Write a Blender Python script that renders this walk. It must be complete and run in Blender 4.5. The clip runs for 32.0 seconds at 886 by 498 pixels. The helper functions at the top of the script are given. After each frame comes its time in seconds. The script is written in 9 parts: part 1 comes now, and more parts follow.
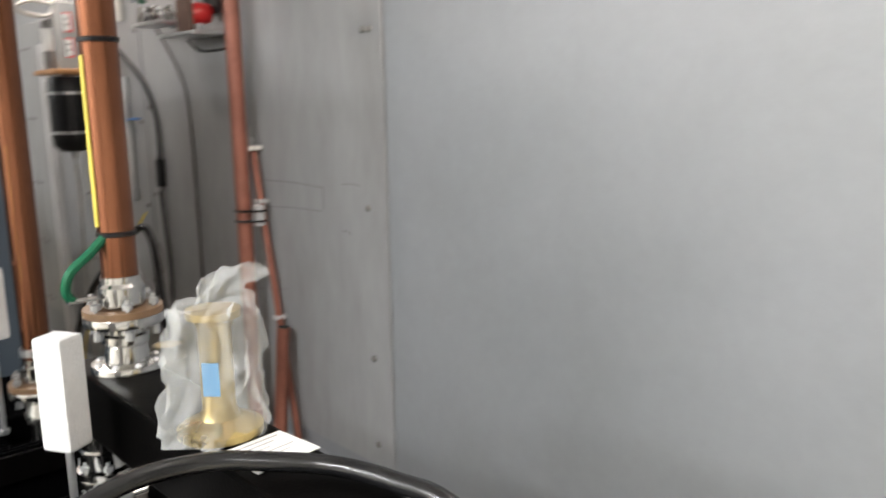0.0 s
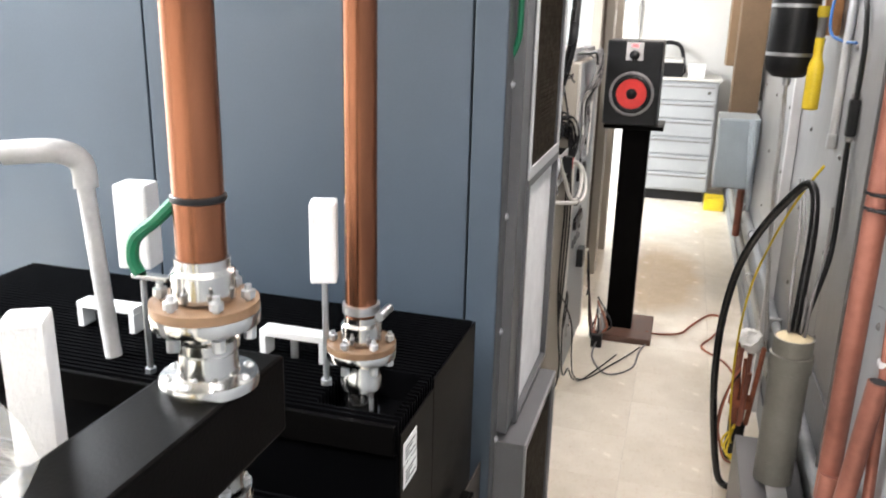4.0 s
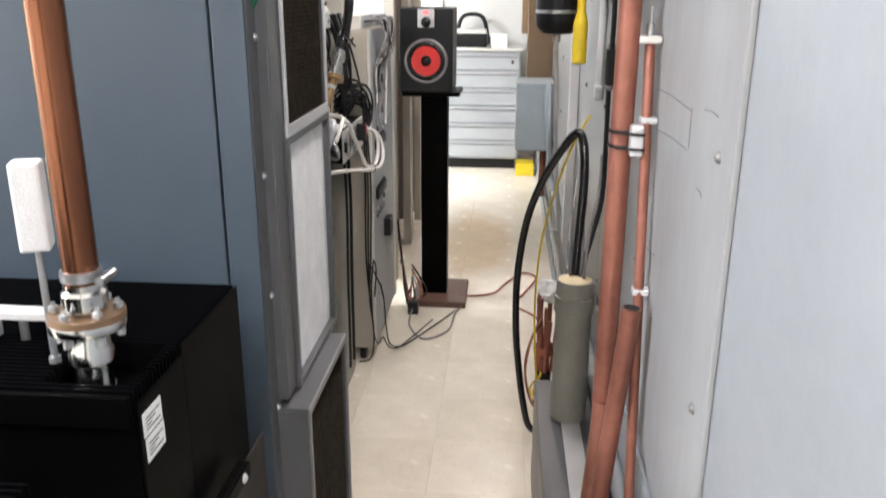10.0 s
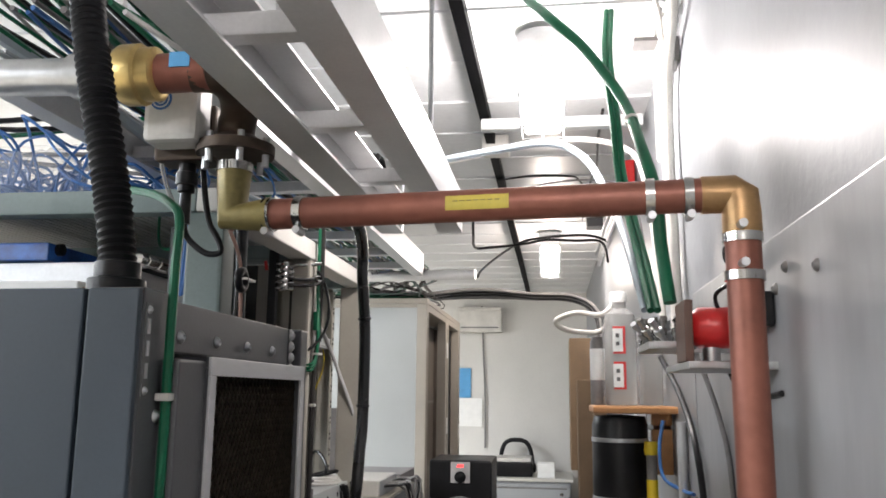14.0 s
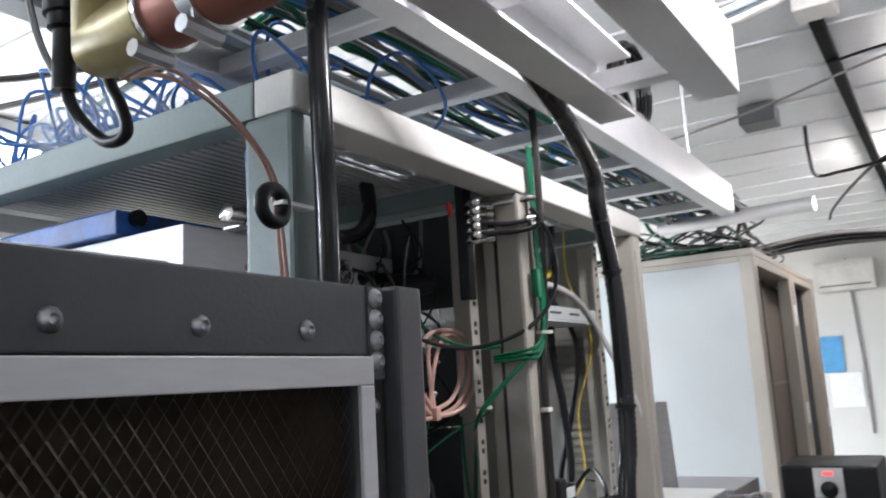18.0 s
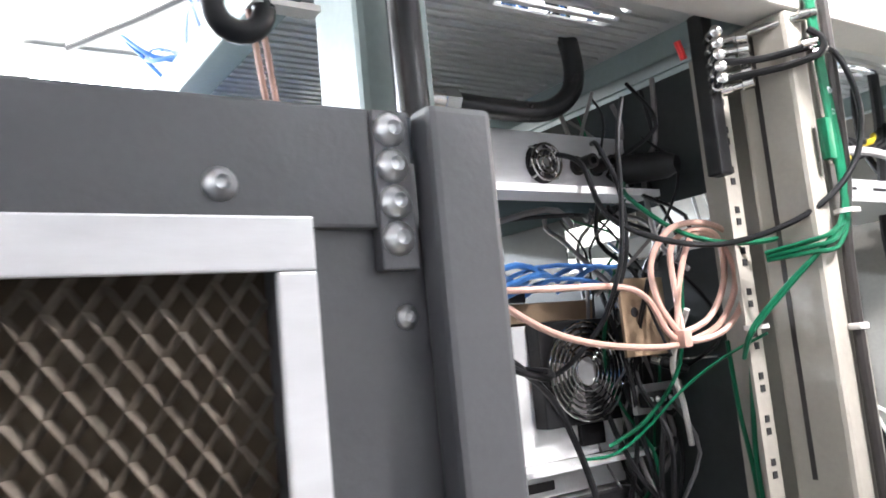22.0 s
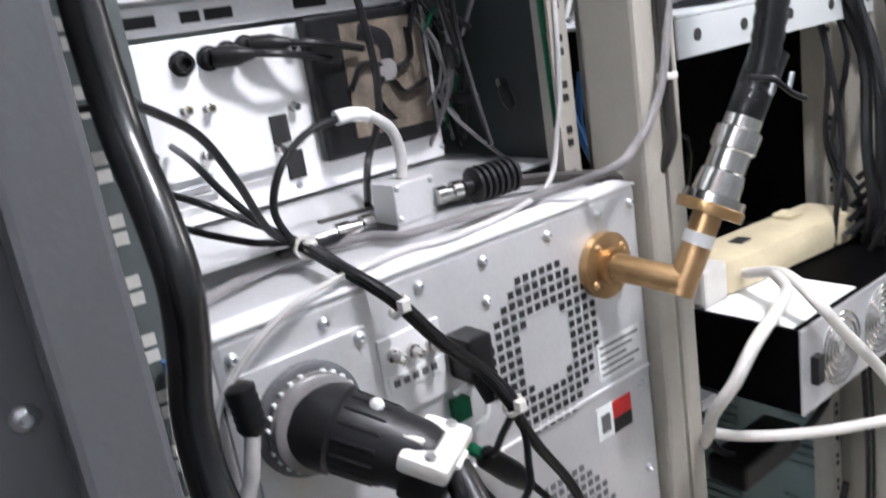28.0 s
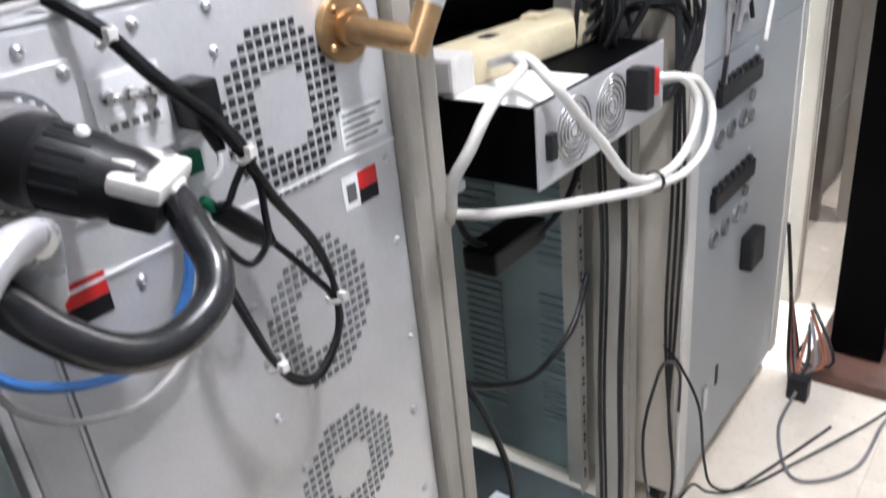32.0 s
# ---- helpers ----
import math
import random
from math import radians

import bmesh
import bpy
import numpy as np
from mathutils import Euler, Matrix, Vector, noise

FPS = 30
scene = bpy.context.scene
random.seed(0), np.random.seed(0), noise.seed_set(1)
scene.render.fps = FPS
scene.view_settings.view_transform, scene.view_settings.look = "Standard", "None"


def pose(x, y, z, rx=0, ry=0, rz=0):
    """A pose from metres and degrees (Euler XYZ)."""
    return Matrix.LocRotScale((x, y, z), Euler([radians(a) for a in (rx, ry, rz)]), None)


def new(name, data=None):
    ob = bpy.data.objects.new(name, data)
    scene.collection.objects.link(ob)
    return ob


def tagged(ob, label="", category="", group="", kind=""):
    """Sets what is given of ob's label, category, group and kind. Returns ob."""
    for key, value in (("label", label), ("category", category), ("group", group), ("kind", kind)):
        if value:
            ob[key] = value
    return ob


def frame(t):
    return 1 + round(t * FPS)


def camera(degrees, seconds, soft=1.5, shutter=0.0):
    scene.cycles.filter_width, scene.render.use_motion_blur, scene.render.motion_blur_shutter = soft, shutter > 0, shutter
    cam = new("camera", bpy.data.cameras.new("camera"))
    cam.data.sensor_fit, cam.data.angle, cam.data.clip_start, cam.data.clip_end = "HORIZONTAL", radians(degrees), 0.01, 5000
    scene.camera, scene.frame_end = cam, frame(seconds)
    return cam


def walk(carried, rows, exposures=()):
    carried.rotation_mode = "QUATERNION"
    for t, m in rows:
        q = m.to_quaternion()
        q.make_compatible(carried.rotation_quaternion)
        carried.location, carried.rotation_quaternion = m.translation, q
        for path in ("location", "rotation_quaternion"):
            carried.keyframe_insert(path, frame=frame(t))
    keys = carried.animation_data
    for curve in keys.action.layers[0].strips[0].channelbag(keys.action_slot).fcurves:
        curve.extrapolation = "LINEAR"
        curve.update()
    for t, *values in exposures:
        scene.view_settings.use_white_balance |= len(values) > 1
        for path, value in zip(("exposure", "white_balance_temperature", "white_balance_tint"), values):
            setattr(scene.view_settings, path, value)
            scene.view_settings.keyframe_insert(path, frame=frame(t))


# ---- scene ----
cam = camera(57.3, 32.0, 1.7, 0.45)
METRES, EYE, TILT, LEAN, TURN = 3.6, 1.52, 0.0, 0.0, -42.4
ROWS = [
    (0.0, 0.0, 0.0, 0.0, -0.19, -10.73, 1.0),
    (0.5, 0.0392, 0.0326, 0.0023, 13.06, -12.75, -1.65),
    (1.0, 0.06, 0.0662, 0.0008, 18.67, -10.5, -2.09),
    (1.5, 0.0731, 0.1023, 0.0045, 29.34, -10.67, -1.32),
    (2.0, 0.0911, 0.1446, 0.0052, 39.14, -10.6, -2.72),
    (2.5, 0.0973, 0.1755, 0.0048, 46.07, -11.04, -0.94),
    (3.0, 0.0783, 0.1948, 0.0063, 48.99, -9.92, 0.45),
    (3.5, 0.0693, 0.2087, 0.0044, 55.1, -13.19, -1.29),
    (5.5, 0.0885, 0.2237, -0.0178, 62.78, -22.13, 0.32),
    (6.0, 0.0897, 0.2268, -0.0232, 59.72, -24.35, 1.21),
    (6.5, 0.09, 0.2286, -0.0265, 52.8, -26.0, 1.04),
    (7.0, 0.0896, 0.2317, -0.0324, 48.36, -29.34, 1.25),
    (7.5, 0.0908, 0.2343, -0.0382, 44.94, -33.55, 1.14),
    (8.0, 0.0944, 0.2328, -0.0388, 44.12, -34.59, 1.79),
    (8.5, 0.0935, 0.2348, -0.0371, 45.06, -32.47, 1.67),
    (9.0, 0.0945, 0.2365, -0.0301, 45.98, -28.32, 1.62),
    (9.5, 0.0943, 0.2396, -0.0221, 45.07, -22.37, 1.31),
    (10.0, 0.0932, 0.2426, -0.0131, 46.86, -17.66, -0.25),
    (10.5, 0.0754, 0.2499, -0.0057, 47.84, -13.9, 0.54),
    (11.0, 0.0555, 0.2614, 0.0023, 45.65, -11.77, 1.98),
    (11.5, 0.0442, 0.2763, 0.0109, 43.5, -7.99, -0.01),
    (12.0, 0.0337, 0.2942, 0.0215, 44.75, -4.09, -0.62),
    (12.5, 0.0255, 0.3065, 0.031, 44.03, -0.01, -1.14),
    (13.0, 0.0168, 0.3217, 0.0353, 46.17, 5.57, -3.26),
    (13.5, 0.0045, 0.3376, 0.038, 48.57, 9.72, -1.83),
    (15.5, -0.0602, 0.3969, 0.0378, 53.1, 10.54, 1.68),
    (16.0, -0.0752, 0.4241, 0.0379, 60.61, 11.16, 1.15),
    (16.5, -0.0928, 0.4452, 0.0369, 64.05, 10.33, 2.54),
    (17.0, -0.1196, 0.463, 0.0362, 66.31, 10.4, 4.44),
    (17.5, -0.1333, 0.479, 0.0416, 69.16, 11.64, 3.37),
    (18.0, -0.1473, 0.4987, 0.0411, 74.86, 9.64, 3.15),
    (18.5, -0.1508, 0.5091, 0.0389, 77.85, 8.12, 4.62),
    (19.0, -0.1549, 0.5184, 0.0372, 78.42, 5.32, 4.12),
    (19.5, -0.1627, 0.5219, 0.0347, 80.18, 4.41, 3.6),
    (20.0, -0.1751, 0.5223, 0.0319, 85.19, 7.45, 5.49),
    (20.5, -0.1885, 0.5216, 0.0292, 89.56, 8.07, 7.91),
    (21.0, -0.2024, 0.5318, 0.0312, 92.71, 8.55, 6.24),
    (21.5, -0.2186, 0.5409, 0.0321, 95.94, 7.36, 5.9),
    (22.0, -0.2312, 0.5553, 0.0323, 99.4, 7.33, 5.43),
    (22.5, -0.2458, 0.5686, 0.0327, 102.03, 6.59, 5.37),
    (23.0, -0.2529, 0.5819, 0.0331, 100.45, 6.96, 6.92),
    (23.5, -0.2551, 0.5911, 0.0321, 97.25, 6.85, 8.39),
    (24.0, -0.2543, 0.5921, 0.0317, 95.17, 5.42, 8.85),
    (24.5, -0.253, 0.5908, 0.0271, 95.69, 1.73, 8.68),
    (25.0, -0.2532, 0.5909, 0.0174, 95.67, -1.64, 8.04),
    (25.5, -0.2557, 0.5893, 0.0089, 98.15, -4.14, 6.18),
    (27.5, -0.2596, 0.5901, -0.0196, 94.91, -13.42, 8.5),
    (28.0, -0.2573, 0.5915, -0.0254, 93.38, -15.81, 8.73),
    (28.5, -0.2564, 0.5901, -0.0345, 89.12, -20.14, 7.41),
    (29.0, -0.2553, 0.5892, -0.041, 88.99, -22.19, 7.69),
    (29.5, -0.2546, 0.5874, -0.0498, 90.98, -25.0, 7.58),
    (30.0, -0.2544, 0.5864, -0.0603, 88.77, -28.75, 5.11),
    (30.5, -0.2524, 0.587, -0.0677, 86.08, -32.94, 4.32),
    (31.0, -0.248, 0.5918, -0.0702, 83.08, -34.0, 5.16),
    (31.5, -0.2463, 0.5984, -0.0651, 79.56, -32.07, 4.96),
    (32.0, -0.2461, 0.6021, -0.0551, 79.37, -26.2, 5.36),
]
EXPOSURES = [(t, stops, kelvin, 14.0) for t, stops, kelvin in (
    (0.0, -0.95, 7050), (0.5, -0.74, 7050), (1.0, -0.56, 7050), (1.5, -0.35, 6900), (2.0, -0.23, 6650), (3.0, 0.00, 6650), (4.5, 0.48, 6650), (6.0, 0.63, 6450), (7.0, 0.38, 6400), (8.0, 0.15, 6350), (9.0, 0.18, 6350), (10.0, 0.15, 6600), (11.0, 0.15, 6700), (12.0, -0.30, 6700), (13.0, -0.79, 6600), (14.5, -1.15, 6600),
    (16.0, -1.55, 6200), (17.0, -0.90, 6100), (18.0, -0.75, 6100), (19.0, -0.30, 6050), (20.0, 0.25, 6300), (21.0, 0.62, 6300), (22.0, 1.05, 6250), (22.5, 1.05, 6100), (23.0, 1.02, 6220), (24.0, 0.70, 6170), (25.0, 0.70, 6170), (28.0, 0.80, 5950), (29.0, 0.95, 5950), (30.0, 1.35, 6050), (31.0, 1.00, 6000), (32.0, 0.95, 5900))]
walk(cam, [(t, pose(0, 0, EYE, TILT, LEAN, TURN) @ pose(METRES * x, METRES * y, METRES * z, 90 + pitch, roll, yaw)) for t, x, y, z, yaw, pitch, roll in ROWS], EXPOSURES)

# ---- world and lamps ----
world = bpy.data.worlds.new("world")
scene.world = world
world.use_nodes = True
world.node_tree.nodes["Background"].inputs["Color"].default_value = (0.75, 0.87, 1.0, 1)
world.node_tree.nodes["Background"].inputs["Strength"].default_value = 0.25


def point_lamp(name, place, watts, radius, colour):
    data = bpy.data.lights.new(name, "POINT")
    data.energy, data.shadow_soft_size, data.color = watts, radius, colour
    ob = new(name, data)
    ob.matrix_world = pose(*place)
    return ob


def area_lamp(name, place, sx, sy, watts, colour, rx=0, ry=0, rz=0):
    data = bpy.data.lights.new(name, "AREA")
    data.shape, data.size, data.size_y, data.energy, data.color = "RECTANGLE", sx, sy, watts, colour
    ob = new(name, data)
    ob.matrix_world = pose(*place, rx, ry, rz)
    return ob


LAMP_PLACES = [(0.81, 2.82, 2.32), (0.82, 5.3, 2.32), (0.80, 0.4, 2.32)]
for q, w, tone in zip(LAMP_PLACES, (38, 20, 36), ((1.0, 0.965, 0.94), (1.0, 0.88, 0.76), (1.0, 0.965, 0.94))):
    point_lamp("aisle_bulb_light", q, w, 0.06, tone)
TUBE_PLACES = [(-1.6, 0.6), (-1.6, 2.9), (-1.6, 5.2), (-2.9, 1.7), (-2.9, 4.2)]
for tx, ty in TUBE_PLACES:
    area_lamp("ceiling_tube_light", (tx, ty, 2.40), 0.28, 1.2, 210, (0.86, 0.94, 1.0))


# ---- materials ----
def material(name, colour, rough=0.5, metal=0.0, vary=0.08, scale=8.0, grain=120.0, bump=0.1, second=None, stretch=(1, 1, 1), clear=0.0, spec=0.5):
    m = bpy.data.materials.new(name)
    m.use_nodes = True
    nt = m.node_tree
    b = nt.nodes["Principled BSDF"]
    tc = nt.nodes.new("ShaderNodeTexCoord")
    mp = nt.nodes.new("ShaderNodeMapping")
    mp.inputs["Scale"].default_value = stretch
    nt.links.new(tc.outputs["Object"], mp.inputs["Vector"])
    big = nt.nodes.new("ShaderNodeTexNoise")
    big.inputs["Scale"].default_value, big.inputs["Detail"].default_value, big.inputs["Roughness"].default_value = scale, 5, 0.6
    small = nt.nodes.new("ShaderNodeTexNoise")
    small.inputs["Scale"].default_value, small.inputs["Detail"].default_value = grain, 3
    nt.links.new(mp.outputs[0], big.inputs["Vector"])
    nt.links.new(mp.outputs[0], small.inputs["Vector"])
    ramp = nt.nodes.new("ShaderNodeValToRGB")
    ramp.color_ramp.elements[0].position, ramp.color_ramp.elements[1].position = 0.3, 0.72
    dark = second or tuple(c * (1 - 2.2 * vary) for c in colour)
    light = tuple(min(1, c * (1 + vary)) for c in colour)
    ramp.color_ramp.elements[0].color = (*dark, 1)
    ramp.color_ramp.elements[1].color = (*light, 1)
    add = nt.nodes.new("ShaderNodeMath")
    add.operation = "MULTIPLY_ADD"
    nt.links.new(small.outputs["Fac"], add.inputs[0])
    add.inputs[1].default_value = 0.25
    nt.links.new(big.outputs["Fac"], add.inputs[2])
    sub = nt.nodes.new("ShaderNodeMath")
    sub.operation = "SUBTRACT"
    nt.links.new(add.outputs[0], sub.inputs[0])
    sub.inputs[1].default_value = 0.12
    nt.links.new(sub.outputs[0], ramp.inputs["Fac"])
    nt.links.new(ramp.outputs["Color"], b.inputs["Base Color"])
    rr = nt.nodes.new("ShaderNodeMapRange")
    rr.inputs["To Min"].default_value, rr.inputs["To Max"].default_value = max(0.02, rough - 0.12), min(1, rough + 0.12)
    nt.links.new(big.outputs["Fac"], rr.inputs["Value"])
    nt.links.new(rr.outputs[0], b.inputs["Roughness"])
    b.inputs["Metallic"].default_value = metal
    b.inputs["Coat Weight"].default_value = clear
    b.inputs["Specular IOR Level"].default_value = spec
    if bump:
        bp = nt.nodes.new("ShaderNodeBump")
        bp.inputs["Strength"].default_value, bp.inputs["Distance"].default_value = bump, 0.002
        nt.links.new(small.outputs["Fac"], bp.inputs["Height"])
        nt.links.new(bp.outputs[0], b.inputs["Normal"])
    return m


def glowing(name, colour, strength):
    m = bpy.data.materials.new(name)
    m.use_nodes = True
    b = m.node_tree.nodes["Principled BSDF"]
    b.inputs["Base Color"].default_value = (*colour, 1)
    b.inputs["Emission Color"].default_value = (*colour, 1)
    b.inputs["Emission Strength"].default_value = strength
    return m


def clearish(name, colour, rough, through_weight, alpha=1.0):
    m = bpy.data.materials.new(name)
    m.use_nodes = True
    b = m.node_tree.nodes["Principled BSDF"]
    b.inputs["Base Color"].default_value = (*colour, 1)
    b.inputs["Roughness"].default_value = rough
    b.inputs["Transmission Weight"].default_value = through_weight
    b.inputs["Alpha"].default_value = alpha
    b.inputs["IOR"].default_value = 1.2
    return m


WALL = material("painted_wall", (0.262, 0.275, 0.292), 0.42, 0, 0.06, 1.7, 38, 0.4)
PANEL = material("wall_board", (0.300, 0.306, 0.313), 0.4, 0, 0.08, 2.0, 25, 0.2, second=(0.225, 0.225, 0.228), stretch=(1, 1.6, 0.5))
LOWER = material("lower_wall_paint", (0.30, 0.32, 0.34), 0.5, 0, 0.1, 3, 60, 0.2)
ENDWALL = material("end_wall_paint", (0.66, 0.65, 0.62), 0.6, 0, 0.04, 2, 60, 0.2)
CEIL = material("ceiling_metal", (0.74, 0.75, 0.76), 0.35, 0.1, 0.08, 1.5, 50, 0.1)
def tile_material():
    """Cream vinyl with small grey-brown chips, a tint of its own per tile, and a soft-edged tan patch on the floor."""
    m = material("vinyl_tile", (0.87, 0.80, 0.69), 0.24, 0, 0.04, 9, 160, 0.05, second=(0.80, 0.725, 0.61))
    nt = m.node_tree
    b = nt.nodes["Principled BSDF"]
    base = b.inputs["Base Color"].links[0].from_socket
    geo = nt.nodes.new("ShaderNodeNewGeometry")
    info = nt.nodes.new("ShaderNodeObjectInfo")

    def mixed(a, colour, factor):
        mx = nt.nodes.new("ShaderNodeMix")
        mx.data_type, mx.blend_type = "RGBA", "MULTIPLY"
        nt.links.new(factor, mx.inputs[0])
        nt.links.new(a, mx.inputs[6])
        mx.inputs[7].default_value = (*colour, 1)
        return mx.outputs[2]

    def ranged(value, low, high, top):
        r = nt.nodes.new("ShaderNodeMapRange")
        r.inputs["From Min"].default_value, r.inputs["From Max"].default_value, r.inputs["To Max"].default_value = low, high, top
        nt.links.new(value, r.inputs["Value"])
        return r.outputs[0]

    chips = nt.nodes.new("ShaderNodeTexNoise")
    chips.inputs["Scale"].default_value, chips.inputs["Detail"].default_value = 75, 2
    stretch = nt.nodes.new("ShaderNodeMapping")
    stretch.inputs["Scale"].default_value = (1.0, 0.55, 1.0)
    nt.links.new(geo.outputs["Position"], stretch.inputs["Vector"])
    nt.links.new(stretch.outputs[0], chips.inputs["Vector"])
    scuff = nt.nodes.new("ShaderNodeTexNoise")
    scuff.inputs["Scale"].default_value, scuff.inputs["Detail"].default_value = 3.2, 6
    nt.links.new(geo.outputs["Position"], scuff.inputs["Vector"])
    place = nt.nodes.new("ShaderNodeMapping")
    place.vector_type = "TEXTURE"
    place.inputs["Location"].default_value, place.inputs["Scale"].default_value = (0.66, 5.2, 0), (0.24, 0.75, 1)
    nt.links.new(geo.outputs["Position"], place.inputs["Vector"])
    wobble = nt.nodes.new("ShaderNodeVectorMath")
    wobble.operation = "MULTIPLY_ADD"
    nt.links.new(scuff.outputs["Color"], wobble.inputs[0])
    wobble.inputs[1].default_value = (0.9, 0.9, 0)
    nt.links.new(place.outputs[0], wobble.inputs[2])
    shifted = nt.nodes.new("ShaderNodeVectorMath")
    shifted.operation = "SUBTRACT"
    nt.links.new(wobble.outputs[0], shifted.inputs[0])
    shifted.inputs[1].default_value = (0.45, 0.45, 0)
    dist = nt.nodes.new("ShaderNodeVectorMath")
    dist.operation = "LENGTH"
    nt.links.new(shifted.outputs[0], dist.inputs[0])
    out = mixed(base, (0.86, 0.80, 0.72), ranged(chips.outputs["Fac"], 0.56, 0.72, 0.45))
    out = mixed(out, (0.90, 0.88, 0.84), ranged(scuff.outputs["Fac"], 0.55, 0.75, 0.7))
    out = mixed(out, (0.93, 0.92, 0.90), info.outputs["Random"])
    out = mixed(out, (0.86, 0.73, 0.57), ranged(dist.outputs["Value"], 1.15, 0.7, 1.0))
    nt.links.new(out, b.inputs["Base Color"])
    return m


TILE = tile_material()
GROUT = material("floor_joint", (0.62, 0.55, 0.46), 0.6, 0, 0.1)
BLUE_GREY = material("blue_grey_paint", (0.041, 0.056, 0.073), 0.45, 0, 0.08, 1.2, 200, 0.08, spec=0.4)
DARK_GREY = material("dark_grey_paint", (0.090, 0.091, 0.097), 0.38, 0, 0.08, 2, 250, 0.1)
BLACK = material("black_anodised", (0.0018, 0.0018, 0.0021), 0.45, 0.0, 0.2, 3, 200, 0.1, spec=0.02)
BLACK_SATIN = material("black_satin_sheet", (0.0022, 0.0020, 0.0019), 0.34, 0.0, 0.15, 3, 260, 0.1, spec=0.03)
COPPER = material("copper_tube", (0.27, 0.108, 0.058), 0.24, 0.95, 0.15, 9, 60, 0.06, second=(0.12, 0.045, 0.024), stretch=(1, 1, 0.12))
COPPER_DARK = material("aged_copper_tube", (0.30, 0.115, 0.08), 0.45, 0.4, 0.2, 5, 60, 0.1, second=(0.18, 0.065, 0.045))
BRASS = material("aged_brass", (0.55, 0.40, 0.16), 0.35, 0.9, 0.2, 9, 80, 0.1)
GOLD = material("gold_brass", (0.46, 0.30, 0.15), 0.32, 0.85, 0.2, 9, 80, 0.1, second=(0.32, 0.195, 0.09))
YELLOW_BRASS = material("yellow_brass", (0.52, 0.40, 0.17), 0.30, 0.85, 0.2, 9, 80, 0.1, second=(0.38, 0.28, 0.11))
SILVER = material("bright_silver_plate", (0.56, 0.55, 0.53), 0.15, 1.0, 0.1, 10, 90, 0.05)
STEEL = material("zinc_steel", (0.55, 0.56, 0.57), 0.35, 0.9, 0.12, 9, 90, 0.08)
ALU = material("brushed_aluminium", (0.56, 0.565, 0.575), 0.4, 0.4, 0.1, 6, 150, 0.08, stretch=(1, 0.2, 1))
ALU_SHEET = material("silver_grey_sheet", (0.68, 0.68, 0.685), 0.4, 0.5, 0.08, 3.5, 200, 0.08, second=(0.55, 0.55, 0.555))
ALU_WHITE = material("pale_aluminium_panel", (0.86, 0.86, 0.86), 0.4, 0.25, 0.05, 5, 200, 0.06)
RACK = material("beige_grey_rack_paint", (0.345, 0.322, 0.278), 0.5, 0, 0.08, 4, 160, 0.1)
RACK_LIGHT = material("pale_rack_paint", (0.60, 0.585, 0.545), 0.5, 0, 0.07, 4, 160, 0.1)
RACK_IN = material("grey_green_rack_paint", (0.185, 0.235, 0.23), 0.5, 0, 0.1, 4, 160, 0.1)
RACK_PALE = material("pale_grey_enamel", (0.43, 0.45, 0.445), 0.4, 0, 0.03, 3, 160, 0.05)
BEIGE = material("beige_enamel", (0.40, 0.365, 0.31), 0.45, 0, 0.06, 3, 160, 0.08)
GREY_FACE = material("grey_enamel", (0.33, 0.345, 0.355), 0.4, 0, 0.05, 3, 160, 0.05)
FOAM = material("white_foam", (0.72, 0.72, 0.72), 0.9, 0, 0.04, 30, 300, 0.5)
PAPER = material("white_paper", (0.85, 0.85, 0.83), 0.8, 0, 0.03, 20, 200, 0.1)
LABEL = material("white_label", (0.78, 0.79, 0.78), 0.6, 0, 0.04, 30, 200, 0.0)
INK = material("grey_print", (0.12, 0.12, 0.12), 0.7, 0, 0.1, 30, 100, 0.0)
PLASTIC_BLACK = material("black_plastic", (0.011, 0.011, 0.012), 0.36, 0, 0.2, 10, 150, 0.15, spec=0.26)
RUBBER = material("black_rubber", (0.012, 0.012, 0.013), 0.25, 0, 0.2, 10, 150, 0.08, spec=0.5)
CABLE_GREY = material("grey_cable_jacket", (0.20, 0.19, 0.19), 0.42, 0, 0.15, 10, 150, 0.05)
CABLE_DARK = material("dark_brown_grey_jacket", (0.035, 0.031, 0.029), 0.38, 0, 0.15, 10, 150, 0.05, spec=0.3)
CABLE_LGREY = material("light_grey_cable_jacket", (0.45, 0.44, 0.43), 0.45, 0, 0.12, 10, 150, 0.05)
CABLE_WHITE = material("white_cable_jacket", (0.64, 0.62, 0.58), 0.45, 0, 0.08, 10, 150, 0.05)
CABLE_BLUE = material("blue_cable_jacket", (0.042, 0.155, 0.42), 0.4, 0, 0.12, 10, 150, 0.05)
CABLE_GREEN = material("green_cable_jacket", (0.004, 0.12, 0.055), 0.4, 0, 0.15, 10, 150, 0.05, spec=0.3)
CABLE_PINK = material("salmon_cable_jacket", (0.52, 0.32, 0.26), 0.4, 0, 0.1, 10, 150, 0.05)
YELLOW = material("yellow_plastic", (0.72, 0.52, 0.02), 0.45, 0, 0.1, 10, 150, 0.05)
YELLOW_TAPE = material("yellow_tape", (0.62, 0.50, 0.09), 0.5, 0, 0.08, 10, 150, 0.0)
RED = material("red_plastic", (0.60, 0.02, 0.02), 0.35, 0, 0.1, 10, 150, 0.05)
CONE = material("red_speaker_cone", (0.62, 0.035, 0.03), 0.45, 0, 0.1, 10, 150, 0.05)
WOOD = material("shelf_wood", (0.55, 0.27, 0.11), 0.45, 0, 0.15, 4, 60, 0.1, stretch=(1, 8, 1))
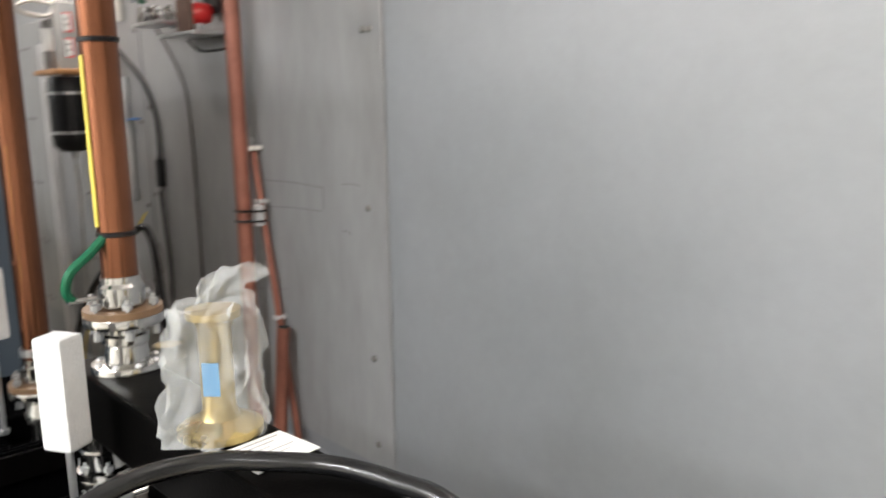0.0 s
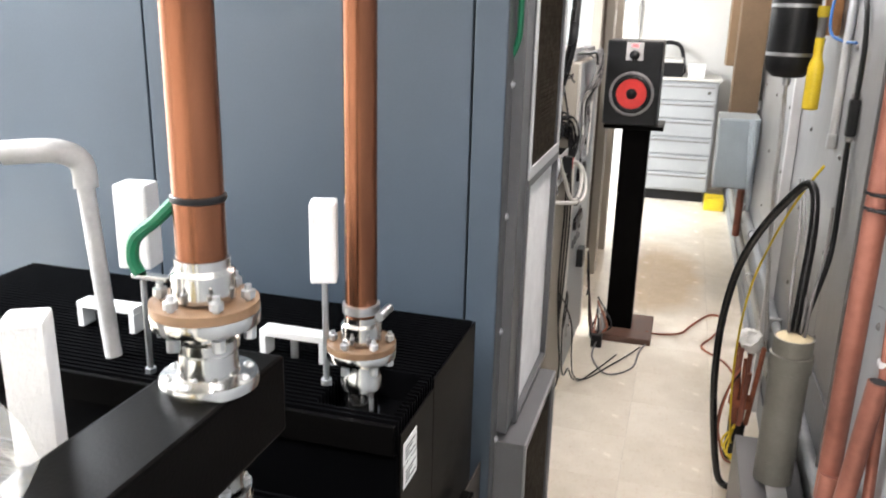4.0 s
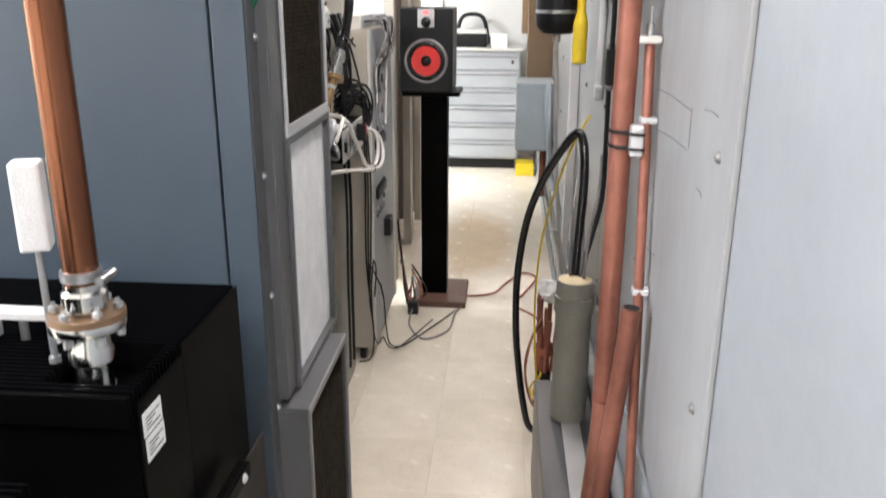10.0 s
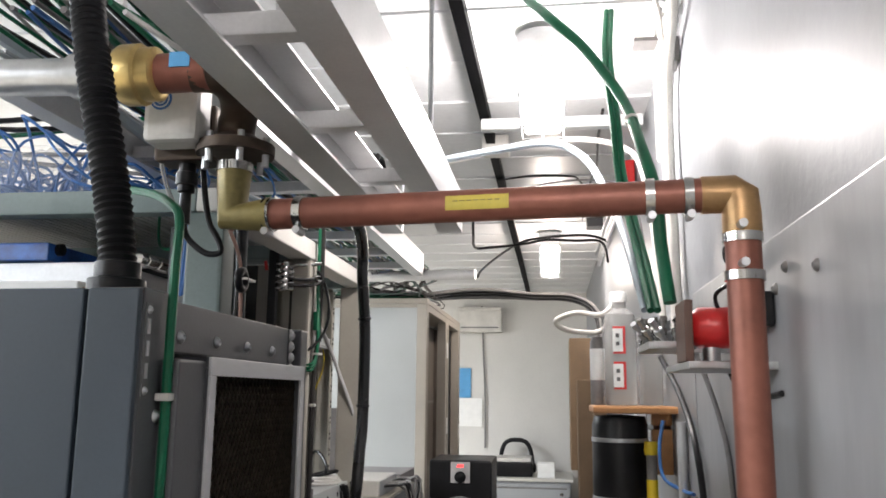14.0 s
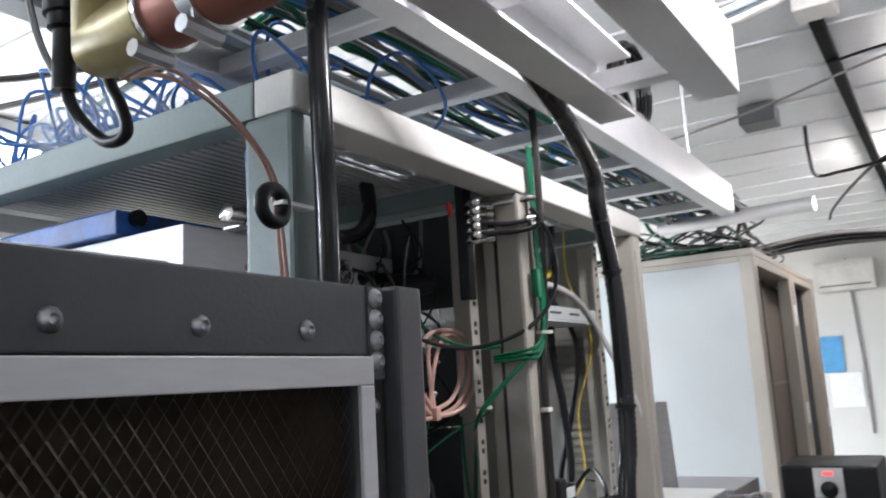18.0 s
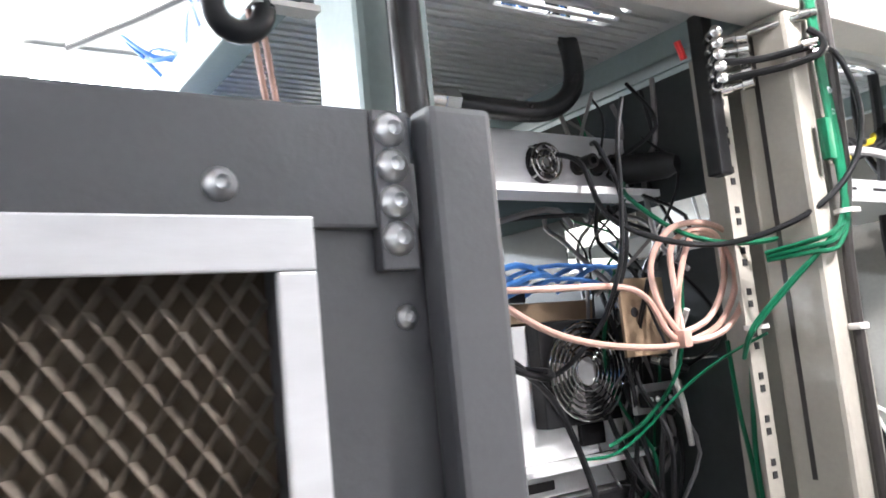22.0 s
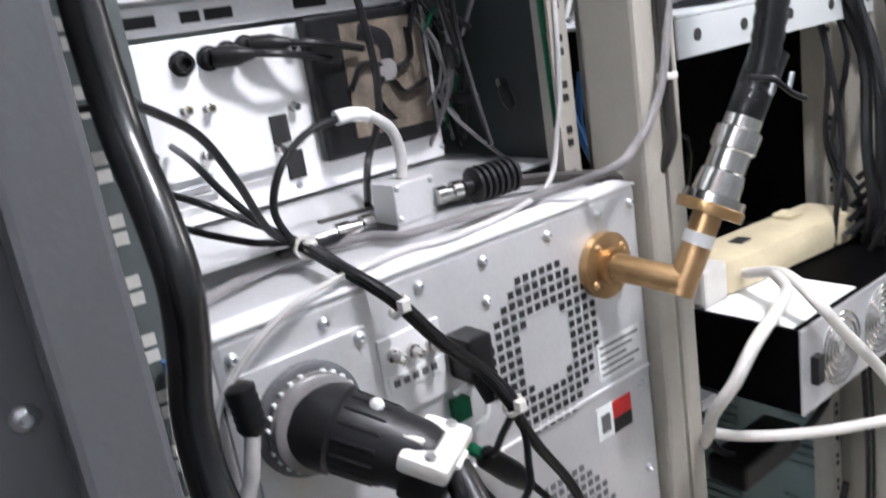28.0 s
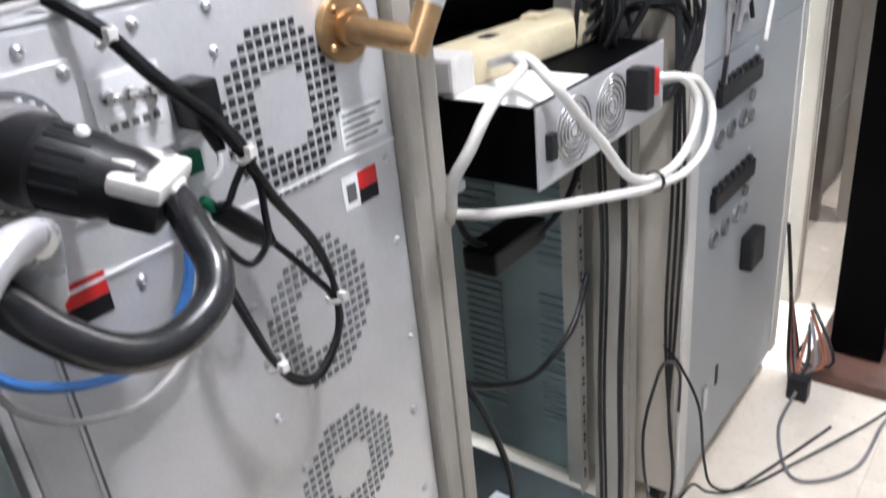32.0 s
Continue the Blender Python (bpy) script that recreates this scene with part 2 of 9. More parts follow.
CARDBOARD = material("cardboard", (0.27, 0.185, 0.115), 0.8, 0, 0.08, 6, 100, 0.1)
PVC = material("grey_pvc", (0.24, 0.23, 0.20), 0.42, 0, 0.1, 5, 100, 0.05)
PVC_TAN = material("tan_resin", (0.62, 0.52, 0.33), 0.6, 0, 0.1, 30, 100, 0.2)
TAN = material("tan_plastic", (0.62, 0.54, 0.36), 0.55, 0, 0.08, 10, 100, 0.1)
RESIN = material("yellow_brown_elbow", (0.34, 0.27, 0.10), 0.4, 0.3, 0.2, 12, 100, 0.1)
FLANGE_TAN = material("tan_insulator", (0.21, 0.125, 0.07), 0.4, 0.2, 0.2, 12, 100, 0.1)
GREY_BOX = material("grey_blue_enamel", (0.36, 0.42, 0.46), 0.45, 0, 0.06, 5, 100, 0.05)
FILTER_DARK = material("dusty_filter_foam", (0.075, 0.056, 0.036), 0.95, 0, 0.35, 7, 90, 0.5, second=(0.026, 0.019, 0.012))
MESH_STEEL = material("expanded_metal", (0.15, 0.128, 0.102), 0.42, 0.45, 0.4, 60, 160, 0.2, second=(0.07, 0.056, 0.042))
WHITE_FELT = material("white_filter_pad", (0.78, 0.79, 0.79), 0.95, 0, 0.06, 14, 120, 0.8)
CLEAR_BAG = clearish("thin_plastic_bag", (0.90, 0.92, 0.92), 0.12, 0.0, 0.19)
CLEAR_BOTTLE = clearish("clear_bottle", (0.48, 0.48, 0.47), 0.12, 0.0, 0.42)
GLOW_BULB = glowing("bulb_glow", (1.0, 0.95, 0.90), 40)
GLOW_TUBE = glowing("tube_glow", (0.88, 0.95, 1.0), 25)
GLOW_LED = glowing("red_led", (1.0, 0.03, 0.03), 6)
BLUE_BAG = material("blue_plastic", (0.02, 0.11, 0.42), 0.35, 0, 0.3, 12, 80, 0.3)
BASE_BROWN = material("dark_brown_stain", (0.10, 0.048, 0.033), 0.45, 0, 0.2, 12, 80, 0.1)
ROOF_GREY = material("grey_roof_sheet", (0.58, 0.59, 0.58), 0.42, 0.1, 0.08, 4, 160, 0.1)
PENCIL = material("pencil_grey", (0.16, 0.15, 0.14), 0.6, 0, 0.1)
TARNISHED = material("tarnished_copper", (0.105, 0.075, 0.055), 0.5, 0.5, 0.25, 8, 60, 0.1)
# Brown-grey that paints the dim depth of bays and post slots.
BAY_SHADE = material("brown_grey_bay_shade", (0.15, 0.125, 0.105), 0.5, 0, 0.15, 5, 100, 0.1)
COPPER_RED = material("terracotta_paint", (0.36, 0.115, 0.062), 0.5, 0.2, 0.2, 12, 80, 0.1)
STRAP_GREY = material("glossy_grey_sleeve", (0.36, 0.36, 0.37), 0.28, 0, 0.2, 10, 100, 0.1)
BEZEL_GREY = material("dull_grey_bezel", (0.24, 0.24, 0.245), 0.42, 0.3, 0.1, 6, 150, 0.08)
BRONZE = material("dull_bronze_sheet", (0.075, 0.06, 0.048), 0.4, 0.4, 0.2, 4, 120, 0.08)
DULL_BRASS = material("dull_brass", (0.46, 0.28, 0.13), 0.4, 0.6, 0.2, 12, 100, 0.1)
# Rack sheet in a darker copy that stands in for shade inside.
SHADED_SHEET = material("dark_shaded_sheet", (0.10, 0.115, 0.115), 0.5, 0, 0.1, 4, 160, 0.1)
# Dark blue-grey with the underside's shade put into the colour.
UNDER_SHADE = material("shade_blue_grey", (0.055, 0.085, 0.092), 0.8, 0, 0.15, 4, 160, 0.1, spec=0.05)
# Beige rack paint copied darker, with interior shade put into the colour.
SHADED_BEIGE = material("shaded_beige_sheet", (0.22, 0.207, 0.182), 0.5, 0, 0.12, 4, 160, 0.1)
DUST = material("grey_brown_dust", (0.125, 0.10, 0.077), 0.9, 0, 0.25, 30, 200, 0.3)
WIRE_PINK = material("bare_copper_wire", (0.40, 0.24, 0.19), 0.45, 0.2, 0.1, 10, 150, 0.05)
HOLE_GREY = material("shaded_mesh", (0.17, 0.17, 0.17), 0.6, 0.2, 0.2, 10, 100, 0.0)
SCREW_DARK = material("dull_screw", (0.20, 0.19, 0.18), 0.5, 0.5, 0.2, 10, 100, 0.0)
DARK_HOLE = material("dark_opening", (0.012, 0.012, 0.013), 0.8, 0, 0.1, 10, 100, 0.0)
MATT_BLACK = material("matt_black_plastic", (0.006, 0.006, 0.007), 0.5, 0, 0.2, 10, 150, 0.1, spec=0.15)
# Near-black that paints the darkness seen between the racks.
RACK_SHADE = material("rack_shade_black", (0.030, 0.036, 0.036), 0.45, 0, 0.2, 5, 120, 0.1)
STICKER_BLUE = material("light_blue_paper", (0.10, 0.36, 0.66), 0.6, 0, 0.06, 20, 200, 0.0)


# ---- mesh tools ----
def thing(name, label, category, group="", kind="", at=(0, 0, 0)):
    ob = new(name)
    ob.empty_display_size = 0.05
    ob.matrix_world = pose(*at)
    return tagged(ob, label, category, group, kind)


def mesh_of(name, bm, mat, smooth=False):
    me = bpy.data.meshes.new(name)
    bmesh.ops.recalc_face_normals(bm, faces=bm.faces[:])
    bm.to_mesh(me)
    bm.free()
    for m in (mat if isinstance(mat, (list, tuple)) else [mat]):
        me.materials.append(m)
    if smooth:
        me.polygons.foreach_set("use_smooth", [True] * len(me.polygons))
        me.set_sharp_from_angle(angle=radians(38))
    return me


def shift_of(parent):
    """Parts are modelled in the world's place; only a thing's own Empty stands elsewhere."""
    return Matrix.Translation(-parent.location) if parent.parent is None and parent.type == "EMPTY" else Matrix()


def part(name, bm, mat, parent=None, label="", smooth=True):
    ob = new(name, mesh_of(name, bm, mat, smooth))
    if parent is not None:
        ob.parent = parent
        ob.matrix_parent_inverse = shift_of(parent)
    if label:
        ob["label"] = label
    return ob


def box(bm, x0, x1, y0, y1, z0, z1, bevel=0.0, turn=None):
    geo = bmesh.ops.create_cube(bm, size=1)
    vs = geo["verts"]
    m = Matrix.Translation(((x0 + x1) / 2, (y0 + y1) / 2, (z0 + z1) / 2)) @ (turn or Matrix()) @ Matrix.Diagonal((abs(x1 - x0), abs(y1 - y0), abs(z1 - z0), 1))
    bmesh.ops.transform(bm, matrix=m, verts=vs)
    if bevel:
        es = list({e for v in vs for e in v.link_edges})
        bmesh.ops.bevel(bm, geom=es, offset=bevel, segments=2, affect="EDGES", profile=0.6)
    return bm


def boxes(*rows, bevel=0.0):
    bm = bmesh.new()
    for r in rows:
        box(bm, *r, bevel=bevel)
    return bm


def lathe(bm, profile, place, axis=(0, 0, 1), seg=24, cap=True):
    """A turned solid: profile rows (radius, height) along axis from place."""
    q = Vector((0, 0, 1)).rotation_difference(Vector(axis).normalized()).to_matrix()
    o = Vector(place)
    rings = []
    for r, h in profile:
        if r < 1e-5:
            rings.append([bm.verts.new(o + q @ Vector((0, 0, h)))])
        else:
            rings.append([bm.verts.new(o + q @ Vector((r * math.cos(2 * math.pi * k / seg), r * math.sin(2 * math.pi * k / seg), h))) for k in range(seg)])
    for a, b in zip(rings, rings[1:]):
        for k in range(seg):
            va, vb = (a[k % len(a)], a[(k + 1) % len(a)]), (b[k % len(b)], b[(k + 1) % len(b)])
            vs = list(dict.fromkeys((va[0], va[1], vb[1], vb[0])))
            if len(vs) > 2:
                bm.faces.new(vs)
    for r in (rings[0], rings[-1]) if cap else ():
        if len(r) > 2:
            bm.faces.new(r)
    return bm


def cyl(bm, a, b, r, seg=20, r2=None):
    a, b = Vector(a), Vector(b)
    L = (b - a).length
    return lathe(bm, [(r, 0), (r2 or r, L)], a, b - a, seg)


def rod(a, b, r, seg=20):
    return cyl(bmesh.new(), a, b, r, seg)


def spline(points, steps=8):
    p = [Vector(q) for q in points]
    if len(p) < 3:
        return p
    out = []
    for k in range(len(p) - 1):
        p0, p1, p2, p3 = p[max(k - 1, 0)], p[k], p[k + 1], p[min(k + 2, len(p) - 1)]
        for s in range(steps):
            t = s / steps
            out.append(0.5 * ((2 * p1) + (p2 - p0) * t + (2 * p0 - 5 * p1 + 4 * p2 - p3) * t * t + (3 * p1 - p0 - 3 * p2 + p3) * t ** 3))
    return out + [p[-1]]


def hose(bm, points, r, seg=10, steps=8, ribs=0.0, flat=1.0):
    """A round cable along a smooth line through points; ribs: the depth of its rings."""
    line = spline(points, steps)
    if ribs:
        dense = []
        for a, b in zip(line, line[1:]):
            n = max(1, int((b - a).length / 0.004))
            dense += [a.lerp(b, k / n) for k in range(n)]
        line = dense + [line[-1]]
    up = Vector((0, 0, 1))
    rings, side = [], None
    for k, q in enumerate(line):
        d = (line[min(k + 1, len(line) - 1)] - line[max(k - 1, 0)]).normalized()
        if side is None:
            side = d.cross(up if abs(d.z) < 0.9 else Vector((1, 0, 0))).normalized()
        side = (side - d * side.dot(d)).normalized()
        over = d.cross(side)
        rr = r - (ribs if ribs and k % 2 else 0)
        rings.append([bm.verts.new(q + rr * (math.cos(2 * math.pi * s / seg) * side + flat * math.sin(2 * math.pi * s / seg) * over)) for s in range(seg)])
    for a, b in zip(rings, rings[1:]):
        for s in range(seg):
            bm.faces.new((a[s], a[(s + 1) % seg], b[(s + 1) % seg], b[s]))
    bm.faces.new(rings[0])
    bm.faces.new(rings[-1])
    return bm


def cable(name, points, r, mat, label, category="cable", group="", ribs=0.0, seg=10, steps=8, parent=None):
    ob = part(name, hose(bmesh.new(), points, r, seg, steps, ribs), mat, parent)
    if parent is None:
        tagged(ob, label, category, group)
    return ob


SHARED = {}


def shared(key, make, mat, smooth=True):
    if key not in SHARED:
        SHARED[key] = mesh_of(key, make(), mat, smooth)
    return SHARED[key]


def piece(name, me, m, parent, label=""):
    ob = new(name, me)
    ob.parent = parent
    ob.matrix_basis = shift_of(parent) @ m
    if label:
        ob["label"] = label
    return ob


def screw(parent, place, axis="x", r=0.0055, mat=None, name="screw"):
    """A pan-head screw; its head points along the axis."""
    me = shared("screw%.4f" % r + (mat or STEEL).name, lambda: lathe(bmesh.new(), [(r * 1.25, 0), (r * 1.25, r * 0.15), (r, r * 0.5), (r * 0.55, r * 0.85), (0.35 * r, r * 0.5), (0, r * 0.4)], (0, 0, 0), (0, 0, 1), 12), mat or STEEL)
    turn = {"x": (0, 90, 0), "-x": (0, -90, 0), "-y": (90, 0, 0), "y": (-90, 0, 0), "z": (0, 0, 0)}[axis]
    return piece(name, me, pose(*place, *turn), parent)


# ---- the room ----
X_WALL, H = 1.12, 2.52
X_WEST, Y_SOUTH, Y_NORTH = -4.2, -1.9, 8.0


def setting(name, bm, mat, label, smooth=False):
    return tagged(part(name, bm, mat, smooth=smooth), label, name.split("_")[0], kind="structure")


floor = setting("floor", boxes((X_WEST - 0.15, X_WALL + 0.15, Y_SOUTH - 0.15, Y_NORTH + 0.15, -0.12, -0.004)), GROUT, "cream vinyl tile floor with thin darker joints")
wall_east = setting("wall_east", boxes((X_WALL, X_WALL + 0.14, Y_SOUTH, Y_NORTH, 0, H)), WALL, "pale blue-grey painted wall with faint scuffs")
wall_north = setting("wall_north", boxes((X_WEST, X_WALL, Y_NORTH, Y_NORTH + 0.14, 0, H)), ENDWALL, "plain off-white painted end wall")
wall_south = setting("wall_south", boxes((X_WEST, X_WALL, Y_SOUTH - 0.14, Y_SOUTH, 0, H)), ENDWALL, "plain off-white painted wall")
wall_west = setting("wall_west", boxes((X_WEST - 0.14, X_WEST, Y_SOUTH, Y_NORTH, 0, H)), ENDWALL, "plain off-white painted wall")
bm = boxes((X_WEST - 0.14, X_WALL + 0.14, Y_SOUTH - 0.14, Y_NORTH + 0.14, H, H + 0.12))
for k in range(34):
    y = Y_SOUTH + 0.15 + k * 0.295
    box(bm, X_WEST, X_WALL, y, y + 0.014, H - 0.006, H + 0.001)
ceiling = setting("ceiling", bm, CEIL, "ribbed pale metal ceiling panels with seams")
bm = boxes((0.615, 0.645, 2.2, Y_NORTH, H - 0.04, H - 0.010))
tagged(part("ceiling_track", bm, BLACK, smooth=False), "black metal strip along the ceiling", "track", kind="structure")
tagged(part("lower_wall_strip", boxes((X_WALL - 0.006, X_WALL - 0.001, 1.47, Y_NORTH - 0.01, 0.0, 0.60)), LOWER, smooth=False), "darker grey painted lower wall band", "wall", kind="structure")
tagged(part("baseboard", boxes((X_WALL - 0.014, X_WALL - 0.007, Y_SOUTH + 0.01, Y_NORTH - 0.01, 0.0, 0.10), bevel=0.002), LOWER, smooth=False), "dark grey baseboard along the wall", "baseboard", kind="structure")

# boards screwed to the wall
for y0, y1, z0, z1 in ((1.40, 2.652, 0.645, 1.86), (2.658, 3.87, 0.60, 1.85), (3.876, 5.09, 0.60, 1.85)):
    wp = thing("wall_panel", "grey-white wall board with screws, smudges and pencil marks", "panel", "boards along the wall", "structure", (X_WALL, y0, z0))
    part("board", boxes((X_WALL - 0.010, X_WALL - 0.0005, y0, y1, z0, z1), bevel=0.003), PANEL, wp, smooth=False)
    n = 0
    for yy in (y0 + (0.055 if y0 < 2 else 0.025), (y0 + y1) / 2, y1 - 0.035):
        for k in range(5):
            screw(wp, (X_WALL - 0.010, yy + 0.01 * math.sin(7 * n), (0.70, 0.914, 1.271, 1.665, 1.82)[k] if y0 < 2 and yy < 1.5 else z0 + 0.03 + k * 0.277 + 0.015 * math.cos(5 * n)), "-x", 0.0066, SCREW_DARK, "board_screw")
            n += 1
    if y0 < 2:
        for yy, zz in ((1.648, 1.82), (1.552, 1.803), (1.98, 1.812), (1.862, 1.796), (1.441, 1.664)):
            screw(wp, (X_WALL - 0.010, yy, zz), "-x", 0.0062, SCREW_DARK, "board_bolt")
        for (ya, za), (yb, zb) in (((1.641, 1.305), (1.932, 1.306)), ((1.651, 1.246), (1.913, 1.235)), ((1.643, 1.250), (1.645, 1.312)), ((1.49, 1.319), (1.568, 1.318)), ((1.535, 1.202), (1.569, 1.207)), ((1.83, 1.02), (2.05, 0.985))):
            part("pencil_mark", hose(bmesh.new(), [(X_WALL - 0.0101, ya, za), (X_WALL - 0.0101, (ya + yb) / 2, (za + zb) / 2 + 0.003), (X_WALL - 0.0101, yb, zb)], 0.0008, 5, 4), PENCIL, wp, "faint grey scratch")

# conduit on the lower wall
con = thing("wall_conduit", "pale grey metal conduit with couplings low on the wall", "conduit", at=(1.095, 1.3, 0.47))
part("tube", rod((1.098, Y_SOUTH + 0.02, 0.465), (1.098, 7.4, 0.465), 0.017), LOWER, con)
for y in (-0.4, 1.31, 2.9, 4.6):
    part("coupling", lathe(bmesh.new(), [(0.017, 0), (0.0225, 0.003), (0.0225, 0.045), (0.017, 0.048)], (1.098, y, 0.465), (0, 1, 0), 16), LOWER, con)
for y in (0.5, 1.75, 3.3, 5.2):
    part("strap", boxes((1.075, 1.119, y, y + 0.018, 0.44, 0.49), bevel=0.003), STEEL, con)
con2 = thing("wall_conduit", "dark grey conduit lying along the floor edge", "conduit", at=(1.085, 2.5, 0.2))
part("tube", rod((1.09, 2.2, 0.30), (1.09, 7.0, 0.30), 0.013), PVC, con2)
for y in (2.6, 3.4, 4.4, 5.6):
    part("strap", boxes((1.072, 1.119, y, y + 0.016, 0.283, 0.317), bevel=0.003), STEEL, con2)


# ---- lamps on the ceiling ----
def caged_lamp(x, y):
    """A square glass lantern in a wire guard under a round ceiling box."""
    top = H - 0.012
    lamp = thing("ceiling_lamp", "lit square glass lantern in a wire guard on the ceiling", "lamp", "caged lamps over the aisle", at=(x, y, top))
    part("base", lathe(bmesh.new(), [(0.062, 0), (0.062, -0.02), (0.055, -0.03), (0.048, -0.07)], (x, y, top), (0, 0, 1)), ALU_SHEET, lamp)
    bm = bmesh.new()
    rings = []
    for z, w in ((0.072, 0.040), (0.085, 0.050), (0.225, 0.043), (0.232, 0.036)):
        rings.append([bm.verts.new((x + sx * w, y + sy * w, top - z)) for sx, sy in ((-1, -1), (1, -1), (1, 1), (-1, 1))])
    for a, b in zip(rings, rings[1:]):
        for k in range(4):
            bm.faces.new((a[k], a[(k + 1) % 4], b[(k + 1) % 4], b[k]))
    bm.faces.new(rings[0])
    bm.faces.new(rings[-1])
    bulb = part("glass", bm, GLOW_BULB, lamp, "glowing square glass", False)
    bulb.visible_shadow = False
    for sx, sy in ((-1, -1), (1, -1), (1, 1), (-1, 1), (0, -1), (0, 1)):
        wire = part("guard_wire", hose(bmesh.new(), [(x + 0.056 * sx, y + 0.056 * sy, top - 0.06), (x + 0.057 * sx, y + 0.057 * sy, top - 0.09), (x + 0.050 * sx, y + 0.050 * sy, top - 0.24)], 0.002, 6, 3), STEEL, lamp)
        wire.visible_shadow = False
    for z, w in ((0.09, 0.057), (0.165, 0.054), (0.24, 0.050)):
        wire = part("guard_ring", hose(bmesh.new(), [(x - w, y - w, top - z), (x + w, y - w, top - z), (x + w, y + w, top - z), (x - w, y + w, top - z), (x - w, y - w, top - z)], 0.002, 6, 1), STEEL, lamp)
        wire.visible_shadow = False
for lx, ly, lz in LAMP_PLACES:
    caged_lamp(lx, ly)
for tx, ty in TUBE_PLACES:
    tl = thing("fluorescent_light", "lit twin-tube fluorescent ceiling light", "light", "tube lights in the far room", at=(tx, ty, H - 0.012))
    part("housing", boxes((tx - 0.16, tx + 0.16, ty - 0.62, ty + 0.62, H - 0.055, H - 0.011), bevel=0.004), RACK_PALE, tl)
    for dx in (-0.07, 0.07):
        tube = part("tube", rod((tx + dx, ty - 0.6, H - 0.075), (tx + dx, ty + 0.6, H - 0.075), 0.013, 12), GLOW_TUBE, tl)
        tube.visible_shadow = False
    part("end_cap", boxes((tx - 0.12, tx + 0.12, ty - 0.618, ty - 0.6, H - 0.095, H - 0.055)), RACK_PALE, tl)
    part("end_cap", boxes((tx - 0.12, tx + 0.12, ty + 0.6, ty + 0.618, H - 0.095, H - 0.055)), RACK_PALE, tl)


# ---- grey equipment cabinet with filter doors ----
CY0, CY1, CX = 1.70, 2.282, 0.405
cab = thing("equipment_cabinet", "tall blue-grey steel cabinet with dusty filter doors", "cabinet", at=(-0.2, 2.0, 0))
part("side_panel", boxes((-0.252, 0.368, CY0, CY0 + 0.02, 0.06, 1.755), bevel=0.002), BLUE_GREY, cab, "blue-grey painted side panel", False)
part("side_panel", boxes((-1.15, -0.256, CY0, CY0 + 0.02, 0.06, 1.755), bevel=0.002), BLUE_GREY, cab, "blue-grey painted side panel", False)
part("corner_strip", boxes((0.372, CX + 0.0215, CY0, CY0 + 0.008, 0.06, 1.755), bevel=0.002), BLUE_GREY, cab, smooth=False)
part("front_post", boxes((CX - 0.03, CX + 0.022, CY0 + 0.0085, CY0 + 0.075, 0.02, 1.757), bevel=0.003), DARK_GREY, cab, smooth=False)
part("back_panel", boxes((-1.15, CX - 0.05, CY1 - 0.02, CY1, 0.06, 1.755)), DARK_GREY, cab, smooth=False)
part("top_panel", boxes((-1.14, CX - 0.012, CY0 + 0.024, CY1 - 0.024, 1.735, 1.757), bevel=0.002), BLUE_GREY, cab, smooth=False)
part("bottom_panel", boxes((-1.14, CX - 0.01, CY0 + 0.024, CY1 - 0.024, 0.06, 0.10)), DARK_GREY, cab, smooth=False)
part("inner_wall", boxes((0.30, 0.31, CY0 + 0.022, CY1 - 0.022, 0.10, 1.735)), DARK_GREY, cab, smooth=False)
part("top_beam", boxes((CX - 0.006, CX, CY0 + 0.076, 2.222, 1.697, 1.755), bevel=0.002), DARK_GREY, cab, smooth=False)
part("beam_lip", boxes((CX - 0.06, CX - 0.006, CY0 + 0.076, 2.222, 1.751, 1.7555)), DARK_GREY, cab, smooth=False)
for y in (1.839, 1.941, 2.045, 2.147):
    screw(cab, (CX, y, 1.7155), "x", 0.0062)
part("end_plate", boxes((CX - 0.006, CX + 0.002, 2.2215, 2.2415, 1.677, 1.7545), bevel=0.001), DARK_GREY, cab, smooth=False)
for k in range(4):
    screw(cab, (CX + 0.002, 2.2305, 1.7445 - k * 0.0176), "x", 0.0068)
part("end_post", boxes((CX - 0.006, CX + 0.014, 2.2465, 2.284, 0.02, 1.756), bevel=0.004), DARK_GREY, cab, smooth=False)
part("jamb", boxes((CX - 0.016, CX - 0.0065, 2.165, 2.262, 0.06, 1.7)), DARK_GREY, cab, smooth=False)
for z in (1.655, 1.30, 0.95, 0.60):
    screw(cab, (CX - 0.0065, 2.236, z), "x", 0.005)
for z in (0.52, 0.73, 0.952, 1.17, 1.40, 1.63):
    screw(cab, (CX + 0.022, CY0 + 0.048, z), "x", 0.0055)
hp = part("hinge_plate", boxes((CX + 0.022, CX + 0.0235, CY0 + 0.0125, CY0 + 0.0255, 1.648, 1.742), bevel=0.0004), HOLE_GREY, cab, "dark slotted hinge strip", False)
for k in range(3):
    part("hinge_slot", boxes((CX + 0.0235, CX + 0.0245, CY0 + 0.0165, CY0 + 0.0215, 1.667 + k * 0.022, 1.682 + k * 0.022)), STEEL, hp, smooth=False)
for z in (1.655, 1.735):
    screw(cab, (CX + 0.0235, CY0 + 0.019, z), "x", 0.0035)
for x in (-0.9, 0.3):
    for y in (CY0 + 0.06, CY1 - 0.06):
        part("foot", lathe(bmesh.new(), [(0.022, 0), (0.022, 0.012), (0.012, 0.02), (0.012, 0.07)], (x, y, 0), (0, 0, 1), 12), PLASTIC_BLACK, cab)


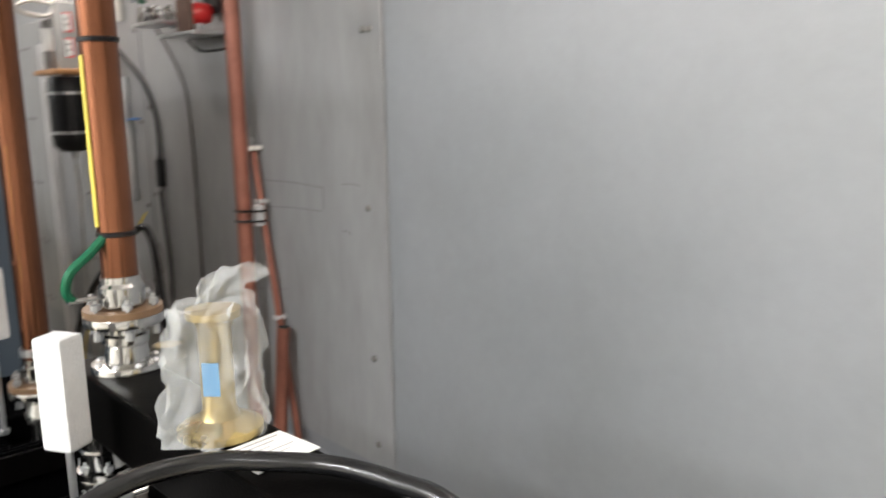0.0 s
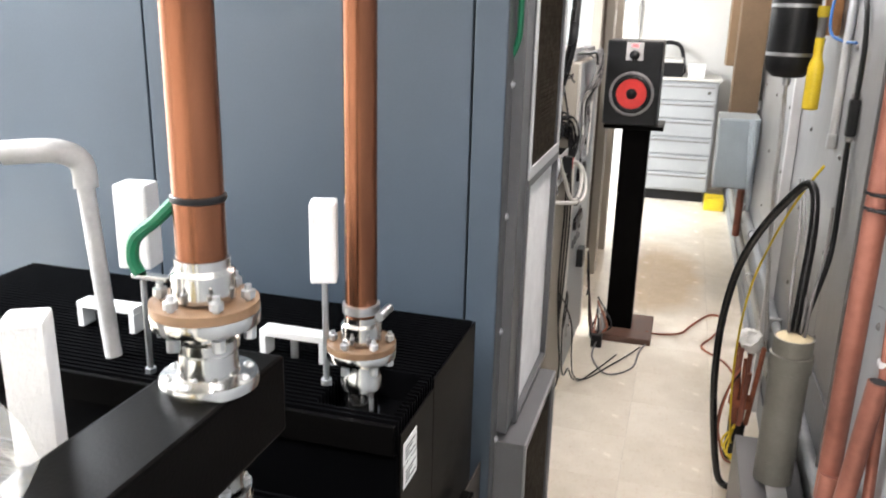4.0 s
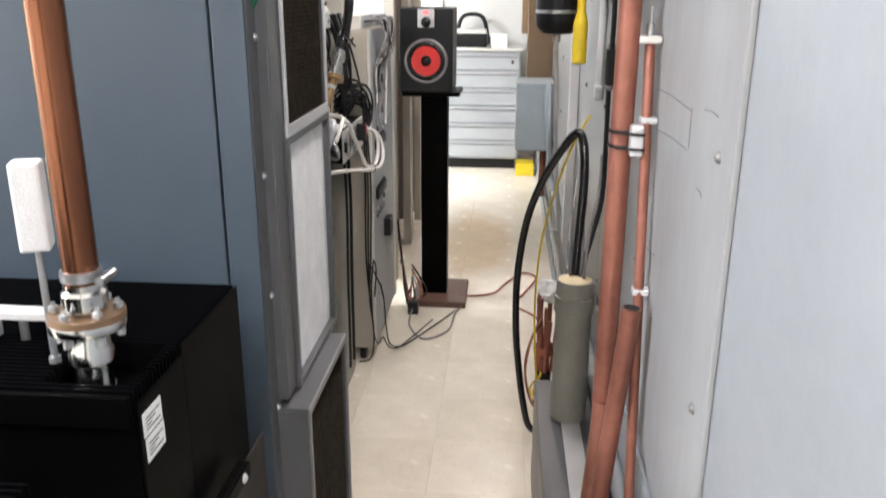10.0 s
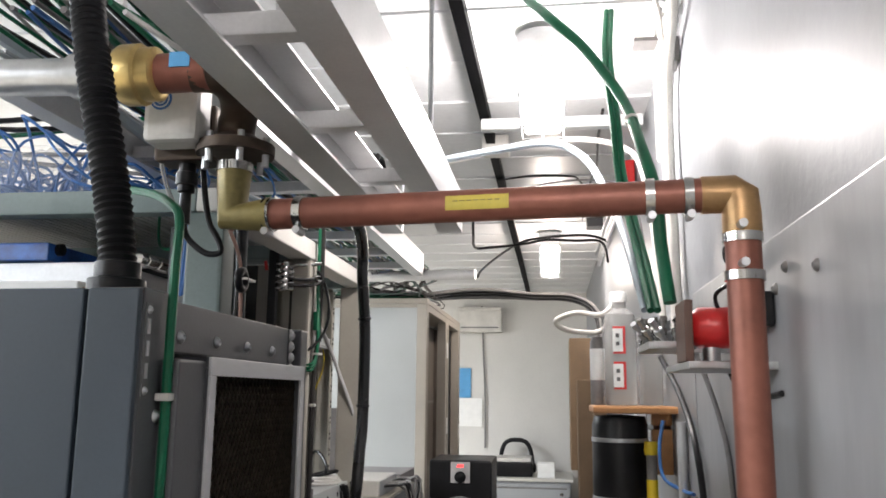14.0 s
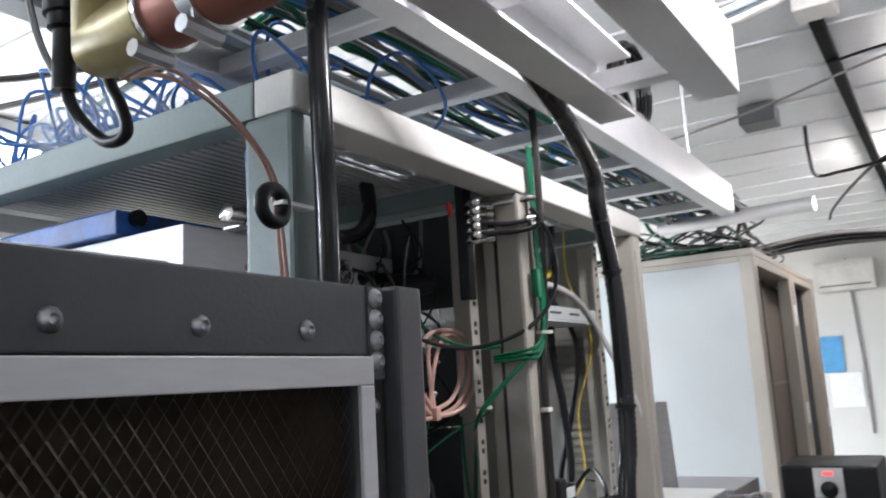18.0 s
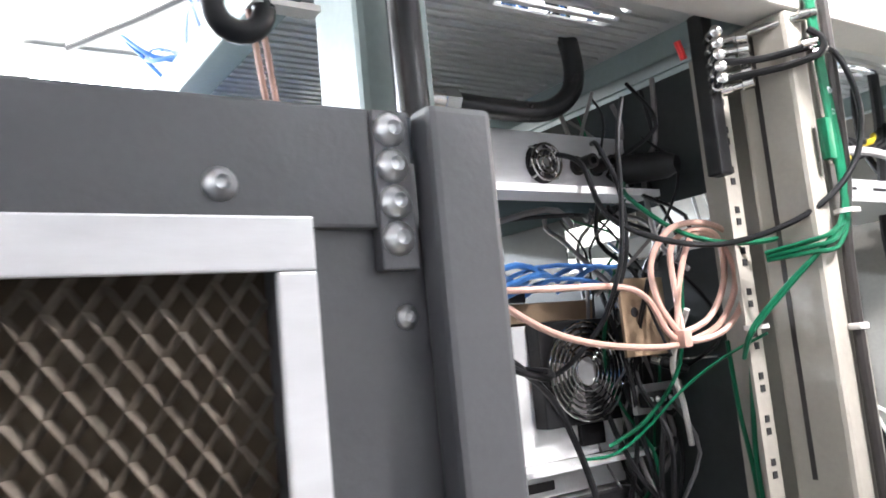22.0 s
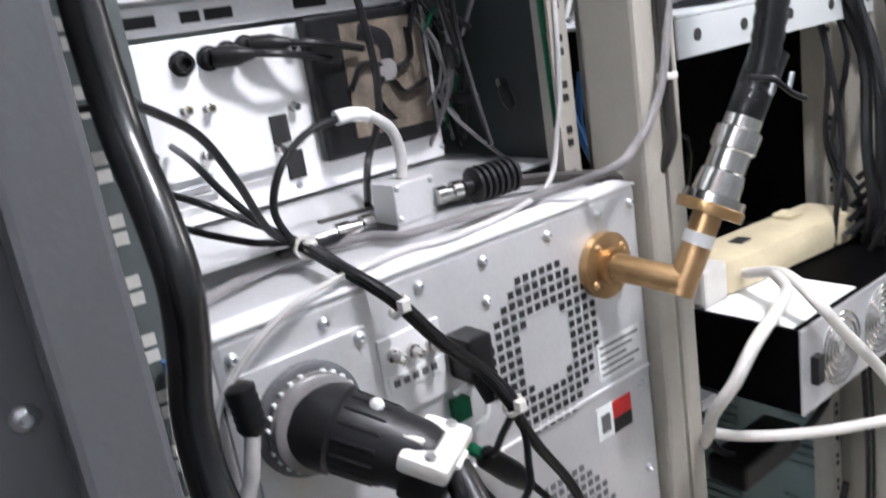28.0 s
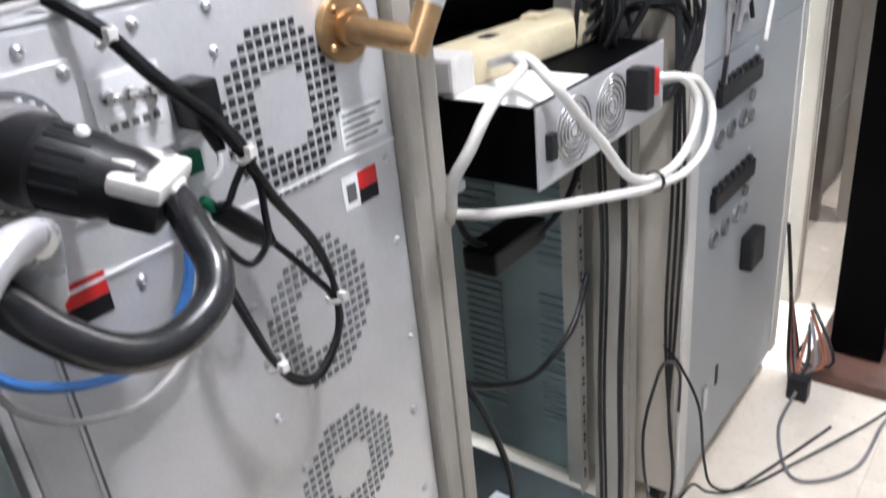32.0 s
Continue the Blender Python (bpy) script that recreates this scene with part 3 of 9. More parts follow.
def expanded_mesh(x, y0, y1, z0, z1, pitch, height):
    """Slanting strands that cross in upright diamonds, twisted where they meet."""
    bm = bmesh.new()
    hy, hz, w = pitch / 2, height / 2, 0.0024

    def quad(*rows):
        bm.faces.new([bm.verts.new(r) for r in rows])

    for i in range(int((y1 - y0) / hy)):
        for j in range(int((z1 - z0) / hz)):
            if (i + j) % 2:
                continue
            ya, za = y0 + i * hy, z0 + j * hz
            quad((x, ya - w, za), (x, ya + hy - w, za + hz), (x - 0.0045, ya + hy + w, za + hz), (x - 0.0045, ya + w, za))
            if j:
                quad((x, ya - w, za), (x, ya + hy - w, za - hz), (x - 0.0045, ya + hy + w, za - hz), (x - 0.0045, ya + w, za))
    return bm


def ring_of(name, x0, x1, y0, y1, z0, z1, wy, wz, mat, hold, label=""):
    """Four strips that butt into a rectangular frame."""
    for r in ((x0, x1, y0, y1, z1 - wz, z1), (x0, x1, y0, y1, z0, z0 + wz), (x0, x1, y0, y0 + wy, z0 + wz + 0.0002, z1 - wz - 0.0002), (x0, x1, y1 - wy, y1, z0 + wz + 0.0002, z1 - wz - 0.0002)):
        part(name, boxes(r, bevel=0.001), mat, hold, label, False)


def filter_door(y0, y1, z0, z1, xf, bezel, hold, bezel_mat, bezel_label):
    """A shallow housing with a bright bezel, a dusty pad and expanded metal."""
    d = part("filter_door", boxes((CX + 0.004, xf - 0.022, y0 + 0.0125, y1 - 0.0125, z0 + 0.0125, z1 - 0.0125)), FILTER_DARK, hold, "dusty brown filter door", False)
    ring_of("housing_strip", CX + 0.001, xf - 0.0042, y0, y1, z0, z1, 0.012, 0.012, DARK_GREY, d, "dark grey housing strip")
    ring_of("bezel_strip", xf - 0.004, xf, y0, y1, z0, z1, bezel * 0.75, bezel, bezel_mat, d, bezel_label)
    part("expanded_mesh", expanded_mesh(xf - 0.008, y0 + 0.014, y1 - 0.014, z0 + 0.014, z1 - 0.014, 0.0125, 0.0170), MESH_STEEL, d, "diamond expanded metal mesh", False)
    return d


filter_door(1.823, 2.167, 1.222, 1.693, 0.452, 0.021, cab, ALU, "brushed aluminium bezel strip")
part("door_skirt", boxes((CX + 0.001, 0.446, 1.755, 1.8225, 0.74, 1.688), bevel=0.003), DARK_GREY, cab, smooth=False)
part("white_filter", boxes((CX + 0.004, 0.440, 1.838, 2.152, 0.745, 1.205)), WHITE_FELT, cab, "white fibre filter pad", False)
ring_of("filter_frame", CX + 0.001, 0.452, 1.823, 2.167, 0.73, 1.2215, 0.014, 0.014, DARK_GREY, cab)
filter_door(1.745, 2.10, 0.20, 0.728, 0.488, 0.016, cab, BEZEL_GREY, "dull grey bezel strip")
part("kick_plate", boxes((CX - 0.03, CX - 0.02, CY0 + 0.08, 2.24, 0.03, 0.195)), DARK_GREY, cab, smooth=False)


# ---- finned dummy loads ----
def finned_load(y0, y1, zt, label, shelf_y, pocket):
    """A black box whose top carries fins across it, with a low pocket for the coax fitting."""
    ld = thing("finned_load", label, "heat sink", "black finned loads", at=(-0.1, (y0 + y1) / 2, 0.5))
    x0, x1 = -0.50, 0.41
    part("body", boxes((x0, x1 - 0.002, y0, y1, 0.46, zt - 0.045), bevel=0.003), BLACK, ld, "black box with a plain face", False)
    part("side_plate", boxes((x1 - 0.0018, x1 + 0.001, y0 + 0.001, pocket[3] if shelf_y < y0 else y1 - 0.001, 0.46, zt - 0.016), bevel=0.001), BLACK_SATIN, ld, "satin black side plate", False)
    if shelf_y < y0:
        part("side_plate", boxes((x1 - 0.0018, x1 + 0.001, pocket[3] + 0.0004, y1 - 0.001, 0.46, zt - 0.002), bevel=0.001), BLACK_SATIN, ld, "satin black side plate", False)
    n = int((y1 - y0) / 0.0105)
    px0, px1, py0, py1 = pocket
    fin = shared("fin%.2f" % zt, lambda: boxes((0, 1, -0.0014, 0.0014, -0.046, 0.0)), BLACK, False)
    for k in range(n):
        y = y0 + 0.006 + k * (y1 - y0 - 0.012) / (n - 1)
        if py0 < y < py1:
            spans = ((x0 + 0.01, px0), (px1, x1 - 0.004))
        else:
            spans = ((x0 + 0.01, x1 - 0.035 if y < shelf_y else x1 - 0.004),)
        for a, b in spans:
            if b - a > 0.01:
                piece("fin", fin, pose(a, y, zt) @ Matrix.Diagonal((b - a, 1, 1, 1)), ld)
    return ld


load_far = finned_load(1.245, 1.62, 1.02, "far black finned load beside the blue-grey cabinet", 1.0, (0.285, 0.392, 1.265, 1.385))
load_near = finned_load(0.50, 1.085, 1.005, "black finned load with labels under the box duct", 2.0, (0.25, 0.40, 0.945, 1.035))
for ld, y, zt in ((load_far, 1.245, 1.02), (load_near, 0.50, 1.005)):
    part("front_lip", boxes((-0.49, 0.404, y - 0.008, y - 0.0002, zt - 0.044, zt - 0.003), bevel=0.001), BLACK_SATIN, ld, smooth=False)
# white and silver labels
for ob, rows in ((load_far, ((0, 0, 1.254, 1.306, 0.954, 0.986), (0, 0, 1.256, 1.308, 0.919, 0.951))), (load_near, ((0, 0, 0.985, 1.045, 0.955, 0.985),))):
    for r in rows:
        lb = part("label", boxes((0.4112, 0.4122, r[2], r[3], r[4], r[5])), LABEL, ob, "white printed label", False)
        for k in range(4):
            z = r[5] - 0.008 - k * (r[5] - r[4] - 0.012) / 4
            part("print", boxes((0.4123, 0.4127, r[2] + 0.006, r[3] - 0.006 - 0.012 * (k % 3), z - 0.002, z)), INK, lb, smooth=False)
for ob, (x0, x1, y0, y1, z) in ((load_near, (0.365, 0.402, 0.95, 1.0, 0.963)), (load_far, (0.366, 0.406, 1.268, 1.312, 0.984))):
    pl = part("rating_plate", boxes((x0, x1, y0, y1, z, z + 0.003), bevel=0.001), LABEL, ob, "white rating plate with screws", False)
    for sx in (x0 + 0.004, x1 - 0.004):
        for sy in (y0 + 0.004, y1 - 0.004):
            screw(ob, (sx, sy, z + 0.003), "z", 0.004)

# rails that carry the loads
frame_rack = thing("steel_support", "black steel angle frame carrying the loads", "frame", at=(0, 0.9, 0))
for zc, y0 in ((0.737, 0.35), (0.452, 0.35)):
    part("rail", boxes((0.434, 0.44, y0, 1.535, zc - 0.012, zc + 0.012), (0.420, 0.4338, y0, 1.535, zc + 0.009, zc + 0.012), bevel=0.001), BLACK_SATIN, frame_rack, smooth=False)
    for y in (1.503, 1.268, 0.967, 0.73, 0.49):
        screw(frame_rack, (0.44, y, zc), "x", 0.0066)
for z0, z1 in ((0.478, 0.711), (0.14, 0.426)):
    part("infill_plate", boxes((0.411, 0.4135, 1.245, 1.69, z0, z1)), BRONZE, frame_rack, "dull bronze infill plate", False)
    part("infill_plate", boxes((0.411, 0.4135, 0.36, 1.243, z0, z1)), BLACK, frame_rack, "black infill plate", False)
for y in (0.36, 1.66):
    part("post", boxes((0.372, 0.408, y, y + 0.036, 0.0, 0.46), bevel=0.002), DARK_GREY, frame_rack, smooth=False)
    part("post", boxes((-0.5, -0.464, y, y + 0.036, 0.0, 0.46), bevel=0.002), DARK_GREY, frame_rack, smooth=False)
part("shelf", boxes((-0.5, 0.405, 0.40, 1.655, 0.44, 0.459)), DARK_GREY, frame_rack, smooth=False)

# box duct over the near load
duct = thing("box_duct", "black rectangular metal duct carrying a copper line", "duct", at=(0.3, 0.7, 1.07))
part("body", boxes((0.297, 0.378, 0.44, 1.01, 1.131, 1.208), bevel=0.004), BLACK_SATIN, duct, smooth=False)
part("leg", boxes((0.315, 0.36, 0.52, 0.56, 1.0, 1.1305), bevel=0.003), BLACK, duct, smooth=False)


def flange_fitting(name, label, x, y, zb, pipe_r, flange_r, z_fl, foot_r, group, ring=None):
    """A coax fitting: round foot, waist, bolted flange pair and the copper pipe above it."""
    f = thing(name, label, "pipe", group, at=(x, y, zb))
    part("foot", lathe(bmesh.new(), [(foot_r, 0), (foot_r, 0.007), (foot_r * 0.97, 0.009), (foot_r * 0.62, 0.011), (foot_r * 0.6, 0.02), (pipe_r * 1.15, 0.03)], (x, y, zb), (0, 0, 1), 32), SILVER, f, "bright silver foot flange")
    h = z_fl - zb
    part("waist", lathe(bmesh.new(), [(pipe_r * 1.15, 0.028), (pipe_r * 1.05, 0.032), (pipe_r * 1.05, h * 0.55), (pipe_r * 1.3, h * 0.6), (pipe_r * 1.3, h * 0.75), (pipe_r * 1.15, h * 0.8), (pipe_r * 1.15, h)], (x, y, zb), (0, 0, 1), 32), SILVER, f, "silver plated coupling")
    part("lower_flange", lathe(bmesh.new(), [(flange_r * 0.99, 0), (flange_r, 0.002), (flange_r, 0.010), (flange_r * 0.99, 0.011)], (x, y, z_fl), (0, 0, 1), 40), SILVER, f, "silver flange")
    part("insulating_ring", lathe(bmesh.new(), [(flange_r * 0.985, 0), (flange_r * 0.985, 0.008)], (x, y, z_fl + 0.0112), (0, 0, 1), 40), ring or FLANGE_TAN, f, "silver ring" if ring else "tan brown ring")
    part("collar", lathe(bmesh.new(), [(pipe_r * 1.28, 0), (pipe_r * 1.28, 0.022), (pipe_r * 1.1, 0.026), (pipe_r * 1.1, 0.034)], (x, y, z_fl + 0.0224), (0, 0, 1), 32), SILVER, f)
    for k in range(6):
        a = k * math.pi / 3 + 0.3
        bx, by = x + flange_r * 0.80 * math.cos(a), y + flange_r * 0.80 * math.sin(a)
        b = part("bolt", lathe(bmesh.new(), [(0.0055, -0.014), (0.0055, -0.004), (0.0028, -0.004), (0.0028, 0.022), (0.006, 0.022), (0.006, 0.028), (0.003, 0.029), (0.003, 0.033)], (bx, by, z_fl), (0, 0, 1), 8), STEEL, f)
    for k in range(8):
        a = k * math.pi / 4
        screw(f, (x + foot_r * 0.8 * math.cos(a), y + foot_r * 0.8 * math.sin(a), zb + 0.009), "z", 0.004)
    return f


big = flange_fitting("copper_line", "large vertical copper coax line on silver flanges", 0.345, 0.937, 1.2085, 0.0206, 0.0455, 1.265, 0.042, "copper coax lines")
part("pipe", rod((0.345, 0.937, 1.295), (0.345, 0.937, 2.25), 0.0206, 32), COPPER, big, "bare copper pipe")
for z in (1.368, 1.584):
    part("band", lathe(bmesh.new(), [(0.0212, 0), (0.0225, 0.001), (0.0225, 0.005), (0.0212, 0.006)], (0.345, 0.937, z), (0, 0, 1), 32), PLASTIC_BLACK, big, "thin black cable tie")
part("tape", boxes((0.3238, 0.3252, 0.932, 0.942, 1.38, 1.57)), YELLOW_TAPE, big, "yellow tape strip", False)
small = flange_fitting("copper_line", "smaller vertical copper coax line in a bolted clamp", 0.34, 1.29, 0.9755, 0.0206, 0.0455, 1.085, 0.042, "copper coax lines")
part("pipe", rod((0.34, 1.29, 1.115), (0.34, 1.29, 2.25), 0.0206, 32), COPPER, small, "bare copper pipe")
part("hose_clamp", lathe(bmesh.new(), [(0.0212, 0), (0.024, 0.001), (0.024, 0.012), (0.0212, 0.013)], (0.34, 1.29, 1.145), (0, 0, 1), 32), STEEL, small, "steel band clamp")
part("clamp_screw", rod((0.374, 1.265, 1.151), (0.374, 1.30, 1.151), 0.006, 10), STEEL, small)
part("tape", boxes((0.3258, 0.3272, 1.275, 1.285, 1.25, 1.46)), YELLOW_TAPE, small, "yellow tape strip", False)
conn = flange_fitting("coax_stub", "silver coax stub between duct and load", 0.32, 0.975, 0.97, 0.022, 0.034, 1.06, 0.04, "copper coax lines", SILVER)
part("sleeve", rod((0.32, 0.975, 1.085), (0.32, 0.975, 1.1308), 0.026, 24), SILVER, conn)
part("tap", rod((0.34, 0.975, 1.03), (0.368, 0.975, 1.03), 0.005, 10), SILVER, conn)


def foam_rod(x, y, z_rod, z0, z1, w, d, tilt, label):
    fo = thing("foam_block", label, "foam", "foam blocks on rods", at=(x, y, z_rod))
    part("rod", rod((x, y, z_rod), (x, y, z0 + 0.01), 0.0042, 10), STEEL, fo, "thin steel rod")
    part("nut", lathe(bmesh.new(), [(0.008, 0), (0.008, 0.007)], (x, y, z_rod), (0, 0, 1), 6), STEEL, fo)
    bm = bmesh.new()
    box(bm, x - w / 2, x + w / 2, y - d / 2, y + d / 2, z0, z1, 0.004, Matrix.Rotation(radians(tilt), 4, "Z"))
    part("block", bm, FOAM, fo, "white foam block", False)
    return fo


foam_rod(0.285, 1.30, 1.03, 1.178, 1.284, 0.034, 0.036, 20, "white foam block on a thin rod by the copper line")
foam_rod(0.03, 1.27, 1.02, 1.178, 1.292, 0.045, 0.04, 10, "white foam block on a rod over the fins")
foam_rod(0.244, 0.85, 1.01, 1.168, 1.288, 0.033, 0.036, 30, "white foam block on a rod beside the duct")


def white_bracket(x, y, z):
    br = thing("bracket", "small white aluminium U-bracket on the fins", "bracket", "white brackets", at=(x, y, z))
    part("top", boxes((x, x + 0.105, y - 0.014, y + 0.014, z + 0.032, z + 0.042), bevel=0.001), ALU_WHITE, br, smooth=False)
    part("leg", boxes((x, x + 0.01, y - 0.014, y + 0.014, z, z + 0.0315), bevel=0.001), ALU_WHITE, br, smooth=False)
    part("leg", boxes((x + 0.095, x + 0.105, y - 0.014, y + 0.014, z, z + 0.0315), bevel=0.001), ALU_WHITE, br, smooth=False)
    part("bolt", rod((x + 0.05, y, z - 0.002), (x + 0.05, y, z + 0.0315), 0.006, 10), STEEL, br)


white_bracket(0.145, 1.385, 1.0205)
white_bracket(-0.18, 1.39, 1.0205)
white_bracket(0.185, 0.90, 1.0055)
cable("load_lead", [(0.30, 0.905, 1.018), (0.22, 0.90, 1.022), (0.14, 0.895, 1.024), (0.05, 0.885, 1.022), (-0.08, 0.87, 1.018), (-0.25, 0.86, 1.016)], 0.0095, RUBBER, "black lead lying on the fins under the bracket", seg=12)


# ---- open racks ----
RX, RZ = 0.25, 2.016
RXB = -0.60


def open_rack(y0, y1, wl, wr, label, dark_left=False, group="open racks"):
    """Four posts with a rolled edge, top and bottom frames, perforated rails and a vented roof."""
    r = thing("equipment_rack", label, "rack", group, at=(-0.2, (y0 + y1) / 2, 0))
    for x0, x1 in ((RX - 0.07, RX), (RXB, RXB + 0.07)):
        for a, b in ((y0, y0 + wl), (y1 - wr, y1)):
            low = 1.70 if dark_left and a == y0 and x1 == RX else 0.0
            # The upper left post's blue-grey tint stands in for shade on beige paint.
            p = part("post", boxes((x0, x1, a, b, low, RZ - 0.045), bevel=0.006), RACK_IN if low else RACK, r, "blue-grey steel post" if low else "beige-grey steel post", False)
            if low:
                # Lower post darkened for shade; pale boxes paint light coming through its holes.
                rail = part("slotted_post", boxes((x0, x1 - 0.004, a + 0.008, b - 0.012, 0.0, low - 0.0005), bevel=0.003), SHADED_SHEET, r, "dark post with punched holes", False)
                hole = shared("lit_hole", lambda: boxes((0, 0.0008, -0.0042, 0.0042, -0.004, 0.004)), RACK_LIGHT, False)
                for k in range(38):
                    for dz in (0.0, 0.011):
                        piece("hole", hole, pose(x1 - 0.0039, 2.332, 0.20 + k * 0.039 + dz), rail)
                continue
            fx = x1 if x1 == RX else x0 - 0.003
            if x1 != RX or a > 3.0:
                part("post_lip", boxes((fx, fx + 0.003, a + (b - a) * 0.22, a + (b - a) * 0.5, 0.02, RZ - 0.08), bevel=0.001), RACK, p, "raised rolled edge", False)
    for x0, x1 in ((RX - 0.055, RX + 0.004), (RXB - 0.004, RXB + 0.055)):
        part("top_frame", boxes((x0, x1, y0, y1, RZ - 0.0445, RZ), bevel=0.004), RACK_LIGHT, r, "pale steel top frame", False)
        part("bottom_frame", boxes((x0, x1, y0 + wl, y1 - wr, 0.002, 0.07), bevel=0.004), RACK, r, smooth=False)
    for a in (y0, y1 - 0.04):
        part("side_frame", boxes((RXB + 0.0555, RX - 0.0555, a, a + 0.04, RZ - 0.0445, RZ - 0.001), bevel=0.003), RACK_IN, r, smooth=False)
    roof = part("roof", boxes((RXB + 0.056, 0.072, y0 + 0.041, y1 - 0.041, RZ - 0.012, RZ - 0.008)), ROOF_GREY, r, "ribbed grey roof sheet", False)
    cuts = [(y0 + 0.041, y0 + 0.145), (y0 + 0.21, y0 + 0.25), (y0 + 0.43, y1 - 0.041)]
    for a, b in cuts:
        part("roof_strip", boxes((0.0722, 0.126, a, b, RZ - 0.012, RZ - 0.008)), ROOF_GREY, r, smooth=False)
    part("roof_strip", boxes((0.1262, RX - 0.056, y0 + 0.041, y1 - 0.041, RZ - 0.012, RZ - 0.008)), ROOF_GREY, r, smooth=False)
    for a, b in ((cuts[0][1], cuts[1][0]), (cuts[1][1], cuts[2][0])):
        ym, hy = (a + b) / 2, (b - a) / 2
        part("opening_rim", hose(bmesh.new(), [(0.099 + 0.0265 * math.copysign(abs(math.cos(s * math.pi / 10)) ** 0.7, math.cos(s * math.pi / 10)), ym + hy * math.copysign(abs(math.sin(s * math.pi / 10)) ** 0.7, math.sin(s * math.pi / 10)), RZ - 0.012) for s in range(21)], 0.004, 6, 1), RACK_PALE, r, "white edging of a cable opening")
    rib = shared("roof_rib%.3f" % y0, lambda: boxes((0, 0.008, y0 + 0.06, y1 - 0.06, RZ - 0.0155, RZ - 0.0125)), ROOF_GREY, False)
    for k in range(36):
        piece("rib", rib, pose(RXB + 0.10 + k * 0.0175, 0, 0), roof)
    for yy, sgn in ((y0 + wl, 1), (y1 - wr, -1)):
        for xx in (RX - 0.085, RXB + 0.10):
            rail = part("rail", boxes((xx - 0.004, xx, yy, yy + sgn * 0.025, 0.08, RZ - 0.06), (xx - 0.045, xx - 0.004, yy, yy + sgn * 0.003, 0.08, RZ - 0.06)), SHADED_SHEET if dark_left and sgn > 0 else RACK, r, "perforated mounting rail", False)
            bm = bmesh.new()
            ya, yb = sorted((yy + sgn * 0.009, yy + sgn * 0.0165))
            for k in range(40):
                for dz in (0.0, 0.0135):
                    box(bm, xx + 0.0003, xx + 0.0012, ya, yb, 0.12 + k * 0.0465 + dz, 0.1275 + k * 0.0465 + dz)
            ho = part("perforation", bm, DARK_HOLE, rail, smooth=False)
            tagged(ho, kind="stuff")
    return r


rack_a = open_rack(2.305, 2.862, 0.062, 0.031, "open beige-grey steel rack full of radio gear, cables hanging out", True)
rack_b = open_rack(2.8655, 3.425, 0.028, 0.05, "open beige-grey steel rack with a shelf, a power supply and cables")
# Sheets added where the rack is open, black for the shade beyond.
for rk, y in ((rack_a, 2.862),):
    part("side_sheet", boxes((RXB + 0.08, RX - 0.12, y - 0.006, y - 0.004, 0.08, 1.60)), RACK_SHADE, rk, "black side sheet", False)
    part("side_sheet", boxes((RXB + 0.08, RX - 0.12, y - 0.006, y - 0.004, 1.602, 1.735)), RACK_SHADE, rk, smooth=False)
    part("side_sheet", boxes((RXB + 0.08, -0.1655, y - 0.006, y - 0.004, 1.87, 1.96)), RACK_SHADE, rk, smooth=False)
    part("side_sheet", boxes((-0.165, RX - 0.12, y - 0.006, y - 0.004, 1.80, 1.96)), RACK_SHADE, rk, smooth=False)
    part("side_sheet", boxes((-0.365, -0.165, y - 0.006, y - 0.004, 1.7355, 1.8695)), RACK_SHADE, rk, smooth=False)
sheet = part("side_sheet", boxes((RXB + 0.08, RX - 0.10, 3.40, 3.404, 0.08, 0.92)), RACK_IN, rack_b, "grey-green side sheet with louvres", False)
# Middle stretch of the same sheet, painted black for the bay's shade.
part("side_sheet", boxes((RXB + 0.08, RX - 0.10, 3.40, 3.404, 0.922, 1.38)), BLACK_SATIN, rack_b, "black side sheet", False)
upper_sheet = part("side_sheet", boxes((RXB + 0.08, RX - 0.10, 3.40, 3.404, 1.382, 1.97)), SHADED_BEIGE, rack_b, "beige-grey side sheet with louvres", False)
# Back sheet added to keep far-room light out; both darkened for shade.
part("back_sheet", boxes((-0.592, -0.588, 2.935, 3.37, 0.08, 1.77)), SHADED_SHEET, rack_b, "dark back sheet", False)
part("floor_sheet", boxes((-0.54, 0.19, 2.90, 3.37, 0.03, 0.068)), SHADED_SHEET, rack_b, "dark floor sheet", False)
part("rear_panel", boxes((RXB - 0.006, RXB - 0.0045, 2.372, 2.828, 1.858, 1.965)), RACK_IN, rack_a, "blue-grey rear top panel", False)
part("groove", boxes((0.2015, 0.2075, 2.8303, 2.8308, 1.468, 1.96)), CABLE_DARK, rack_a, "dark brown slot in the post", False)
louvre = shared("louvre", lambda: boxes((0, 0.09, 3.392, 3.3998, 0, 0.009), bevel=0.002), RACK_IN, False)
louvre_pale = shared("louvre_pale", lambda: boxes((0, 0.09, 3.3972, 3.3998, 0, 0.008), bevel=0.001), SHADED_BEIGE, False)
for x in (0.05, -0.13, -0.31):
    for z0, z1 in ((0.20, 0.53), (0.58, 0.88), (1.45, 1.80)):
        for k in range(int((z1 - z0) / 0.018)):
            piece("louvre", louvre if z0 < 1.4 else louvre_pale, pose(x, 0, z0 + k * 0.018), sheet if z0 < 1.4 else upper_sheet)

IY0, IY1 = 2.372, 2.828


def unit(name, label, x_face, z0, z1, depth, mat, category, y0=IY0, y1=IY1, bevel=0.002):
    u = thing(name, label, category, "gear in the rack", at=(x_face - depth / 2, (y0 + y1) / 2, z0))
    part("body", boxes((x_face - depth, x_face, y0, y1, z0, z1), bevel=bevel), mat, u, smooth=False)
    return u


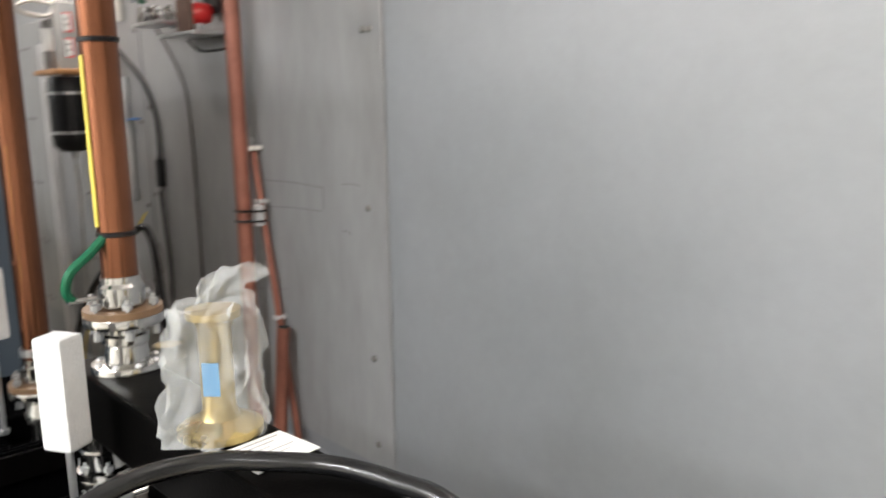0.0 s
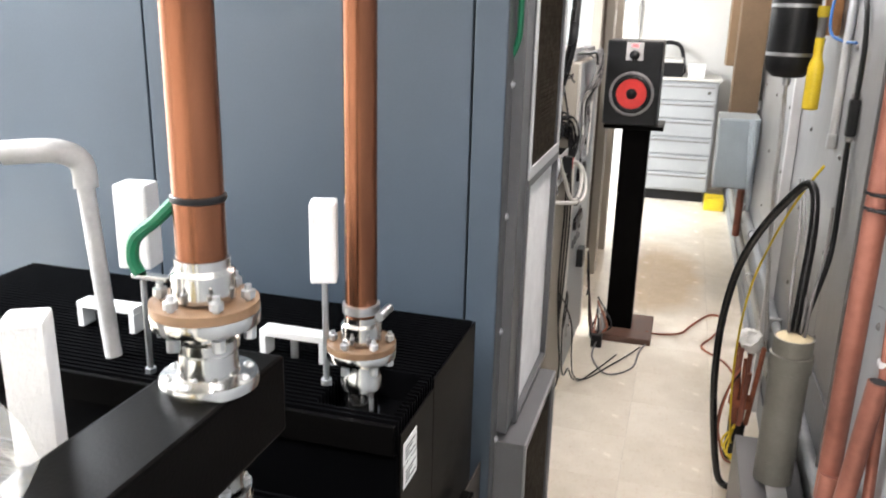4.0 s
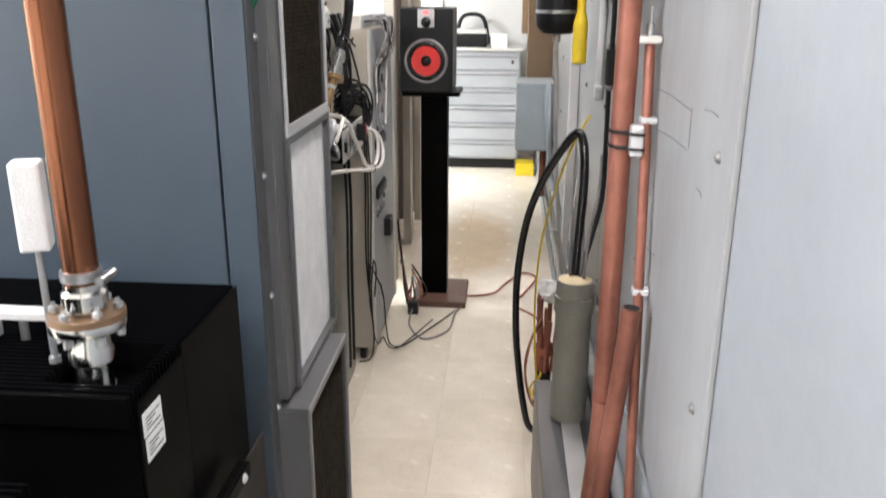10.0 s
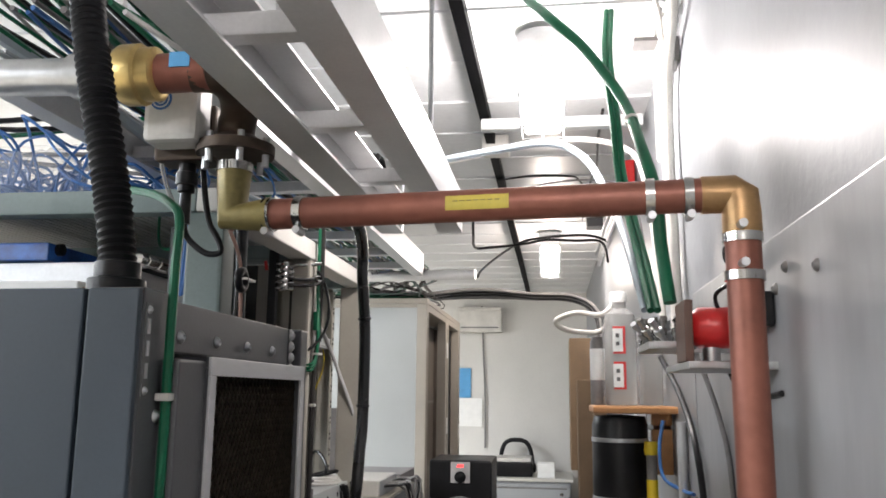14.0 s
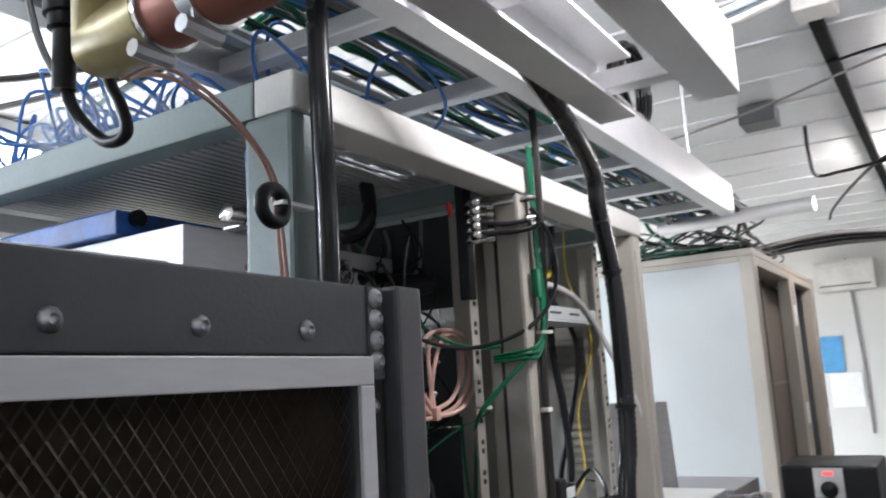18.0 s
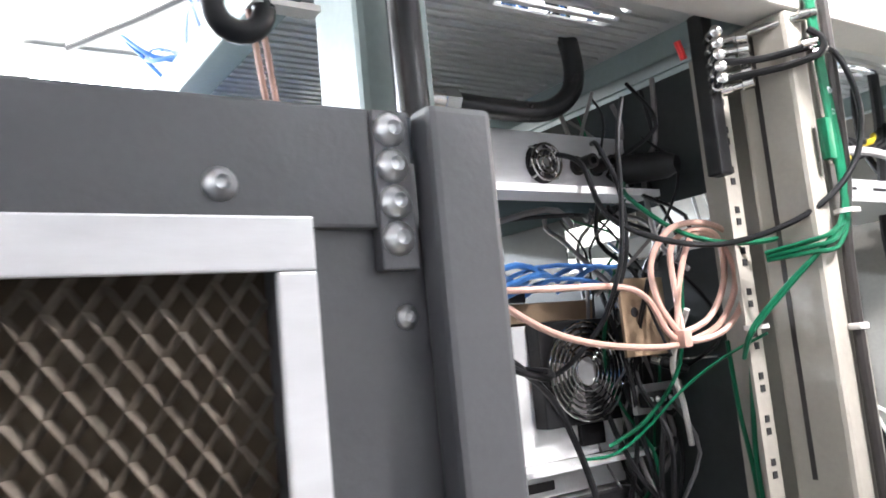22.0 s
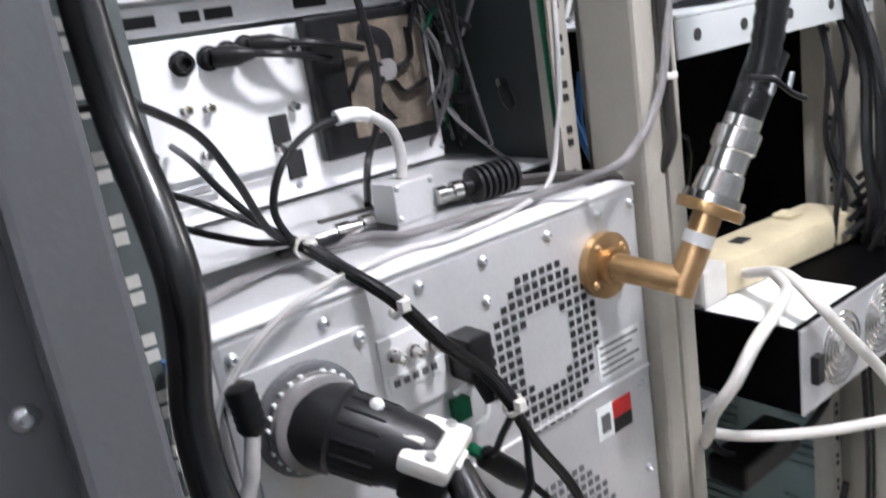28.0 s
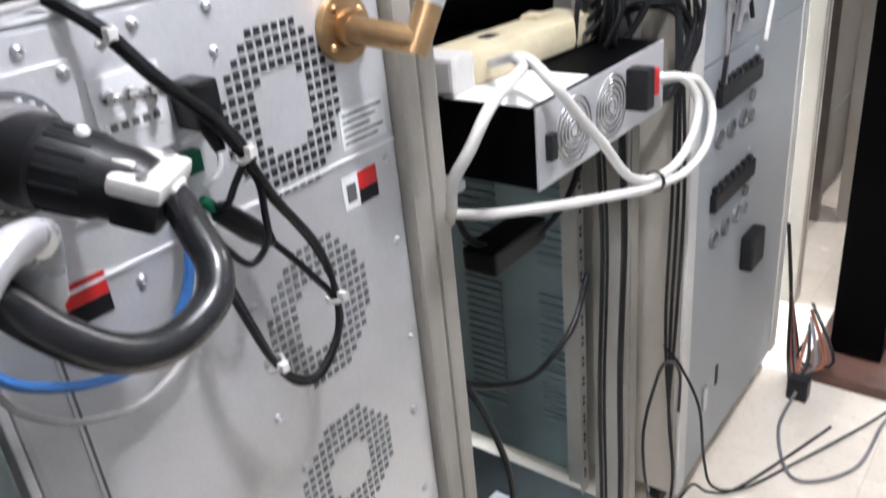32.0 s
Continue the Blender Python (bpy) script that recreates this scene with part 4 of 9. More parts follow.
# transmitter at the bottom
tx = unit("transmitter", "large silver-grey transmitter chassis with octagonal fan grilles", 0.235, 0.16, 1.243, 0.62, ALU_SHEET, "transmitter", bevel=0.006)


def grille(parent, x, yc, zc, ry, rz, hole, seg=8):
    """An octagon of square holes with a plain hub, the dark behind them painted on."""
    bm = bmesh.new()
    bk = bmesh.new()
    n = int(2 * ry / (hole * 1.55)) + 1
    m = int(2 * rz / (hole * 1.55)) + 1
    for a in range(n):
        for b in range(m):
            u, v = -1 + 2 * a / (n - 1), -1 + 2 * b / (m - 1)
            if abs(u) + abs(v) > 1.42 or u * u + v * v < 0.27:
                continue
            y, z = yc + u * ry, zc + v * rz
            box(bk, x, x + 0.0006, y - hole / 2, y + hole / 2, z - hole / 2, z + hole / 2)
            box(bm, x + 0.0006, x + 0.0015, y - hole * 0.7, y + hole * 0.7, z - hole * 0.70, z - hole * 0.55)
    # Shade in the holes is painted: darkest on the top grille, paler below.
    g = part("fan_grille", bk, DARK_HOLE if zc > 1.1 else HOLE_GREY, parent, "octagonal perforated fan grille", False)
    part("grille_edges", bm, ALU_SHEET, g, smooth=False)


TXF = 0.2352
for zc, rz in ((1.121, 0.075), (0.903, 0.076), (0.692, 0.070), (0.482, 0.070)):
    grille(tx, TXF, 2.682, zc, 0.067, rz, 0.0066)
part("seam", boxes((TXF, TXF + 0.0018, IY0 + 0.005, IY1 - 0.003, 1.046, 1.049)), ALU_WHITE, tx, "bright folded seam", False)
part("top_edge", boxes((0.205, 0.2375, IY0 + 0.002, IY1 - 0.002, 1.2432, 1.2462), bevel=0.001), ALU_WHITE, tx, "bright folded top edge", False)
for y in (2.385, 2.46, 2.55, 2.62, 2.70, 2.77, 2.818):
    screw(tx, (TXF, y, 1.226), "x", 0.0045)
for y, z in ((2.618, 1.19), (2.80, 1.19), (2.62, 1.03), (2.81, 1.03), (2.60, 0.95), (2.81, 0.93), (2.60, 0.82), (2.812, 0.80), (2.62, 0.74), (2.80, 0.70), (2.80, 0.57), (2.62, 0.57), (2.64, 0.50), (2.80, 0.42), (2.40, 1.03), (2.50, 1.03)):
    screw(tx, (TXF, y, z), "x", 0.0042)
part("seam", boxes((TXF, TXF + 0.0016, 2.4135, 2.4165, 0.17, 1.035)), ALU_SHEET, tx, "folded vertical seam", False)
part("seam_gap", boxes((TXF, TXF + 0.0006, 2.4167, 2.4195, 0.17, 1.035)), HOLE_GREY, tx, "dark vertical joint", False)
part("side_flange", boxes((0.20, 0.2345, 2.3635, 2.3715, 0.16, 1.23), bevel=0.002), ALU_SHEET, tx, smooth=False)


def sticker(parent, x, y0, y1, z0, z1, rows):
    """A label on a face towards the aisle, with bars for its print."""
    s = part("sticker", boxes((x, x + 0.0008, y0, y1, z0, z1)), LABEL, parent, "white printed sticker", False)
    for k in range(rows):
        z = z1 - (k + 0.8) * (z1 - z0) / (rows + 0.6)
        part("print", boxes((x + 0.0008, x + 0.0012, y0 + 0.004, y1 - 0.004 - 0.01 * ((k * 7) % 3), z - 0.0012, z + 0.0012)), INK, s, smooth=False)
    return s


def warning(parent, x, y0, z0, w=0.052, h=0.036):
    s = part("warning_sticker", boxes((x, x + 0.0008, y0, y0 + w, z0, z0 + h)), LABEL, parent, "white, red and black warning sticker", False)
    part("red_block", boxes((x + 0.0008, x + 0.0013, y0 + w * 0.45, y0 + w, z0 + h * 0.45, z0 + h)), RED, s, smooth=False)
    part("black_block", boxes((x + 0.0008, x + 0.0013, y0 + w * 0.45, y0 + w, z0, z0 + h * 0.44)), PLASTIC_BLACK, s, smooth=False)
    part("symbol", boxes((x + 0.0008, x + 0.0013, y0 + w * 0.1, y0 + w * 0.36, z0 + h * 0.2, z0 + h * 0.75)), INK, s, smooth=False)


sticker(tx, TXF, 2.748, 2.815, 1.057, 1.098, 5)
warning(tx, TXF, 2.738, 0.994)
warning(tx, TXF, 2.405, 1.018, 0.066, 0.036)
# round black power connector and its thick cable
pc = thing("power_connector", "big black threaded power connector with a white strain clamp", "connector", at=(0.235, 2.43, 1.16))
p0 = Vector((0.236, 2.430, 1.163))
cl = Vector((0.325, 2.479, 1.132))
p1 = p0 + Vector((0.012, 0, 0))
ca = (cl - p1).normalized()
part("base_plate", boxes((TXF, TXF + 0.004, 2.383, 2.492, 1.095, 1.214), bevel=0.001), ALU_SHEET, pc, smooth=False)
for sy, sz in ((2.390, 1.206), (2.485, 1.206), (2.390, 1.103), (2.485, 1.103)):
    screw(pc, (TXF + 0.004, sy, sz), "x", 0.0045)
part("flange", lathe(bmesh.new(), [(0.044, 0.004), (0.044, 0.009), (0.042, 0.0105), (0.036, 0.011)], p0, (1, 0, 0), 40), DARK_GREY, pc, "dark grey round flange")
part("ring", lathe(bmesh.new(), [(0.0375, 0.0112), (0.0375, 0.017), (0.035, 0.0175), (0.037, 0.0195), (0.035, 0.0215), (0.037, 0.0235), (0.033, 0.026)], p0, (1, 0, 0), 40), CABLE_GREY, pc, "threaded dark ring")
bm = bmesh.new()
for k in range(26):
    a = 2 * math.pi * k / 26
    if k % 7 == 6:
        continue
    rr = Vector((0, math.cos(a), math.sin(a)))
    box(bm, p0.x + 0.0125, p0.x + 0.0165, p0.y + 0.0378 * rr.y - 0.0016, p0.y + 0.0378 * rr.y + 0.0016, p0.z + 0.0378 * rr.z - 0.0011, p0.z + 0.0378 * rr.z + 0.0011)
part("lettering", bm, LABEL, pc, "white marks round the ring", False)
part("shell", lathe(bmesh.new(), [(0.0325, -0.006), (0.0335, 0.008), (0.0335, 0.022), (0.0305, 0.025), (0.0295, 0.060), (0.0275, 0.064), (0.0265, 0.084), (0.022, 0.096), (0.0, 0.098)], p1, ca, 40), PLASTIC_BLACK, pc, "black moulded shell")
side = ca.cross(Vector((0, 0, 1))).normalized()
over = side.cross(ca)
for k in range(16):
    a = 2 * math.pi * k / 16
    rad = side * math.cos(a) + over * math.sin(a)
    q = p1 + rad * 0.0300
    part("rib", rod(q + ca * 0.026, q - rad * 0.0010 + ca * 0.058, 0.0016, 6), PLASTIC_BLACK, pc)
part("knob", lathe(bmesh.new(), [(0.0055, 0), (0.0055, 0.002), (0.0035, 0.005), (0, 0.0055)], p1 + ca * 0.046 + over * 0.029, over, 14), LABEL, pc, "white plastic knob")


def in_frame(rows, bevel):
    """Boxes laid along the connector: along its axis, across it, and over it."""
    bm = boxes(*rows, bevel=bevel)
    m = Matrix(((ca.x, side.x, over.x, cl.x), (ca.y, side.y, over.y, cl.y), (ca.z, side.z, over.z, cl.z), (0, 0, 0, 1)))
    bmesh.ops.transform(bm, matrix=m, verts=bm.verts[:])
    return bm


part("strain_clamp", in_frame(((-0.022, 0.016, -0.031, 0.031, 0.004, 0.018), (-0.028, -0.008, -0.016, 0.016, 0.010, 0.024), (-0.010, 0.020, -0.012, 0.012, -0.004, 0.012)), 0.005), CABLE_WHITE, pc, "white plastic strain clamp")
part("clamp_half", in_frame(((-0.020, 0.014, -0.027, 0.027, -0.020, 0.003),), 0.005), PLASTIC_BLACK, pc, "black lower clamp half")
for s in (-1, 1):
    q = cl + side * (0.023 * s) + over * 0.018
    part("clamp_bolt", rod(q, q + over * 0.003, 0.004, 8), STEEL, pc)
thick = [cl - ca * 0.01, cl + ca * 0.012, (0.366, 2.477, 1.110), (0.390, 2.469, 1.093), (0.402, 2.452, 1.078), (0.409, 2.418, 1.072), (0.410, 2.385, 1.082), (0.402, 2.358, 1.107), (0.38, 2.334, 1.147), (0.34, 2.321, 1.186), (0.328, 2.322, 1.237), (0.334, 2.328, 1.284), (0.338, 2.330, 1.319), (0.322, 2.332, 1.354), (0.293, 2.334, 1.400), (0.280, 2.335, 1.46), (0.277, 2.336, 1.52), (0.273, 2.334, 1.57), (0.277, 2.333, 1.64), (0.274, 2.331, 1.72), (0.275, 2.329, 1.857), (0.27, 2.33, 2.0), (0.26, 2.34, 2.1)]
cable("power_cable", thick, 0.0122, RUBBER, "thick glossy black power cable looping from the connector", seg=14)
# brass elbow with the coax going up
bl = thing("brass_elbow", "gold-coloured mitred coax elbow on a round flange", "pipe", at=(0.235, 2.79, 1.17))
b0 = Vector((0.236, 2.768, 1.177))
part("flange", lathe(bmesh.new(), [(0.033, 0), (0.033, 0.009), (0.031, 0.0095), (0.018, 0.010), (0.018, 0.018)], b0, (1, 0, 0), 32), GOLD, bl)
for k in range(4):
    a = k * math.pi / 2 + 0.6
    screw(bl, (b0.x + 0.009, b0.y + 0.025 * math.cos(a), b0.z + 0.025 * math.sin(a)), "x", 0.0038, GOLD, "flange_screw")
b1 = Vector((0.312, 2.790, 1.164))
part("arm", rod(b0 + Vector((0.01, 0, 0)), b1, 0.0135, 24), GOLD, bl)
b2 = b1 + Vector((0.012, 0.029, 0.058))
part("riser", rod(b1 - Vector((0.002, 0.004, 0.012)), b2, 0.0135, 24), GOLD, bl)
part("upper_flange", lathe(bmesh.new(), [(0.030, 0), (0.031, 0.002), (0.031, 0.009), (0.030, 0.010)], b2, b2 - b1, 32), GOLD, bl)
up = (b2 - b1).normalized()
part("silver_flange", lathe(bmesh.new(), [(0.029, 0.0105), (0.029, 0.018), (0.022, 0.019), (0.020, 0.04), (0.018, 0.042), (0.018, 0.06), (0.021, 0.062), (0.021, 0.08), (0.017, 0.082), (0.017, 0.092)], b2, up, 28), SILVER, bl, "silver nut and sleeve")
part("band", lathe(bmesh.new(), [(0.0142, 0), (0.0142, 0.012)], b2 - up * 0.03, up, 24), LABEL, bl, "white label band")
b3 = b2 + up * 0.09
coax = [b3, (0.352, 2.873, 1.345), (0.364, 2.874, 1.40), (0.37, 2.873, 1.45), (0.37, 2.89, 1.52), (0.37, 2.91, 1.58), (0.37, 2.915, 1.73), (0.37, 2.905, 1.83), (0.37, 2.87, 1.93), (0.375, 2.845, 1.985), (0.40, 2.70, 2.02), (0.40, 2.6, 2.06), (0.38, 2.45, 2.14), (0.30, 2.3, 2.22)]
cx = cable("coax_line", coax, 0.0145, RUBBER, "thick black corrugated coax rising from the brass elbow", ribs=0.0012, seg=14)
part("end_sleeve", lathe(bmesh.new(), [(0.0155, 0), (0.0165, 0.002), (0.0165, 0.03), (0.0152, 0.032)], b3, up, 20), PLASTIC_BLACK, cx, "black shrink sleeve")
for q, d in (((0.37, 2.912, 1.62), (0, 0.02, 1)), ((0.37, 2.905, 1.83), (0, -0.2, 1))):
    part("tie", lathe(bmesh.new(), [(0.0150, 0), (0.0165, 0), (0.0165, 0.006), (0.0150, 0.006)], q, d, 16), PLASTIC_BLACK, cx)
part("cable_wrap", lathe(bmesh.new(), [(0.017, 0), (0.017, 0.035)], b3 + up * 0.03, up, 20), PLASTIC_BLACK, bl, "black strap")
tie = part("wire_tie", hose(bmesh.new(), [b3 + Vector((0.02, -0.02, 0.04)), b3 + Vector((0.03, 0.0, 0.035)), b3 + Vector((0.035, 0.02, 0.02)), b3 + Vector((0.04, 0.035, 0.012))], 0.0028, 8, 4), PLASTIC_BLACK, bl)
for dx, dy in ((0.027, 0.0), (0.033, 0.018)):
    part("clamp_screw", rod(b3 + Vector((dx, dy, 0.022)), b3 + Vector((dx + 0.003, dy + 0.003, 0.038)), 0.0030, 8), SILVER, bl)

# upper units
U2, U3, U4 = -0.03, -0.05, 0.0
u3 = unit("exciter", "white-faced radio unit with a round fan guard on its rear", U3, 1.493, 1.660, 0.40, ALU_WHITE, "radio unit", y1=2.815)
u2 = unit("exciter", "white-faced radio unit with rows of rear sockets and a dusty fan", U2, 1.270, 1.449, 0.40, ALU_WHITE, "radio unit", y1=2.803)
u4 = unit("receiver", "aluminium rear panel unit with small sockets and a little fan", U4, 1.815, 1.893, 0.40, ALU, "radio unit")
# Thin plate added so the unit's underside looks shaded.
part("underside", boxes((U4 - 0.40, U4 - 0.006, IY0, IY1, 1.8105, 1.8146)), UNDER_SHADE, u4, "dark blue-grey underside plate", False)
u5 = unit("slim_unit", "slim aluminium unit with dark slots", -0.04, 1.455, 1.483, 0.30, ALU_SHEET, "radio unit", y1=2.80)
part("front_lip", boxes((U4 + 0.0005, 0.05, IY0, IY1, 1.806, 1.8145)), ALU_WHITE, u4, "bright bent lip", False)
part("front_lip", boxes((U3 + 0.0005, -0.01, IY0, IY1, 1.486, 1.4925)), ALU_WHITE, u3, "bright bent lip", False)
part("shelf_tray", boxes((-0.40, 0.12, IY0, IY1 + 0.002, 1.26, 1.2645)), ALU_SHEET, u2, "plain sheet tray", False)
for a, b in ((2.40, 2.425), (2.45, 2.49), (2.515, 2.535), (2.54, 2.57), (2.64, 2.68)):
    part("slot", boxes((-0.0398, -0.0388, a, b, 1.463, 1.474)), DARK_HOLE, u5, smooth=False)


def fan_guard(parent, x, yc, zc, r, square=0.0):
    """A fan box with a wire finger guard of rings and spokes, and its blades behind."""
    fb = part("fan", lathe(bmesh.new(), [(r * 1.05, 0), (r * 1.05, 0.0238)], (x, yc, zc), (1, 0, 0), 24) if r < 0.03 else boxes((x, x + 0.024, yc - r * 1.05, yc + r * 1.05, zc - r * 1.05, zc + r * 1.05), bevel=0.003), PLASTIC_BLACK, parent, "black fan body", False)
    part("opening", lathe(bmesh.new(), [(r * 0.97, 0.0), (r * 0.97, 0.001)], (x + 0.0242, yc, zc), (1, 0, 0), 32), DARK_HOLE, fb, smooth=False)
    for k in range(5):
        a = k * 2 * math.pi / 5
        bm = bmesh.new()
        vs = [bm.verts.new((x + 0.0256 + 0.003 * (j % 2), yc + rr * math.cos(a + o), zc + rr * math.sin(a + o))) for j, (rr, o) in enumerate(((r * 0.3, 0), (r * 0.9, 0.35), (r * 0.93, 0.9), (r * 0.3, 0.7)))]
        bm.faces.new(vs)
        part("blade", bm, CABLE_GREY, fb, smooth=False)
    part("hub", lathe(bmesh.new(), [(r * 0.3, 0), (r * 0.3, 0.004)], (x + 0.0256, yc, zc), (1, 0, 0), 20), STEEL, fb)
    for k in range(7 if r > 0.03 else 3):
        rr = r * (0.30 + (0.115 if r > 0.03 else 0.32) * k)
        part("guard_ring", hose(bmesh.new(), [(x + 0.034, yc + rr * math.cos(2 * math.pi * j / 24), zc + rr * math.sin(2 * math.pi * j / 24)) for j in range(25)], 0.0017, 6, 1), SILVER, fb)
    for k in range(4):
        a = math.pi / 4 + k * math.pi / 2
        part("guard_spoke", hose(bmesh.new(), [(x + 0.032, yc + 0.25 * r * math.cos(a), zc + 0.25 * r * math.sin(a)), (x + 0.0325, yc + r * math.cos(a), zc + r * math.sin(a)), (x + 0.025, yc + 1.25 * r * math.cos(a) * 0.9, zc + 1.25 * r * math.sin(a) * 0.9)], 0.0014, 5, 2), SILVER, fb)


fan_guard(u3, U3 + 0.0002, 2.733, 1.598, 0.061)
fan_guard(u4, U4 - 0.0235, 2.682, 1.853, 0.024)
f2 = part("filter_fan", boxes((U2 + 0.0002, U2 + 0.018, 2.632, 2.785, 1.300, 1.452), bevel=0.004), PLASTIC_BLACK, u2, "square black fan with a dusty filter", False)
part("pad", boxes((U2 + 0.0182, U2 + 0.0195, 2.672, 2.780, 1.318, 1.440), bevel=0.0005), DUST, f2, "grey-brown dusty pad", False)
for k in range(5):
    a = k * 2 * math.pi / 5
    part("blade", hose(bmesh.new(), [(U2 + 0.021, 2.724 + 0.012 * math.cos(a), 1.385 + 0.012 * math.sin(a)), (U2 + 0.021, 2.724 + 0.034 * math.cos(a + 0.3), 1.385 + 0.034 * math.sin(a + 0.3)), (U2 + 0.021, 2.724 + 0.054 * math.cos(a + 0.9), 1.385 + 0.054 * math.sin(a + 0.9))], 0.009, 8, 4, flat=0.25), PLASTIC_BLACK, f2)
part("hub", lathe(bmesh.new(), [(0.012, 0), (0.012, 0.004)], (U2 + 0.0196, 2.724, 1.385), (1, 0, 0), 18), CABLE_GREY, f2)


def socket(parent, x, y, z, r, mat=None, length=0.012):
    part("socket", lathe(bmesh.new(), [(r * 1.4, 0), (r * 1.4, 0.002), (r, 0.0025), (r, length), (r * 0.6, length), (r * 0.6, length * 0.4), (0, length * 0.4)], (x, y, z), (1, 0, 0), 14), mat or SILVER, parent)


def inlet(parent, x, y, z, w=0.024, h=0.03):
    i = part("power_inlet", boxes((x, x + 0.004, y - w / 2, y + w / 2, z - h / 2, z + h / 2), bevel=0.002), PLASTIC_BLACK, parent, "black power inlet", False)
    part("recess", boxes((x + 0.004, x + 0.0046, y - w * 0.32, y + w * 0.32, z - h * 0.32, z + h * 0.32)), DARK_HOLE, i, smooth=False)


for y in (2.484, 2.515, 2.536, 2.557):
    socket(u4, U4, y, 1.846, 0.0048)
inlet(u4, U4, 2.59, 1.839)
for y in (2.74, 2.772):
    socket(u4, U4, y, 1.853, 0.009, PLASTIC_BLACK, 0.03)
part("heavy_plug", lathe(bmesh.new(), [(0.016, 0), (0.019, 0.01), (0.017, 0.06), (0.010, 0.075)], (U4 + 0.03, 2.785, 1.842), (0.9, 0.25, -0.1), 18), PLASTIC_BLACK, u4, "black round plug")
tube = thing("coax_coupler", "silver coax coupler lying along the top of the unit", "connector", at=(0.05, 2.47, 1.87))
part("coupler", lathe(bmesh.new(), [(0.011, 0), (0.013, 0.001), (0.013, 0.022), (0.011, 0.023), (0.011, 0.03), (0.014, 0.031), (0.014, 0.055), (0.012, 0.056), (0.012, 0.075), (0.015, 0.076), (0.015, 0.105)], (0.03, 2.415, 1.908), (0, 1, 0), 18), SILVER, tube)
part("support", boxes((0.0, 0.03, 2.44, 2.46, 1.8935, 1.8965)), STEEL, tube, smooth=False)
c2 = cable("coax_line", [(0.03, 2.52, 1.908), (0.03, 2.60, 1.905), (0.035, 2.67, 1.908), (0.04, 2.71, 1.94), (0.035, 2.715, 2.0), (0.02, 2.70, 2.08), (-0.05, 2.66, 2.2)], 0.0125, RUBBER, "thick black coax bending up through the rack roof", seg=12)
part("nut", lathe(bmesh.new(), [(0.0145, 0), (0.0155, 0.001), (0.0155, 0.02), (0.0145, 0.021)], (0.03, 2.521, 1.908), (0, 1, 0), 6), SILVER, c2, "silver nut")
inlet(u3, U3, 2.578, 1.612, 0.022, 0.034)
part("socket_strip", boxes((U3 + 0.0002, U3 + 0.002, 2.455, 2.562, 1.598, 1.618), bevel=0.0005), ALU, u3, "brass strip of small sockets", False)
for k in range(6):
    socket(u3, U3 + 0.002, 2.463 + k * 0.0182, 1.608, 0.004, RESIN, 0.008)
for y in (2.475, 2.535):
    socket(u3, U3, y, 1.632, 0.003)
socket(u3, U3, 2.619, 1.541, 0.0055)
part("switch", boxes((U3 + 0.0002, U3 + 0.008, 2.735, 2.775, 1.505, 1.532), bevel=0.002), PLASTIC_BLACK, u3, smooth=False)
for y, z in ((2.502, 1.426), (2.530, 1.427), (2.551, 1.429), (2.571, 1.432)):
    socket(u2, U2, y, z, 0.009, PLASTIC_BLACK, 0.014)
for y, z in ((2.443, 1.424), (2.518, 1.380), (2.495, 1.382), (2.452, 1.345), (2.505, 1.335), (2.45, 1.315), (2.585, 1.325), (2.62, 1.425), (2.61, 1.365)):
    socket(u2, U2, y, z, 0.0042)
for y0, z0 in ((2.580, 1.33), (2.590, 1.29)):
    part("phone_jack", boxes((U2 + 0.0002, U2 + 0.004, y0, y0 + 0.02, z0, z0 + 0.03), bevel=0.001), DARK_HOLE, u2, smooth=False)
for k, (y, z) in enumerate(((2.46, 1.308), (2.46, 1.29), (2.53, 1.30), (2.42, 1.278))):
    part("port", boxes((U2 + 0.0002, U2 + 0.009, y, y + 0.045, z, z + 0.011), bevel=0.002), STEEL, u2, "metal-shelled port", False)
for y, z in ((2.530, 1.427), (2.571, 1.432)):
    up2 = part("round_plug", lathe(bmesh.new(), [(0.0085, 0), (0.0105, 0.002), (0.0105, 0.022), (0.0075, 0.030), (0.005, 0.040)], (U2 + 0.012, y, z), (0.55, 0.8, -0.05), 14), PLASTIC_BLACK, u2, "black round cable plug")
    part("lead", hose(bmesh.new(), [(U2 + 0.034, y + 0.032, z - 0.002), (U2 + 0.045, y + 0.055, z - 0.006), (U2 + 0.040, y + 0.085, z - 0.012), (U2 + 0.030, y + 0.12, z - 0.02)], 0.004, 8, 4), PLASTIC_BLACK, up2)
for u, x, z0, z1 in ((u3, U3, 1.493, 1.66), (u2, U2, 1.27, 1.449)):
    for y in (2.385, 2.60, 2.80):
        for z in (z0 + 0.012, z1 - 0.012):
            screw(u, (x, y, z), "x", 0.0032)
bx = unit("circuit_unit", "flat tan and black unit behind the cable bundle", -0.09, 1.664, 1.690, 0.35, CARDBOARD, "radio unit")
part("black_edge", boxes((-0.0895, -0.08, IY0, 2.70, 1.6905, 1.71), bevel=0.002), PLASTIC_BLACK, bx, smooth=False)
tb = thing("tan_box", "tan board with round holes behind the pink cable coil", "board", "gear in the rack", at=(0.05, 2.76, 1.66))
part("board", boxes((0.03, 0.035, 2.752, 2.828, 1.61, 1.705), bevel=0.001), CARDBOARD, tb, smooth=False)
